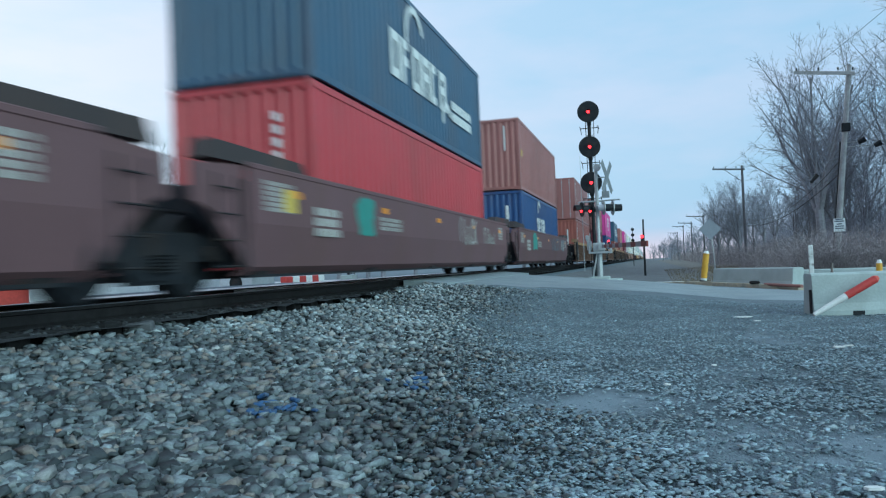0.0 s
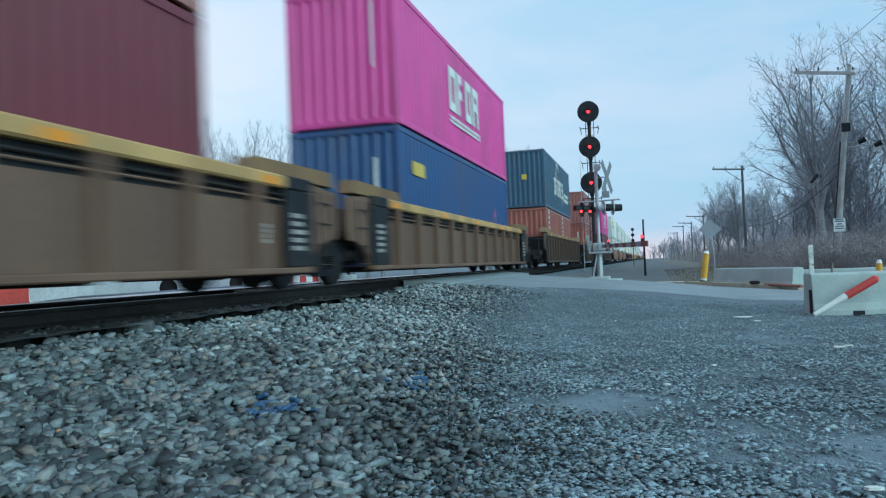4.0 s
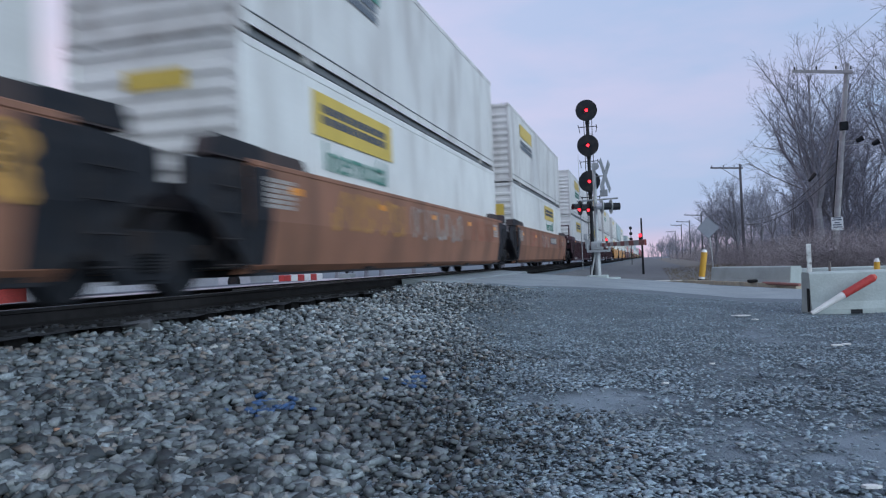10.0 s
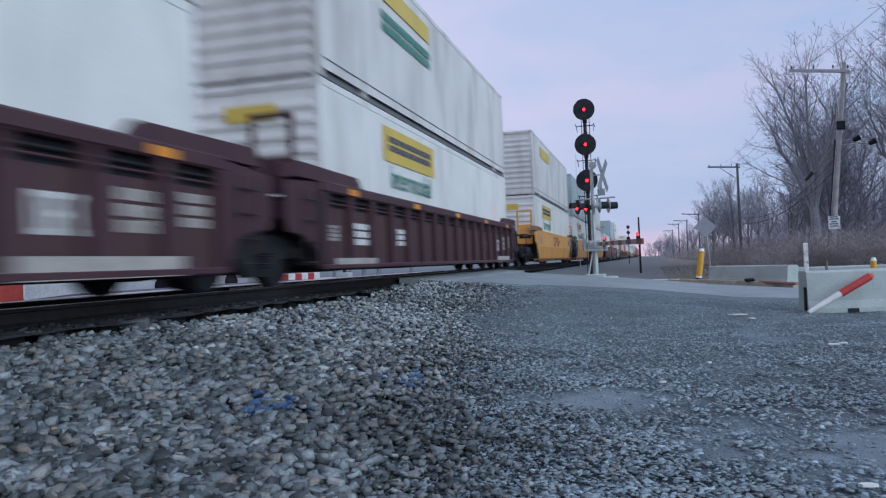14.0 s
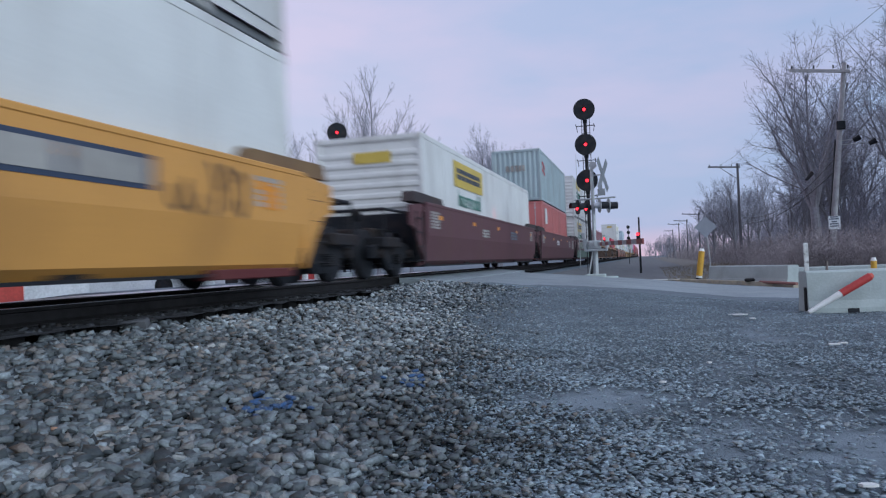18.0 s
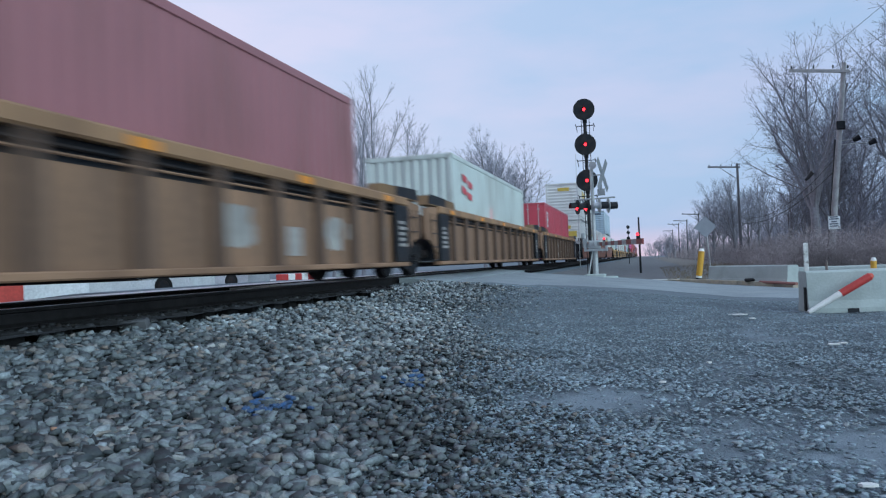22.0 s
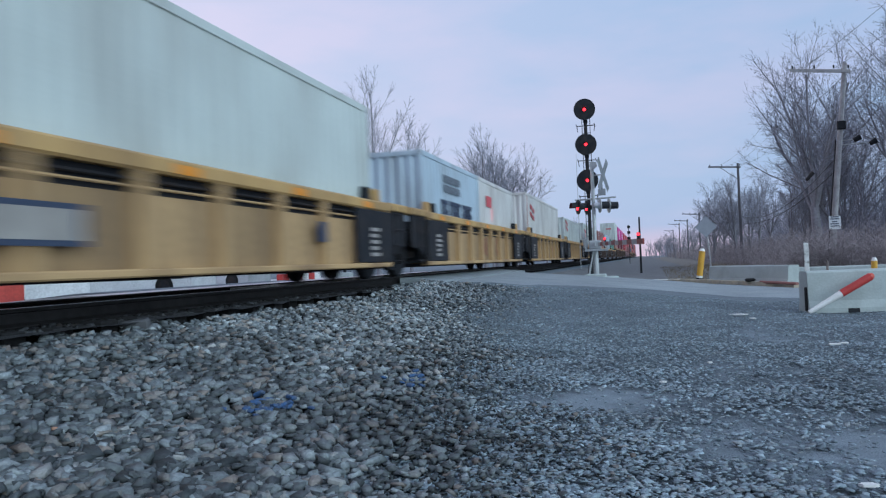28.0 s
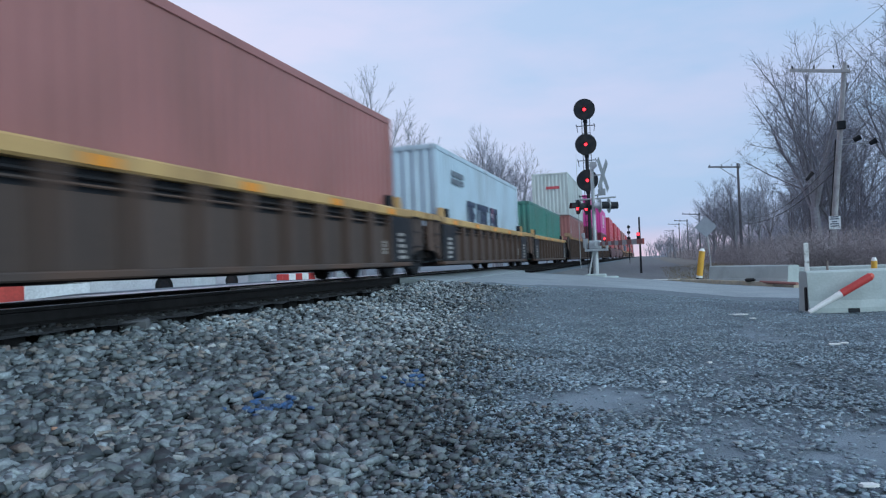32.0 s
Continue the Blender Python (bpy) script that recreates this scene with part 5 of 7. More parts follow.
            if body is P_TAN:
                part("chord_cover", Build().box(wide - 0.19, wide + 0.004, lo, hi, top - 0.175, top + 0.005, 0.02), BLACK, p)
            elif hoods:
                part("hood_cover", Build().prism([(s * (h - cover * 0.8), top + 0.0), (s * (h - cover * 0.8), top + 0.195), (s * (h + 0.76), top + 0.225), (s * (h + 0.86), top + 0.0)][::-s], "x", wide - 0.045, wide - 0.034), BLACK, p)
            g = Build()
            for k in range(5 if cover > 0.6 else 0):
                g.box(wide - 0.004, wide + (0.0 if kind == "ribbed" else 0.008), s * (h - cover * 0.5) - 0.22, s * (h - cover * 0.5) + rng.uniform(0.05, 0.25), top - 0.55 - 0.11 * k, top - 0.49 - 0.11 * k)
            if g.f:
                tagged(part("stencil", g, STENCIL, p), kind="stuff")
        if rack and s < 0:
            y = s * (h + 0.55)
            part("ladder_frame", Build().box(0.55, 1.25, y - 0.04, y + 0.04, 1.8, 2.05, 0.01).box(0.55, 0.63, y - 0.04, y + 0.04, 2.05, 3.25, 0.01)
                 .box(1.17, 1.25, y - 0.04, y + 0.04, 2.05, 3.25, 0.01).box(0.55, 1.25, y - 0.04, y + 0.04, 3.25, 3.33, 0.01).box(0.63, 1.17, y - 0.03, y + 0.03, 2.6, 2.68, 0.01)
                 .rod((0.9, y - 0.08, 2.4), (0.9, y + 0.08, 2.4), 0.25, sides=16), chord, p, "brake wheel stand at the car's end")
        if own:
            y = s * (pitch / 2 + 1.0)
            part("end_sill", Build().box(-1.25, 1.25, min(s * pitch / 2, y), max(s * pitch / 2, y), 1.42, 1.62, 0.02), STEEL, p)
            part("coupler", Build().box(-0.14, 0.14, min(y, y + s * 0.55), max(y, y + s * 0.55), 1.46, 1.74, 0.04), STEEL, p)
            br = Build().box(0.60, 0.70, min(y, y - s * 0.08), max(y, y - s * 0.08), 1.6, 2.12, 0.02)
            br.rod((0.65, y, 2.05), (0.65, y - s * 0.1, 2.05), 0.12, sides=14)
            part("brake_stand", br, BLACK, p)
            hr = Build().rod((-1.2, y - s * 0.1, 2.16), (1.2, y - s * 0.1, 2.16), 0.035, sides=6).rod((1.2, y - s * 0.1, 2.16), (1.25, s * (h + 0.5), 2.16), 0.03, sides=6)
            for x in (-1.2, -0.4, 0.4, 1.2):
                hr.rod((x, y - s * 0.1, 1.55), (x, y - s * 0.1, 2.16), 0.022, sides=6)
            part("handrail", hr, BLACK, p)
    add_truck(car, -pitch / 2)
    if last:
        add_truck(car, pitch / 2)
    side_x = wide + (0.001 if kind == "smooth" else -0.0135)
    zt = top - (0.12 if kind == "smooth" else 0.5)
    x, dz, hw = (side_x, zt - 0.17, 0.16) if kind == "smooth" else (wide, top - 0.1, 0.2)
    plate = Build().box(x, x + 0.006, -hw, hw, dz - 0.05, dz + 0.05).mesh("reflector")
    plate.materials.append(DECAL_O)
    for i in range(5):
        part("reflector", plate, None, car, "orange reflective strip").location.y = -h + 1.2 + (long - 2.4) * i / 4
    t = Build()
    for y, w, rows in ((-h + 0.35, 0.8, 6), (h - 1.4, 0.7, 5)):
        if kind == "smooth":
            bars(t, side_x, y, zt - 0.05, w, 0.40, rows, rng)
        else:
            bars(t, wide - 0.123, y, top - 0.65, w * 0.55, 0.26, 4, rng)
    tagged(part("stencil", t, STENCIL, car, "small worn white lettering"), kind="stuff")
    for what, y, z, w, tall, m in marks:
        g = Build()
        x = side_x if kind == "smooth" else wide - 0.012 if what == "plate" else wide - 0.123
        if what in ("bars", "tag", "blocks"):
            x += 0.004
        if what == "blocks" and w > 2 and kind == "ribbed":
            x = wide - 0.012
        if what == "lower":
            zb = 1.13
            g.prism([(wide + 0.003, top - 0.74), (wide - 0.09, zb), (wide - 0.10, zb), (wide - 0.007, top - 0.74)], "y", y - w / 2, y + w / 2)
        elif what == "blocks" and w > 2:
            g.box(x + 0.008, x + 0.01, y - w * 0.47, y + w * 0.02, z - tall * 0.36, z + tall * 0.36)
            g.box(x + 0.008, x + 0.01, y + w * 0.06, y + w * 0.47, z - tall * 0.36, z + tall * 0.36)
        elif what == "blot":
            blot(g, x, y, z, w, tall, rng)
        elif what == "tag":
            tag(g, x, y, z, w, tall, rng)
        elif what == "blocks":
            panel_blocks(g, x + 0.004, y, z, w, tall, rng)
        elif what == "bars":
            bars(g, x, y - w / 2, z + tall / 2, w, tall, 3, rng)
        elif what == "letters":
            letters(g, x, y - w / 2, z - tall / 2, w, tall, 3, rng)
        else:
            g.box(x, x + 0.006, y - w / 2, y + w / 2, z - tall / 2, z + tall / 2)
        tagged(part("graffiti" if what in ("blot", "tag") else "marking", g, m, car), kind="stuff")
    return on_train(car, u)


def wavy(y0, y1, pitch, depth, x, s):
    """The outline of a corrugated wall seen from above, as points along y."""
    pts, y = [], y0
    while y < y1 - 0.01:
        for f, d in ((0.0, 0), (0.32, 0), (0.5, 1), (0.82, 1)):
            if y + f * pitch < y1:
                pts.append((x - s * depth * d, y + f * pitch))
        y += pitch
    pts.append((x, y1))
    return pts


def sheet(b, pts, z0, z1, flip):
    n = len(pts)
    b.add([(x, y, z0) for x, y in pts] + [(x, y, z1) for x, y in pts],
          [(i, i + 1, n + i + 1, n + i) if not flip else (n + i, n + i + 1, i + 1, i) for i in range(n - 1)])
    return b


BOXES = {}
RAIL_GREY = surface("dull_grey_rail", (0.16, 0.17, 0.175), 0.5, 0.3, 0.2, 20, 2, 0.1)
WORDS = []


def word_mesh():
    """The green word that the long containers carry, as one mesh."""
    if not WORDS:
        cu = bpy.data.curves.new("word", "FONT")
        cu.body, cu.size, cu.extrude, cu.align_x, cu.align_y = "Intermodal", 0.66, 0.003, "CENTER", "CENTER"
        t = bpy.data.objects.new("word", cu)
        WORDS.append(bpy.data.meshes.new_from_object(t))
        bpy.data.objects.remove(t)
    return WORDS[0]



def box_meshes(long, tall, style, colour):
    """Shared meshes of a container of this size, style (steel or trailer) and colour."""
    key = (long, tall, style, colour.name)
    if key in BOXES:
        return BOXES[key]
    half, w = long / 2, 1.219 if style == "steel" else 1.295
    out = {}
    for s, n in ((-1, "side_wall"), (1, "side_wall_b")):
        b = Build()
        if style == "steel":
            sheet(b, wavy(-half + 0.12, half - 0.12, 0.278, 0.018, s * (w - 0.012), s), 0.14, tall - 0.08, s < 0)
        else:
            pts, y = [(s * (w - 0.012), -half + 0.1)], -half + 0.4
            while y < half - 0.3:
                pts += [(s * (w - 0.012), y), (s * (w - 0.004), y + 0.006), (s * (w - 0.004), y + 0.036), (s * (w - 0.012), y + 0.042)]
                y += 0.405
            sheet(b, pts + [(s * (w - 0.012), half - 0.1)], 0.14, tall - 0.1, s < 0)
        out[n] = b
    e = Build()
    if style == "steel":
        pts = [(y, x) for x, y in wavy(-w + 0.1, w - 0.1, 0.25, 0.042, -half + 0.02, -1)]
        n = len(pts)
        e.add([(x, y, 0.14) for x, y in pts] + [(x, y, tall - 0.08) for x, y in pts], [(i, i + 1, n + i + 1, n + i) for i in range(n - 1)])
    else:
        z, pts = 0.3, [(-half + 0.055, 0.14)]
        while z < tall - 0.35:
            pts += [(-half + 0.055, z), (-half + 0.012, z + 0.03), (-half + 0.012, z + 0.11), (-half + 0.055, z + 0.14)]
            z += 0.24
        pts.append((-half + 0.055, tall - 0.1))
        n = len(pts)
        e.add([(-w + 0.1, y, z) for y, z in pts] + [(w - 0.1, y, z) for y, z in pts], [(n + i, n + i + 1, i + 1, i)[::-1] for i in range(n - 1)])
    out["front_wall"] = e
    d = Build().box(-w + 0.07, -0.01, half - 0.06, half - 0.02, 0.14, tall - 0.09, 0.008)
    out["door"] = d
    out["door_b"] = Build().box(0.01, w - 0.07, half - 0.06, half - 0.02, 0.14, tall - 0.09, 0.008)
    k = Build()
    for x in (-w * 0.72, -w * 0.28, w * 0.28, w * 0.72):
        k.rod((x, half - 0.005, 0.10), (x, half - 0.005, tall - 0.06), 0.018, sides=6)
        for z in (0.35, tall * 0.42, tall - 0.35):
            k.box(x - 0.06, x + 0.06, half - 0.02, half + 0.008, z, z + 0.05)
    out["lock_rods"] = k
    out["roof"] = Build().box(-w + 0.03, w - 0.03, -half + 0.03, half - 0.03, tall - 0.05, tall - 0.012)
    out["side_rail"] = Build().box(-0.03, 0.03, -half + 0.1, half - 0.1, 0, 0.12, 0.008)
    if style == "trailer":
        out["rub_rail"] = Build().box(w - 0.014, w + 0.006, -half + 0.2, half - 0.2, 0.30, 0.318, 0.004)
        out["bottom_rail"] = Build().box(-0.03, 0.03, -half + 0.1, half - 0.1, 0, 0.12, 0.008)
    out["end_rail"] = Build().box(-w + 0.1, w - 0.1, -0.035, 0.035, 0, 0.12, 0.008)
    out["corner_post"] = Build().box(-0.06, 0.06, -0.08, 0.08, 0.02, tall - 0.02, 0.01)
    out["corner_casting"] = Build().box(-0.085, 0.085, -0.09, 0.09, 0, 0.118, 0.012)
    made = {}
    for n, b in out.items():
        made[n] = b.mesh(n)
        made[n].materials.append(GALV if n == "lock_rods" else RAIL_GREY if n in ("rub_rail", "bottom_rail") else colour)
    made["size"] = (half, w, tall)
    BOXES[key] = made
    return made


def container(u, z, long, tall, style, colour, label, marks=(), doors_first=False, group="containers on the train"):
    """One container; u is its middle along the train, z its underside."""
    ob = thing("shipping_container", label, "container", group=group)
    ms = box_meshes(long, tall, style, colour)
    half, w, _ = ms["size"]
    turn = -1 if doors_first else 1
    for n in ("side_wall", "side_wall_b", "front_wall", "door", "door_b", "lock_rods", "roof", "rub_rail"):
        if n in ms:
            o = part(n.replace("_b", ""), ms[n], None, ob, "row of door lock rods" if n == "lock_rods" else "")
            if turn < 0:
                o.rotation_euler.z = math.pi
    for s in (-1, 1):
        for q in (0.03, tall - 0.125):
            low = style == "trailer" and q < 1
            part("side_rail", ms["bottom_rail" if low else "side_rail"], None, ob).location = (s * (w - (0.10 if low else 0.03)), 0, q)
            part("end_rail", ms["end_rail"], None, ob).location = (0, s * (half - 0.036), q)
        for y in ([half - 0.09] if style == "steel" else [half - 0.09, half - 2.0]):
            for k in (-1, 1):
                part("corner_post", ms["corner_post"], None, ob).location = (s * (w - 0.06), k * y, 0)
        for y in (-1, 1):
            for q in (0, tall - 0.118):
                if u < 700:
                    c = part("corner_casting", ms["corner_casting"], None, ob)
                    c.location = (s * (w - 0.08), y * (half - 0.085), q)
    rng = random.Random(int(u * 10))
    for what, y, zz, wd, tl, m in marks:
        g = Build()
        x = w + 0.008
        if what == "letters":
            letters(g, x, y - wd / 2, zz - tl / 2, wd, tl, max(2, round(wd / tl / 0.75)), rng)
        elif what == "crest":
            for k in (-1, 1):
                for q in (-1, 1):
                    cy, cz = y + k * wd * 0.26 + q * 0.05, zz + q * tl * 0.27 - k * 0.06
                    g.prism([(cy - wd * 0.2, cz - tl * 0.12), (cy + wd * 0.2, cz - tl * 0.2), (cy + wd * 0.2, cz + tl * 0.08), (cy - wd * 0.2, cz + tl * 0.2)], "x", x, x + 0.004)
        elif what == "column":
            for i in range(6):
                k = tl / 6
                g.box(x, x + 0.004, y - wd / 2, y + wd / 2, zz - tl / 2 + i * k, zz - tl / 2 + i * k + k * rng.uniform(0.5, 0.85))
        elif what == "bars":
            bars(g, x + 0.005, y - wd / 2, zz + tl / 2, wd, tl, 2, rng)
        elif what == "end":
            e = -half - 0.012
            g.box(y - wd / 2, y + wd / 2, e - 0.004, e, zz - tl / 2, zz + tl / 2)
        elif what == "endbars":
            e = -half - 0.012
            k = y - wd / 2
            while k < y + wd / 2 - 0.02:
                ww = min(rng.uniform(0.12, 0.26), y + wd / 2 - k)
                g.box(k, k + ww * 0.75, e - 0.004, e, zz - tl / 2, zz + tl / 2)
                k += ww
        elif what == "arc":
            for i in range(12):
                a, c = math.radians(200 - i * 15), math.radians(200 - (i + 1) * 15)
                r1, r0 = wd / 2, wd / 2 - tl
                g.prism([(y + r0 * math.cos(a), zz + r0 * math.sin(a)), (y + r0 * math.cos(c), zz + r0 * math.sin(c)),
                         (y + r1 * math.cos(c), zz + r1 * math.sin(c)), (y + r1 * math.cos(a), zz + r1 * math.sin(a))], "x", x, x + 0.004)
        elif what == "word":
            t = part("lettering", word_mesh(), m, ob, "green word on the side")
            t.matrix_basis = pose(x + 0.004, y, zz, 90, 0, 90)
            continue
        else:
            g.box(x, x + 0.005, y - wd / 2, y + wd / 2, zz - tl / 2, zz + tl / 2)
        part("marking", g, m, ob)
    return on_train(ob, u, z)


C_NAVY, C_RED, C_BROWN, C_BLUE = paint("navy", (0.038, 0.088, 0.150)), paint("red", (0.42, 0.045, 0.055)), paint("brown", (0.305, 0.128, 0.115)), paint("blue", (0.022, 0.066, 0.19))
C_ORANGE, C_TEX, C_PINK, C_WHITE = paint("orange_red", (0.30, 0.098, 0.076)), paint("maroon", (0.135, 0.022, 0.035)), paint("pink", (0.60, 0.055, 0.30)), paint("white", (0.67, 0.675, 0.655), rust=0.25, at=0.64)
C_GREY, C_CORAL, C_SAGE, C_PALE = paint("grey_green", (0.36, 0.45, 0.47), rust=0.3), paint("coral", (0.50, 0.15, 0.14)), paint("sage", (0.53, 0.585, 0.56), rust=0.3), paint("pale_blue", (0.42, 0.52, 0.60), rust=0.3)
C_MAUVE = paint("mauve", (0.30, 0.125, 0.135))
C_CRIMSON, C_GREEN, C_LIME = paint("crimson", (0.48, 0.06, 0.09)), paint("green", (0.06, 0.20, 0.16)), paint("off_white", (0.60, 0.60, 0.58), rust=0.35)
P_MAROON, P_TAN, P_DARK, P_ORANGE = paint("car_maroon", (0.125, 0.066, 0.072), 0.7), paint("car_tan", (0.150, 0.088, 0.060), 0.7, 0.6, 0.54), paint("car_dark", (0.062, 0.045, 0.038), 0.7, 0.75, 0.5), paint("car_orange", (0.265, 0.125, 0.076), 0.65, 0.6, 0.55)
P_PURPLE, P_YELLOW, P_PLUM, P_RUST = paint("car_purple", (0.050, 0.018, 0.026), 0.6), paint("car_yellow", (0.60, 0.295, 0.072), 0.55, 0.35, 0.66), paint("car_plum", (0.105, 0.044, 0.050), 0.65), paint("car_rust", (0.29, 0.112, 0.073), 0.7, 0.6, 0.55)
P_RUSTY, P_RUSTCH = paint("car_rusty", (0.30, 0.178, 0.105), 0.75, 0.6, 0.52), paint("chord_faded", (0.32, 0.19, 0.10), 0.7, 0.5, 0.55)
P_UMBER = paint("car_umber", (0.088, 0.058, 0.062), 0.7, 0.7, 0.5)
# Both hood paints are darkened body tones that hold the hoods' shade and dirt.
P_HOOD_SHADE, P_HOODTAN_SHADE, P_SILL = paint("hood_shade", (0.040, 0.030, 0.030), 0.7), paint("hood_tan_shade", (0.20, 0.12, 0.055), 0.7, 0.5, 0.55), paint("sill_red", (0.105, 0.018, 0.018), 0.7)
P_CHORD, P_SAND, P_TANTOP = paint("chord_yellow", (0.50, 0.32, 0.125), 0.6, 0.5, 0.55), paint("car_sand", (0.49, 0.325, 0.155), 0.65, 0.55, 0.56), paint("chord_tan", (0.26, 0.17, 0.09), 0.7)
TEAL, G_WHITE, G_GREEN = surface("teal_spray", (0.06, 0.24, 0.20), 0.6), surface("white_spray", (0.36, 0.345, 0.32), 0.7, 0, 0.3, 5, 0.9, 0.05, (0.16, 0.14, 0.13), 0.56), surface("sage_spray", (0.15, 0.225, 0.18), 0.7, 0, 0.35, 4, 0.8, 0.05, (0.09, 0.07, 0.07), 0.55)
G_SLATE, G_GOLD, G_BLACK = surface("slate_spray", (0.13, 0.15, 0.18), 0.7), surface("gold_spray", (0.42, 0.23, 0.06), 0.7), surface("black_spray", (0.02, 0.022, 0.028), 0.7)
HC, STD, L40, L20, L53 = 2.896, 2.591, 12.19, 6.06, 16.15
HT = 2.95
GAP = 0.025

CARS = {
    "maroon": ("smooth", P_MAROON, P_MAROON, "maroon steel well car with graffiti and worn stencils"),
    "tan": ("ribbed", P_TAN, P_CHORD, "tan ribbed steel well car with a yellow top chord"),
    "rusty": ("ribbed", P_RUSTY, P_RUSTCH, "rusty tan ribbed steel well car with a faded chord"),
    "dark": ("ribbed", P_DARK, P_TANTOP, "dark brown ribbed steel well car, weathered"),
    "umber": ("ribbed", P_UMBER, P_UMBER, "purplish brown ribbed steel well car, weathered"),
    "orange": ("smooth", P_ORANGE, P_ORANGE, "faded orange steel well car with graffiti"),
    "purple": ("ribbed", P_PURPLE, P_PURPLE, "dark purple ribbed steel well car with white stencils"),
    "yellow": ("smooth", P_YELLOW, P_YELLOW, "yellow steel well car with black end panels"),
    "plum": ("smooth", P_PLUM, P_PLUM, "dark plum steel well car with graffiti"),
    "rust": ("smooth", P_RUST, P_RUST, "rust brown steel well car covered with graffiti"),
    "sand": ("ribbed", P_SAND, P_CHORD, "yellow ribbed steel well car with a clean yellow chord"),
    "darktop": ("ribbed", P_DARK, P_CHORD, "dark ribbed steel well car with a yellow top chord"),
}
# sets of units coupled together: kind, pitch, length of the sides, the units' middles along the train
SETS = [("maroon", 19.5, 16.9, (-2.9, 16.6, 36.15)), ("tan", 19.25, 16.7, (59.5, 78.8, 98.0)), ("dark", 18.2, 16.7, (121.8,)), ("dark", 18.2, 16.7, (144.5,)),
        ("umber", 18.2, 16.7, (167.7,)), ("orange", 19.4, 16.3, (191.3, 210.6, 230.2)), ("purple", 19.5, 16.8, (252.6, 272.2, 291.7)),
        ("yellow", 19.2, 16.4, (315.3, 334.5, 353.6)), ("plum", 19.4, 16.9, (376.4, 395.6, 414.9)), ("rusty", 19.25, 16.7, (438.0, 457.2, 476.5)),
        ("rust", 19.2, 16.4, (499.7, 518.9, 538.1)), ("sand", 15.6, 13.0, (559.3, 574.9, 590.6, 606.1, 621.7)), ("darktop", 15.5, 12.9, (641.7, 657.2, 672.7)),
        ("dark", 19.3, 16.7, (691.0, 710.3, 729.6)), ("maroon", 19.3, 16.7, (752.5, 771.8, 791.1)), ("tan", 19.3, 16.7, (814, 833.3, 852.6)),
        ("dark", 19.3, 16.7, (875.5, 894.8, 914.1)), ("maroon", 19.3, 16.7, (937, 956.3, 975.6))]
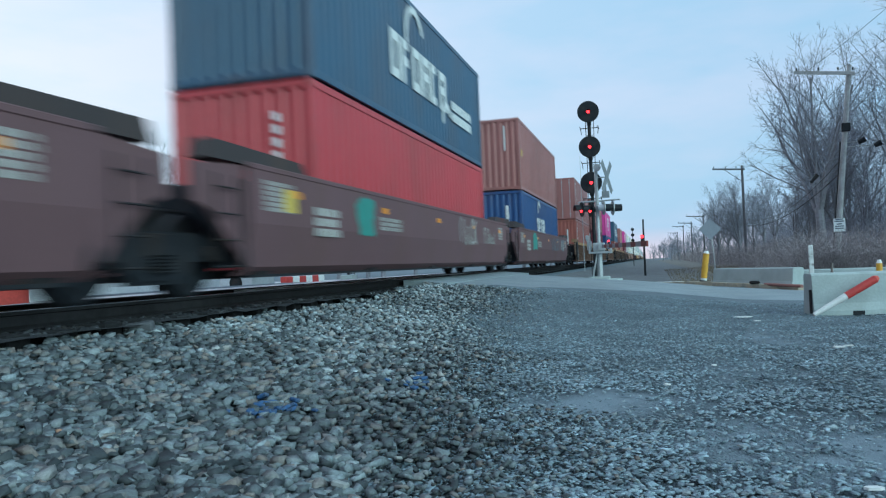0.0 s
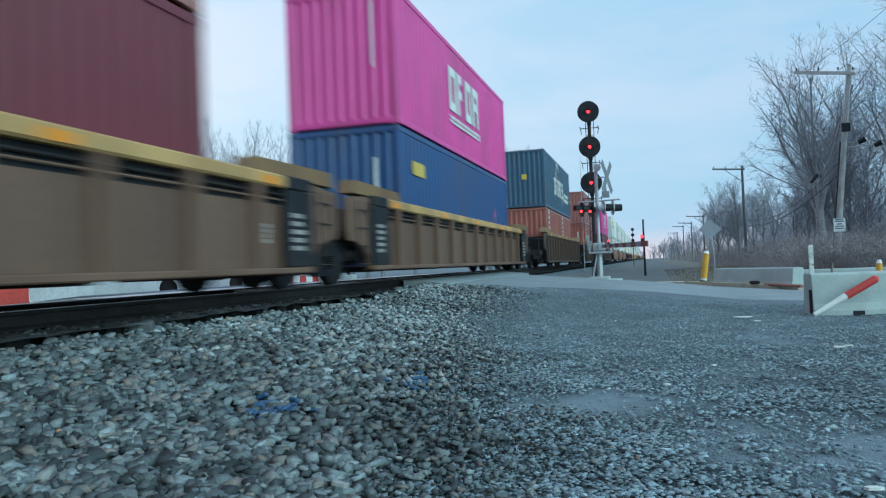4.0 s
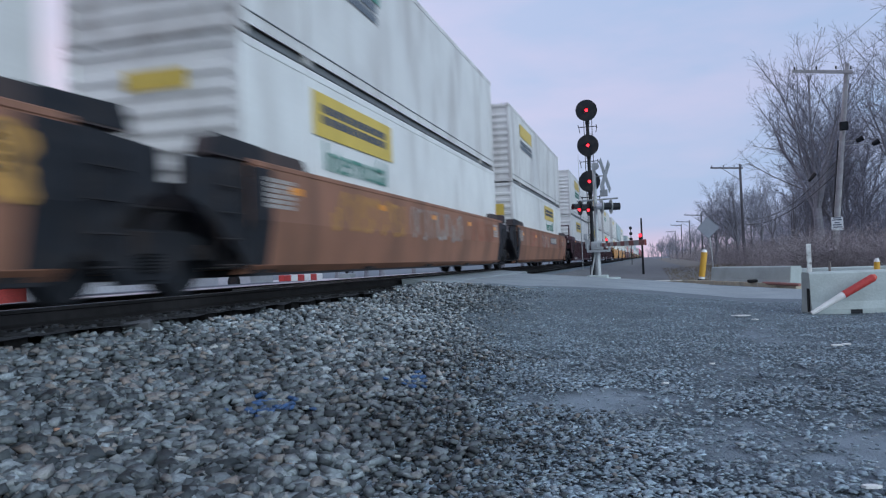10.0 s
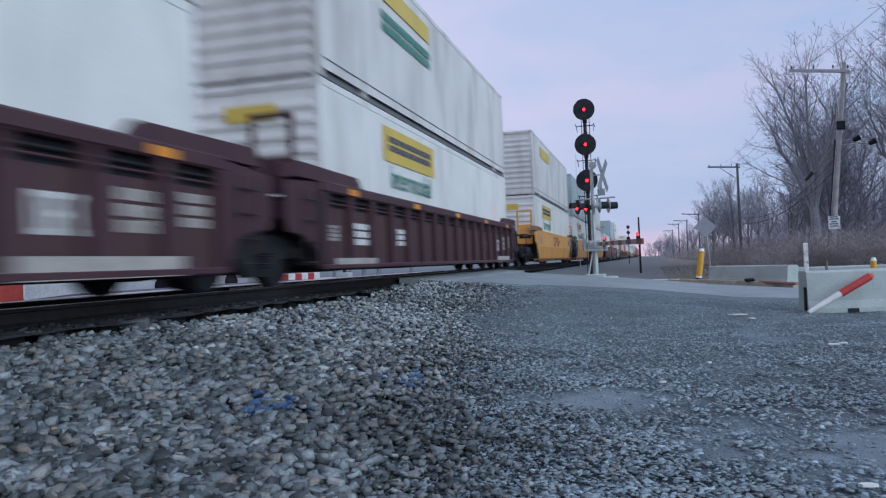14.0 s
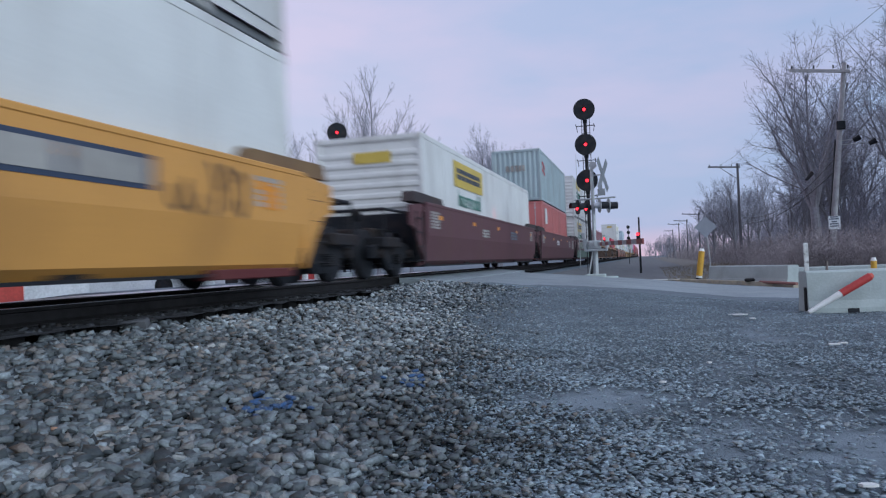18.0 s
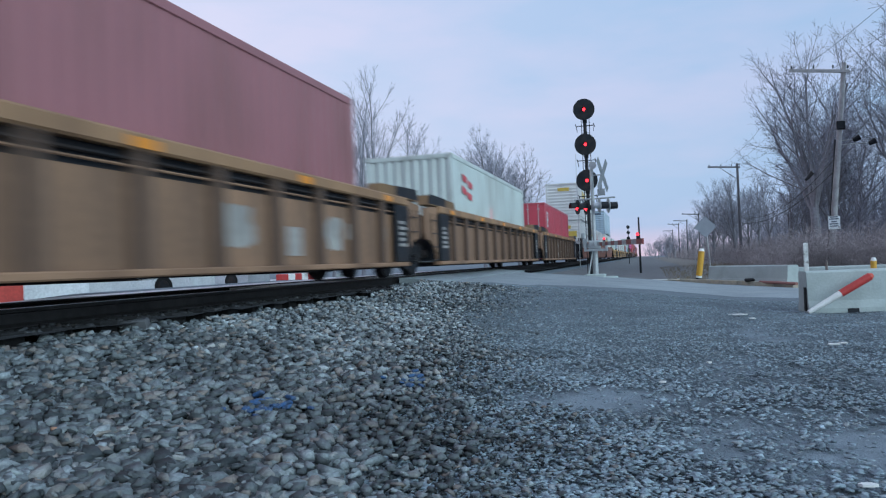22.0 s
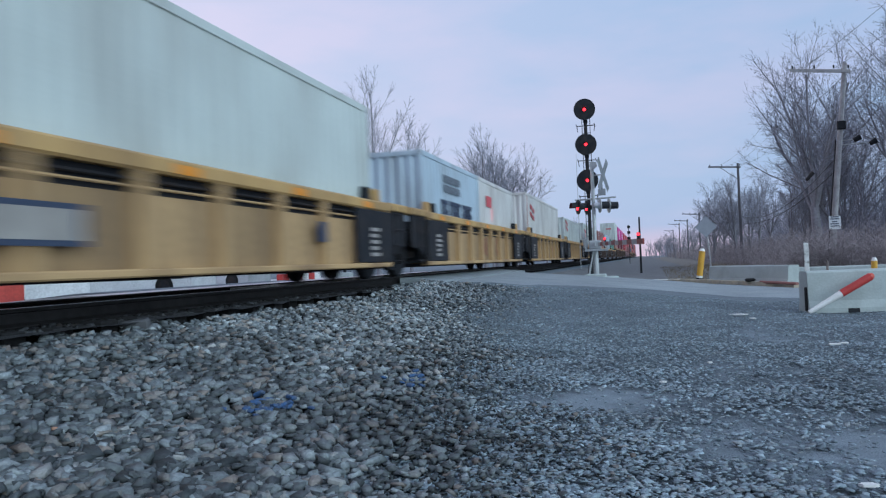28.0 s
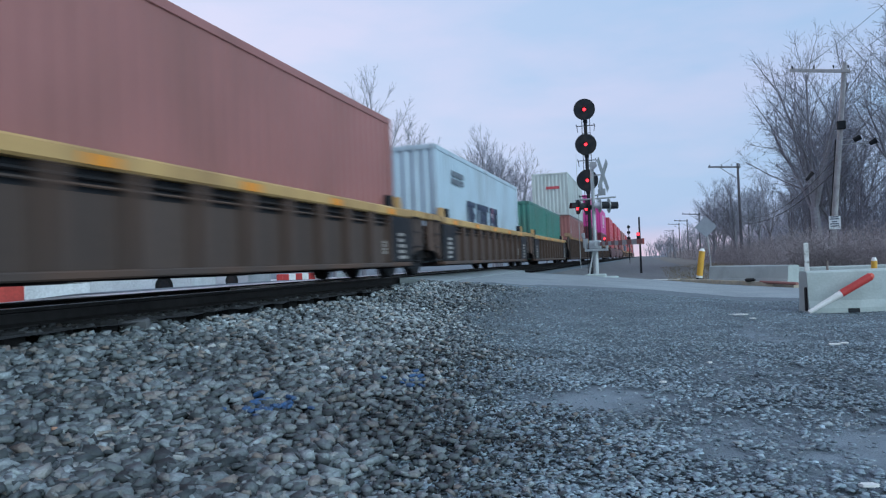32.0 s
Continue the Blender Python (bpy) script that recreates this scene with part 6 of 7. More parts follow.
CAR_MARKS = {
    -2.9: [("bars", 4.2, 1.85, 1.6, 0.7, G_SLATE), ("bars", 6.3, 1.95, 0.9, 0.6, G_SLATE), ("bars", 2.0, 1.85, 1.2, 0.5, G_SLATE), ("tag", 0.0, 1.9, 1.6, 0.6, G_WHITE)],
    16.6: [("blot", -4.6, 1.95, 0.9, 0.75, TEAL), ("bars", -6.2, 1.75, 0.9, 0.45, G_WHITE), ("bars", -3.3, 1.85, 1.2, 0.25, G_WHITE), ("tag", 3.0, 1.95, 2.2, 0.75, G_WHITE), ("tag", 5.6, 1.9, 1.6, 0.5, G_WHITE), ("plate", -7.4, 2.0, 0.35, 0.3, DECAL_Y)],
    36.15: [("blot", -4.4, 1.95, 1.4, 0.8, TEAL), ("bars", -6.2, 1.75, 0.9, 0.45, G_WHITE), ("bars", -3.1, 1.85, 1.0, 0.25, G_WHITE), ("tag", 2.6, 1.95, 3.4, 0.7, G_SLATE), ("blot", 6.0, 1.95, 1.8, 0.7, G_SLATE), ("tag", 6.0, 1.95, 1.8, 0.5, G_WHITE)],
    191.3: [("plate", -3.7, 2.05, 2.6, 0.32, INK), ("blocks", -3.7, 2.05, 2.6, 0.32, G_WHITE), ("blot", 3.4, 1.98, 3.4, 0.72, G_SLATE), ("tag", 3.2, 1.98, 3.0, 0.6, P_RUST), ("blot", 6.0, 1.98, 0.8, 0.74, G_BLACK), ("blot", 7.2, 1.98, 1.2, 0.7, G_GOLD), ("tag", 6.7, 1.98, 1.6, 0.6, G_BLACK)],
    210.6: [("tag", -4.0, 1.95, 3.6, 0.66, G_GOLD), ("tag", 0.4, 1.95, 4.4, 0.7, G_WHITE), ("tag", 5.2, 1.98, 3.2, 0.6, P_RUST)],
    230.2: [("letters", -3.6, 1.98, 3.0, 0.6, P_RUST), ("blot", -0.2, 1.98, 2.6, 0.7, P_RUST), ("tag", -0.2, 1.98, 2.6, 0.6, G_WHITE), ("plate", 2.8, 2.05, 2.4, 0.32, INK), ("blocks", 2.8, 2.05, 2.4, 0.32, G_WHITE), ("tag", 6.2, 1.95, 2.4, 0.6, P_RUST)],
    252.6: [("bars", -6.5, 1.6, 0.8, 0.4, LETTER), ("bars", -4.3, 1.6, 0.7, 0.35, LETTER), ("plate", -7.1, 1.14, 1.8, 0.14, STENCIL), ("plate", 7.0, 1.14, 1.8, 0.14, STENCIL)],
    272.2: [("bars", -6.5, 1.6, 0.8, 0.4, LETTER), ("bars", -4.3, 1.6, 0.7, 0.35, LETTER), ("plate", -7.1, 1.14, 1.8, 0.14, STENCIL), ("bars", 4.3, 1.62, 0.5, 0.42, STENCIL), ("letters", 5.95, 1.6, 0.62, 0.36, LETTER), ("bars", 6.95, 1.66, 0.6, 0.46, STENCIL), ("bars", 7.9, 1.72, 0.5, 0.4, STENCIL), ("plate", 6.4, 1.14, 2.2, 0.2, STENCIL)],
    291.7: [("bars", -6.5, 1.6, 0.8, 0.4, LETTER), ("bars", -4.3, 1.6, 0.7, 0.35, LETTER), ("plate", -7.1, 1.14, 1.8, 0.14, STENCIL), ("bars", 4.3, 1.62, 0.5, 0.42, STENCIL), ("letters", 5.95, 1.6, 0.62, 0.36, LETTER), ("bars", 6.95, 1.66, 0.6, 0.46, STENCIL), ("bars", 7.9, 1.72, 0.5, 0.4, STENCIL), ("plate", 6.4, 1.14, 2.2, 0.2, STENCIL)],
    315.3: [("letters", -1.2, 2.0, 2.4, 0.5, P_RUST), ("bars", 5.6, 2.0, 0.9, 0.34, P_RUSTY), ("plate", 5.6, 1.75, 0.5, 0.12, DECAL_O), ("bars", 0.0, 2.0, 1.0, 0.2, P_RUSTY)],
    334.5: [("letters", -1.2, 2.0, 2.6, 0.5, P_RUST), ("bars", 5.4, 2.02, 0.8, 0.34, P_RUSTY), ("plate", 5.45, 1.75, 0.5, 0.12, DECAL_O), ("bars", 5.4, 1.55, 0.8, 0.14, P_RUSTY)],
    353.6: [("plate", 3.5, 2.05, 2.6, 0.34, INK), ("blocks", 3.5, 2.05, 2.6, 0.34, G_WHITE), ("tag", -0.6, 1.95, 2.6, 0.6, G_SLATE), ("tag", 5.8, 1.98, 1.6, 0.6, G_BLACK), ("bars", -5.6, 1.95, 1.2, 0.3, INK), ("plate", 7.2, 1.98, 0.34, 0.3, DECAL_O)],
    376.4: [("bars", -2.0, 1.9, 1.0, 0.25, G_WHITE), ("bars", 3.0, 1.95, 1.4, 0.3, G_SLATE)],
    395.6: [("bars", -1.5, 1.95, 1.2, 0.25, LETTER), ("bars", 7.0, 1.95, 0.9, 0.6, G_WHITE), ("bars", 5.0, 1.95, 0.8, 0.4, G_WHITE)],
    414.9: [("lower", -0.5, 1.4, 15.6, 0.5, G_GREEN), ("blot", 0.2, 2.02, 14.6, 0.68, G_WHITE), ("tag", -4.0, 2.0, 5.0, 0.5, G_GREEN), ("tag", 3.4, 2.0, 7.0, 0.5, G_SLATE), ("tag", 2.6, 1.95, 4.0, 0.5, G_GREEN), ("bars", -1.6, 1.95, 1.4, 0.25, LETTER), ("blot", 7.7, 1.98, 0.9, 0.74, C_CORAL)],
    438.0: [("blot", -5.1, 1.5, 0.9, 0.7, G_WHITE), ("blot", -2.2, 1.6, 0.8, 0.6, G_WHITE), ("blot", 1.9, 1.6, 0.8, 0.6, G_WHITE), ("blot", 4.8, 1.6, 0.7, 0.6, G_WHITE), ("blocks", -3.5, 1.6, 0.5, 0.5, G_SLATE), ("blocks", 3.4, 1.45, 0.6, 0.5, STENCIL), ("blocks", 5.6, 1.65, 0.7, 0.36, STENCIL)],
    476.5: [("tag", 0.3, 1.6, 0.8, 0.8, G_WHITE), ("tag", 2.3, 1.6, 0.9, 0.8, G_WHITE), ("tag", 4.3, 1.6, 0.8, 0.8, G_WHITE), ("tag", -1.8, 1.6, 0.8, 0.8, G_WHITE)],
    499.7: [("plate", -2.9, 2.05, 2.6, 0.34, INK), ("blocks", -2.9, 2.05, 2.6, 0.34, G_WHITE), ("blot", 6.8, 1.98, 2.2, 0.72, G_GREEN), ("tag", 6.8, 1.98, 2.0, 0.6, G_WHITE), ("tag", 3.8, 1.98, 2.4, 0.5, G_WHITE)],
    518.9: [("tag", -3.6, 1.98, 3.0, 0.7, G_BLACK), ("tag", 0.6, 1.95, 3.6, 0.7, G_WHITE), ("tag", 5.4, 1.98, 3.4, 0.6, G_SLATE)],
    538.1: [("tag", -3.0, 1.95, 4.0, 0.7, G_SLATE), ("tag", 3.0, 1.95, 3.4, 0.6, G_WHITE)],
    559.3: [("plate", -2.8, 1.5, 2.6, 0.36, INK), ("blocks", -2.8, 1.5, 2.6, 0.36, G_WHITE), ("plate", 3.4, 1.6, 0.3, 0.3, INK)],
    574.9: [("plate", -5.4, 1.55, 0.6, 0.26, LETTER), ("tag", 0.0, 1.55, 0.8, 0.6, P_RUST), ("tag", 2.2, 1.55, 0.8, 0.6, P_RUST)],
    590.6: [("plate", -5.4, 1.55, 0.3, 0.3, LETTER), ("blot", 1.6, 1.5, 0.7, 0.5, P_RUST)],
    606.1: [("plate", -5.4, 1.55, 0.5, 0.26, LETTER), ("blot", -2.0, 1.75, 0.5, 0.4, P_RUST), ("blot", 1.2, 1.5, 0.7, 0.6, P_RUST)],
    621.7: [("plate", -2.65, 1.5, 2.6, 0.36, INK), ("blocks", -2.65, 1.5, 2.6, 0.36, G_WHITE), ("plate", 3.4, 1.55, 0.3, 0.4, INK)],
}
rng = random.Random(12)
for kind, pitch, long, middles in SETS:
    style, body, chord, label = CARS[kind]
    for i, u in enumerate(middles):
        well_car(u, style, body, chord, pitch, long, i == 0, i == len(middles) - 1, rng, label, CAR_MARKS.get(u, ()), BLACK if kind in ("orange", "yellow", "sand", "rust") else body,
                 {"sand": 1.7,  "darktop": 1.2, "yellow": 1.7}.get(kind, 0.8 if kind in ("tan", "rusty") else 0.5 if kind == "orange" else 0.0), kind not in ("sand", "darktop"), kind in ("purple", "yellow"),
                 {"umber": 2.43, "sand": 2.23, "darktop": 2.18, "dark": 2.51, "rusty": 2.42, "purple": 2.38, "tan": 2.34, "maroon": 2.39, "yellow": 2.405}.get(kind, 2.42), kind in ("sand", "yellow", "orange") and i == len(middles) - 1, kind in ("orange", "sand", "yellow") and i == 0)

TXT_COL = ("column", -5.2, 2.0, 0.28, 1.5, LETTER)
TXT_BOX = ("column", -5.2, 1.9, 0.42, 1.5, LETTER)
WAVE = [("letters", -0.1, 1.4, 4.4, 0.95, LETTER), ("arc", -0.6, 2.1, 1.4, 0.16, LETTER), ("bars", 3.6, 1.05, 2.2, 0.6, LETTER), ("arc", 2.0, 0.75, 0.9, 0.16, LETTER), ("end", 0.2, 1.55, 0.26, 0.26, DECAL_Y)]
PINKLOGO = [("letters", 0.0, 1.68, 3.6, 1.15, LETTER), ("bars", 0.0, 0.85, 3.6, 0.22, LETTER), ("end", 0.72, 1.9, 0.05, 1.4, LETTER)]
CREST = ("crest", -4.4, 2.1, 1.3, 0.62, MARK_RED)
TEXEND = ("endbars", -0.45, 2.1, 0.75, 0.36, LETTER)
YELLOW_END = ("end", 0.1, 2.45, 0.9, 0.26, DECAL_Y)


def jb(y=-1.0):
    return [("plate", y, 2.33, 3.6, 0.68, DECAL_Y), ("bars", y, 2.33, 3.0, 0.34, INK), ("word", y, 1.68, 3.2, 0.5, DECAL_G), YELLOW_END]


def lift(load):
    """Underside of the container on top of one of that height."""
    return FLOOR + load + GAP


# middle, underside, length, height, style, colour, label, marks, doors towards the train's head
LOADS = [
    (16.6, FLOOR, L40, HC, "steel", C_RED, "bright red steel container in the well", [("end", 0.62, 1.35 + 0.2 * k, 0.12, 0.13, LETTER) for k in range(6)] + [("end", -0.15, 1.8, 0.22, 0.2, DECAL_Y)], 0),
    (16.6, lift(HC), L40, HC, "steel", C_NAVY, "navy blue steel container with white logo shapes", WAVE, 0),
    (36.15, FLOOR, L40, HC, "steel", C_BLUE, "deep blue steel container with white logo shapes", [("letters", -0.7, 1.58, 2.6, 0.8, LETTER), ("arc", -1.2, 2.35, 0.9, 0.16, LETTER), ("end", 0.62, 1.7, 0.12, 1.2, LETTER), ("end", -0.4, 1.7, 0.26, 0.22, DECAL_Y)], 0),
    (36.15, lift(HC), L40, HC, "steel", C_BROWN, "brown steel container with yellow marks", [("end", -0.5, 1.1, 0.28, 0.26, DECAL_Y), ("end", 0.62, 2.1, 0.06, 1.0, LETTER), ("plate", -5.6, 1.5, 0.2, 0.26, DECAL_Y)], 0),
    (59.5, FLOOR, L40, HC, "steel", C_ORANGE, "orange-red steel container with white side lettering", [TXT_COL, ("end", 0.62, 1.6, 0.1, 1.2, LETTER)], 0),
    (59.5, lift(HC), L40, HC, "steel", C_BROWN, "brown steel container showing its doors", [("column", -5.2, 2.0, 0.22, 1.4, LETTER), ("plate", 5.6, 1.3, 0.2, 0.2, DECAL_Y)], 1),
    (78.8, FLOOR, L40, HC, "steel", C_TEX, "maroon steel container with white end lettering", [TXT_COL, TEXEND, ("end", 0.75, 1.9, 0.08, 1.3, LETTER)], 0),
    (78.8, lift(HC), L40, HC, "steel", C_BROWN, "faded brown steel container with a yellow mark", [TXT_COL, ("end", 0.3, 1.15, 0.26, 0.3, DECAL_Y)], 0),
    (98.0, FLOOR, L40, HC, "steel", C_BLUE, "blue steel container below a pink one", [("plate", -4.8, 2.1, 0.9, 0.3, DECAL_Y), ("end", 0.7, 1.6, 0.07, 1.3, LETTER)], 0),
    (98.0, lift(HC), L40, HC, "steel", C_PINK, "bright pink steel container with white logo shapes", PINKLOGO, 0),
    (117.8, FLOOR, L20, STD + 0.1, "steel", C_ORANGE, "orange short steel container", [("column", -2.0, 1.9, 0.42, 1.5, LETTER)], 0),
    (123.95, FLOOR, L20, STD + 0.1, "steel", C_ORANGE, "rust orange short steel container", [("column", -1.9, 1.9, 0.42, 1.5, LETTER)], 0),
    (120.9, lift(STD + 0.1), L40, HC, "steel", C_NAVY, "navy blue steel container with white logo shapes", WAVE, 0),
    (144.5, FLOOR, L40, HC, "steel", C_ORANGE, "orange-red steel container with white side lettering", [TXT_BOX, ("end", 0.65, 1.7, 0.1, 1.2, LETTER)], 0),
    (144.5, lift(HC), L40, STD, "steel", C_BROWN, "brown-red steel container on top of another", [("plate", 5.6, 0.5, 0.25, 0.12, DECAL_Y), ("end", 0.1, 1.7, 0.2, 0.18, DECAL_Y)], 0),
    (167.7, FLOOR, L40, HC, "steel", C_TEX, "maroon steel container with white end lettering", [TXT_COL, TEXEND, ("end", 0.75, 1.9, 0.08, 1.3, LETTER), ("plate", 4.9, 1.0, 0.5, 0.25, DECAL_Y)], 0),
    (167.7, lift(HC), L40, HC, "steel", C_PINK, "bright pink steel container with white logo shapes", PINKLOGO, 0),
    (191.3, FLOOR, L53, HT, "trailer", C_LIME, "dirty white long container with a faded yellow panel", jb(2.7), 0),
    (191.3, lift(HT), L53, HT, "trailer", C_WHITE, "white long container with a yellow panel", [("plate", -3.8, 2.2, 3.4, 0.55, DECAL_Y), ("bars", -3.8, 1.6, 3.0, 0.4, G_SLATE), YELLOW_END], 0),
    (210.6, FLOOR, L53, HT, "trailer", C_WHITE, "clean white long container with a yellow panel", jb(-4.2), 0),
    (210.6, lift(HT), L53, HT, "trailer", C_LIME, "off-white long container on top", [("plate", -4.4, 2.2, 3.2, 0.5, DECAL_G), ("bars", -4.4, 1.7, 3.0, 0.4, G_SLATE)], 0),
    (230.2, FLOOR, L53, HT, "trailer", C_WHITE, "clean white long container with a yellow panel", jb(2.7) + [("end", 0.0, 1.95, 1.9, 0.42, DECAL_Y)], 0),
    (230.2, lift(HT), L53, HT, "trailer", C_LIME, "off-white long container on top", [("plate", -4.2, 2.3, 3.2, 0.5, DECAL_Y), ("bars", -4.2, 1.7, 3.0, 0.4, G_SLATE), YELLOW_END], 0),
    (252.6, FLOOR, L53, HT, "trailer", C_WHITE, "white long container with a yellow panel", [("plate", -2.5, 2.3, 3.6, 0.68, DECAL_Y), ("bars", -2.5, 2.3, 3.0, 0.34, INK), YELLOW_END], 0),
    (252.6, lift(HT), L53, HT, "trailer", C_WHITE, "white long container with a faded yellow panel", [("plate", -2.6, 2.3, 3.6, 0.6, DECAL_Y), ("bars", -2.6, 1.6, 3.2, 0.45, DECAL_G)], 0),
    (272.2, FLOOR, L53, HT, "trailer", C_WHITE, "white long container with a yellow panel", jb(-3.2), 0),
    (272.2, lift(HT), L53, HT, "trailer", C_LIME, "off-white long container on top", [("plate", -2.9, 2.3, 3.5, 0.55, DECAL_Y), ("plate", -6.9, 0.5, 0.3, 0.3, INK)], 0),
    (291.7, FLOOR, L53, HT, "trailer", C_WHITE, "white long container with a yellow panel", jb(-3.4), 0),
    (291.7, lift(HT), L53, HT, "trailer", C_LIME, "off-white long container on top", [("plate", -3.3, 2.4, 3.4, 0.4, DECAL_Y), ("bars", -3.3, 1.75, 3.4, 0.45, DECAL_G)], 0),
    (315.3, FLOOR, L53, HT, "trailer", C_WHITE, "white long container with a yellow panel", jb(-3.7), 0),
    (315.3, lift(HT), L53, HT, "trailer", C_LIME, "off-white long container on top", [("plate", -3.6, 2.3, 3.5, 0.5, DECAL_Y)], 0),
    (334.5, FLOOR, L53, HT, "trailer", C_WHITE, "white long container with a yellow panel", jb(-3.0), 0),
    (334.5, lift(HT), L53, HT, "trailer", C_GREY, "pale grey long container on top", [], 0),
    (353.6, FLOOR, L53, HT, "trailer", C_WHITE, "white long container with a yellow panel", jb(-4.0), 0),
    (353.6, lift(HT), L53, HT, "trailer", C_LIME, "grey-white long container on top", [("plate", -3.9, 2.4, 3.4, 0.45, DECAL_Y), ("bars", -3.9, 1.7, 3.2, 0.45, G_SLATE)], 0),
    (376.4, FLOOR, L53, HT, "trailer", C_WHITE, "single white long container with a yellow panel", jb(-3.4), 0),
    (395.6, FLOOR, L40, HC, "steel", C_CORAL, "faded coral red container", [("plate", -4.6, 2.2, 0.8, 0.8, LETTER), ("end", -0.5, 1.7, 0.5, 0.3, LETTER)], 1),
    (395.6, lift(HC), L40, STD, "steel", C_GREY, "grey-green steel container with red marks", [("crest", -4.8, 1.7, 1.1, 0.6, MARK_RED), ("endbars", 0.0, 1.65, 1.0, 0.3, G_WHITE)], 0),
    (414.9, FLOOR, L53, HT, "trailer", C_LIME, "off-white long container with a yellow panel", jb(-4.0), 0),
    (414.9, lift(HT), L53, HT, "trailer", C_WHITE, "white long container with a yellow panel", [("plate", -4.0, 2.5, 3.4, 0.5, DECAL_Y), ("bars", -4.0, 1.75, 3.2, 0.5, DECAL_G), YELLOW_END], 0),
    (438.0, FLOOR, L40, HC, "steel", C_MAUVE, "single maroon steel container", [("column", -5.4, 2.0, 0.2, 1.0, LETTER), ("endbars", 0.2, 1.9, 1.2, 0.3, LETTER), ("end", -0.6, 1.7, 0.2, 0.3, LETTER)], 1),
    (457.2, FLOOR, L40, HC, "steel", C_SAGE, "single pale green-grey container with red marks", [CREST, ("endbars", -0.6, 1.9, 0.9, 0.24, MARK_RED)], 0),
    (476.5, FLOOR, L40, HC, "steel", C_CRIMSON, "single crimson container with a white mark", [("letters", -5.1, 2.05, 0.8, 0.8, LETTER), ("endbars", -0.5, 1.6, 0.9, 0.22, LETTER)], 1),
    (499.7, FLOOR, L53, HT, "trailer", C_WHITE, "white long container with a yellow panel", jb(3.4) + [("end", 0.0, 1.9, 2.0, 0.45, DECAL_Y)], 0),
    (499.7, lift(HT), L53, HT, "trailer", C_WHITE, "white long container with a yellow panel", [("plate", -3.5, 2.2, 3.4, 0.55, DECAL_Y), ("bars", -3.5, 1.5, 3.2, 0.5, G_SLATE), YELLOW_END], 0),
    (518.9, FLOOR, L40, HC, "steel", C_LIME, "single off-white container with red marks", [("crest", -4.4, 2.1, 1.2, 0.6, MARK_RED), ("endbars", -0.4, 1.7, 0.9, 0.24, MARK_RED), ("plate", -5.9, 1.5, 0.16, 2.5, C_ORANGE)], 0),
    (538.1, FLOOR, L53, HT, "trailer", C_WHITE, "white long container with a yellow panel", jb(-3.6), 0),
    (538.1, lift(HT), L53, HT, "trailer", C_PALE, "pale blue-white long container with dark end lettering", [("endbars", 0.1, 2.55, 1.7, 0.2, INK)], 0),
    (559.3, FLOOR, L40, HC, "steel", C_SAGE, "single pale green-grey container with red marks", [CREST, ("endbars", -0.3, 1.9, 0.9, 0.24, MARK_RED)], 0),
    (571.85, FLOOR, L20, STD, "steel", C_PALE, "pale blue short container with dark lettering", [("letters", 0.3, 1.25, 3.6, 0.62, INK), ("bars", -0.3, 1.95, 1.8, 0.5, G_SLATE)], 0),
    (577.95, FLOOR, L20, STD, "steel", C_LIME, "off-white short container with a red mark", [("plate", -1.6, 1.9, 0.9, 0.35, MARK_RED)], 0),
    (590.6, FLOOR, L40, HC, "steel", C_LIME, "single off-white container with red marks", [CREST, ("endbars", 0.0, 1.75, 0.9, 0.24, MARK_RED), ("plate", -5.9, 1.5, 0.16, 2.5, C_ORANGE)], 0),
    (606.1, FLOOR, L40, STD, "steel", C_SAGE, "single pale green-grey container with red marks", [CREST, ("endbars", -0.3, 1.7, 0.9, 0.24, MARK_RED)], 0),
    (621.7, FLOOR, L40, HC, "steel", C_SAGE, "single pale green-grey container with red marks", [CREST, ("endbars", -0.2, 1.75, 0.9, 0.24, MARK_RED)], 0),
    (641.7, FLOOR, L40, HC, "steel", C_BROWN, "single red-brown container with white side lettering", [TXT_COL, ("end", 0.6, 1.9, 0.2, 1.3, G_WHITE), ("end", -0.1, 0.35, 0.4, 0.3, BLACK)], 0),
    (657.2, FLOOR, L40, HC, "steel", C_PALE, "single pale container with dark lettering", [("letters", -0.6, 1.3, 4.6, 0.85, INK), ("bars", -3.9, 2.2, 1.4, 0.4, G_SLATE)], 0),
    (669.6, FLOOR, L20, STD, "steel", C_GREEN, "green short steel container", [], 0),
    (675.8, FLOOR, L20, STD, "steel", C_GREEN, "green short steel container", [], 0),
    (691.0, FLOOR, L40, HC, "steel", C_BROWN, "brown steel container below a pale one", [("column", -5.2, 1.7, 0.2, 1.2, LETTER)], 0),
    (691.0, lift(HC), L40, HC, "steel", C_SAGE, "pale grey steel container with a red mark", [("end", 0.2, 1.9, 0.9, 0.18, MARK_RED)], 0),
]
far = [(710.3, C_TEX, C_PINK), (729.6, C_TEX, C_PINK), (752.5, C_RED, C_CRIMSON), (771.8, C_BROWN, C_RED), (791.1, C_TEX, C_CRIMSON), (814, C_BROWN, C_BROWN), (833.3, C_NAVY, C_BROWN),
       (852.6, C_BROWN, C_RED), (875.5, C_RED, C_TEX), (894.8, C_BROWN, C_NAVY), (914.1, C_TEX, C_BROWN), (937, C_BROWN, C_RED), (956.3, C_RED, C_BROWN), (975.6, C_NAVY, C_TEX)]
for u, low, up in far:
    LOADS.append((u, FLOOR, L40, HC, "steel", low, "steel container far back in the train", [], 0))
    LOADS.append((u, lift(HC) - GAP + 0.003, L40, HC, "steel", up, "steel container stacked far back in the train", PINKLOGO if up is C_PINK else [], 0))
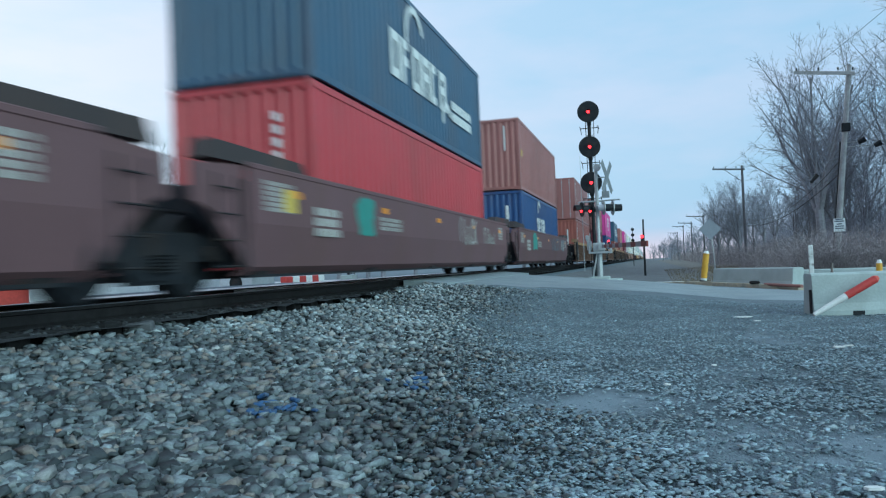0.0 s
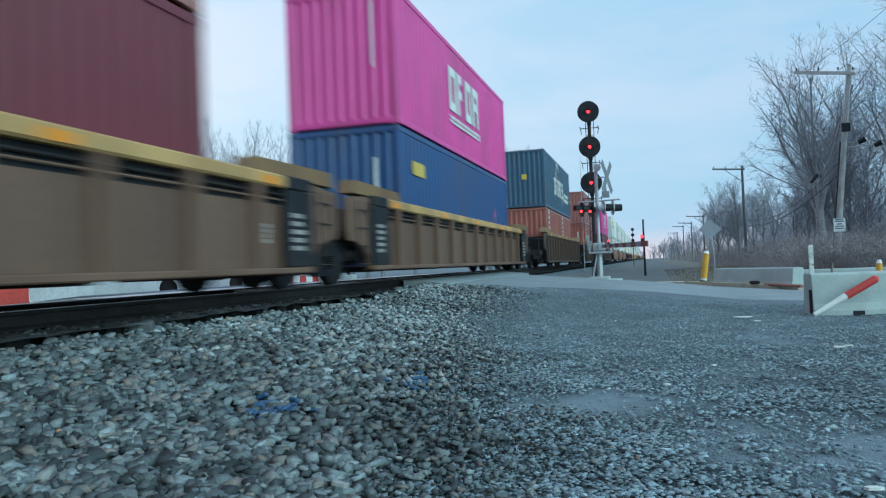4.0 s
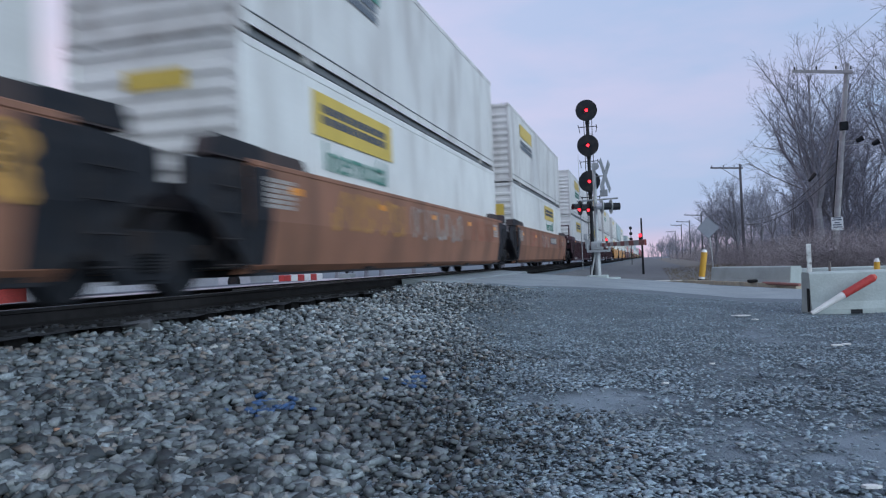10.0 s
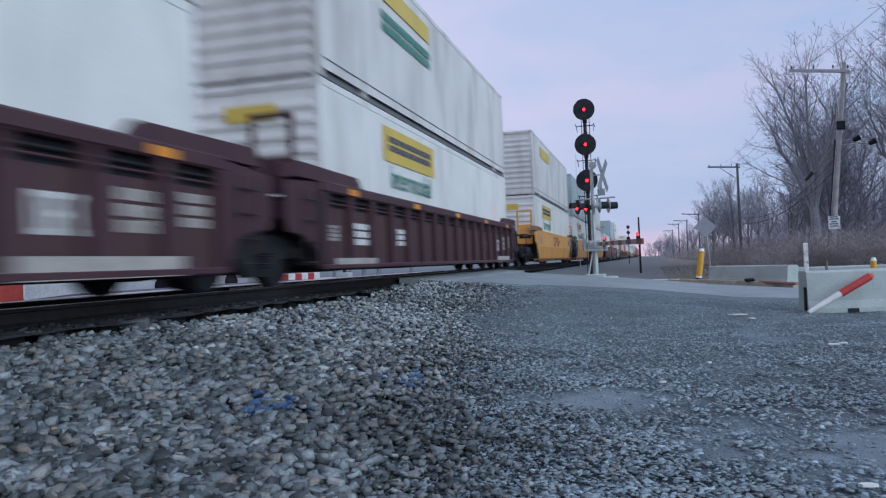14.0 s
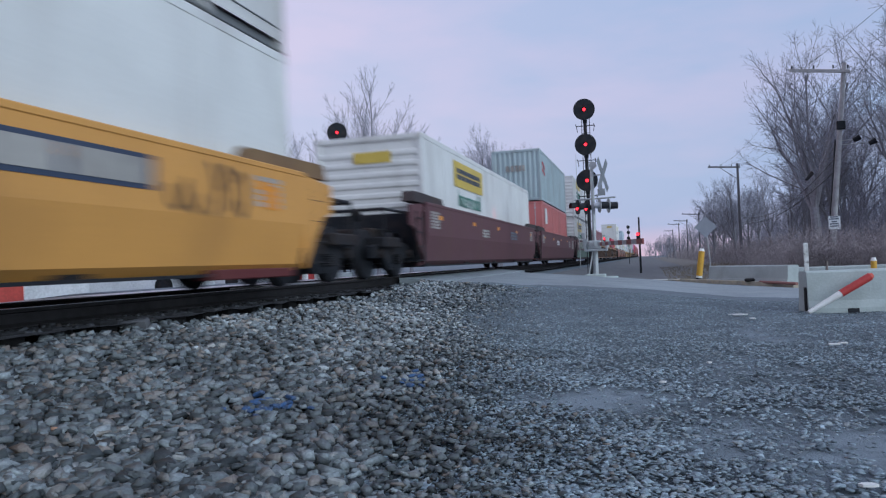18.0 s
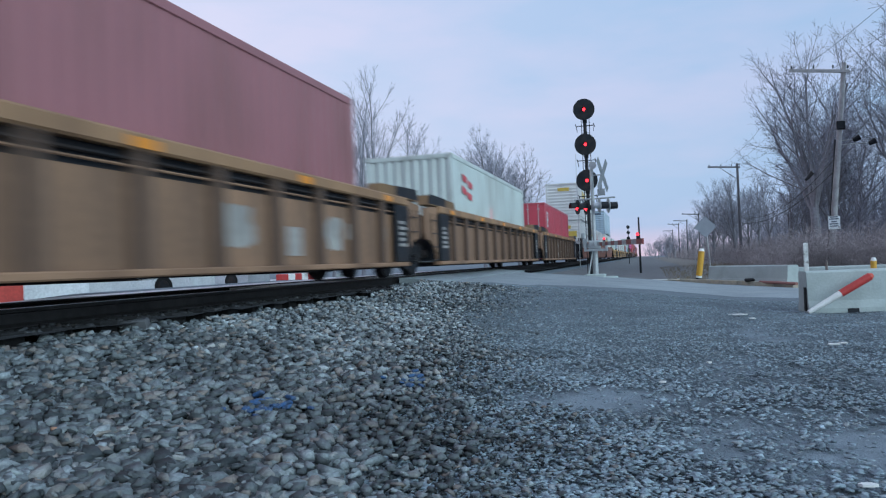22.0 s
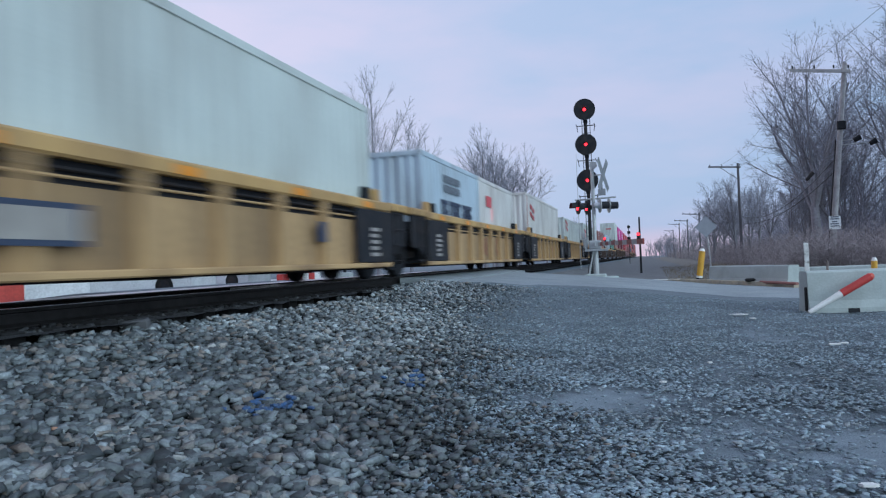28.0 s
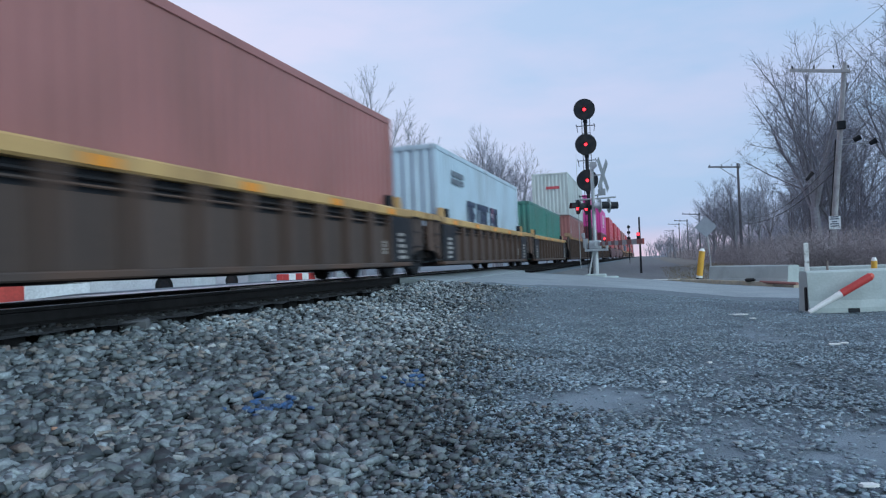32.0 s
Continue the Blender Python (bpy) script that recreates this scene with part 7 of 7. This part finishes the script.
for u, z, long, tall, style, colour, label, marks, doors in LOADS:
    container(u, z, long, tall, style, colour, label, marks, bool(doors))
# ---- what moves ----


def motions():
    times = [0, 2, 4, 6, 8, 10, 12, 14, 16, 18, 20, 22, 24, 26, 28, 30, 32]
    for ob, u, z in MOVERS:
        walk(ob, [(t, pose(TRACK, u - travelled(t), z)) for t in times])
    first = WHEELS[0]
    y, z = first.location.y, first.location.z
    for w, ys in ((WHEELS[0], None), (WHEELS[1], None)):
        y = w.location.y
        walk(w, [(k / FPS, pose(0, y, z, math.degrees(travelled(k / FPS) / WHEEL_R))) for k in range(32 * FPS + 1)])
    # the other wheels turn as these two do
    for w in WHEELS[2:]:
        lead = WHEELS[0] if abs(w.location.y - WHEELS[0].location.y) < 0.01 else WHEELS[1]
        w.rotation_mode = "QUATERNION"
        w.animation_data_create()
        w.animation_data.action = lead.animation_data.action
        w.animation_data.action_slot = lead.animation_data.action_slot


motions()
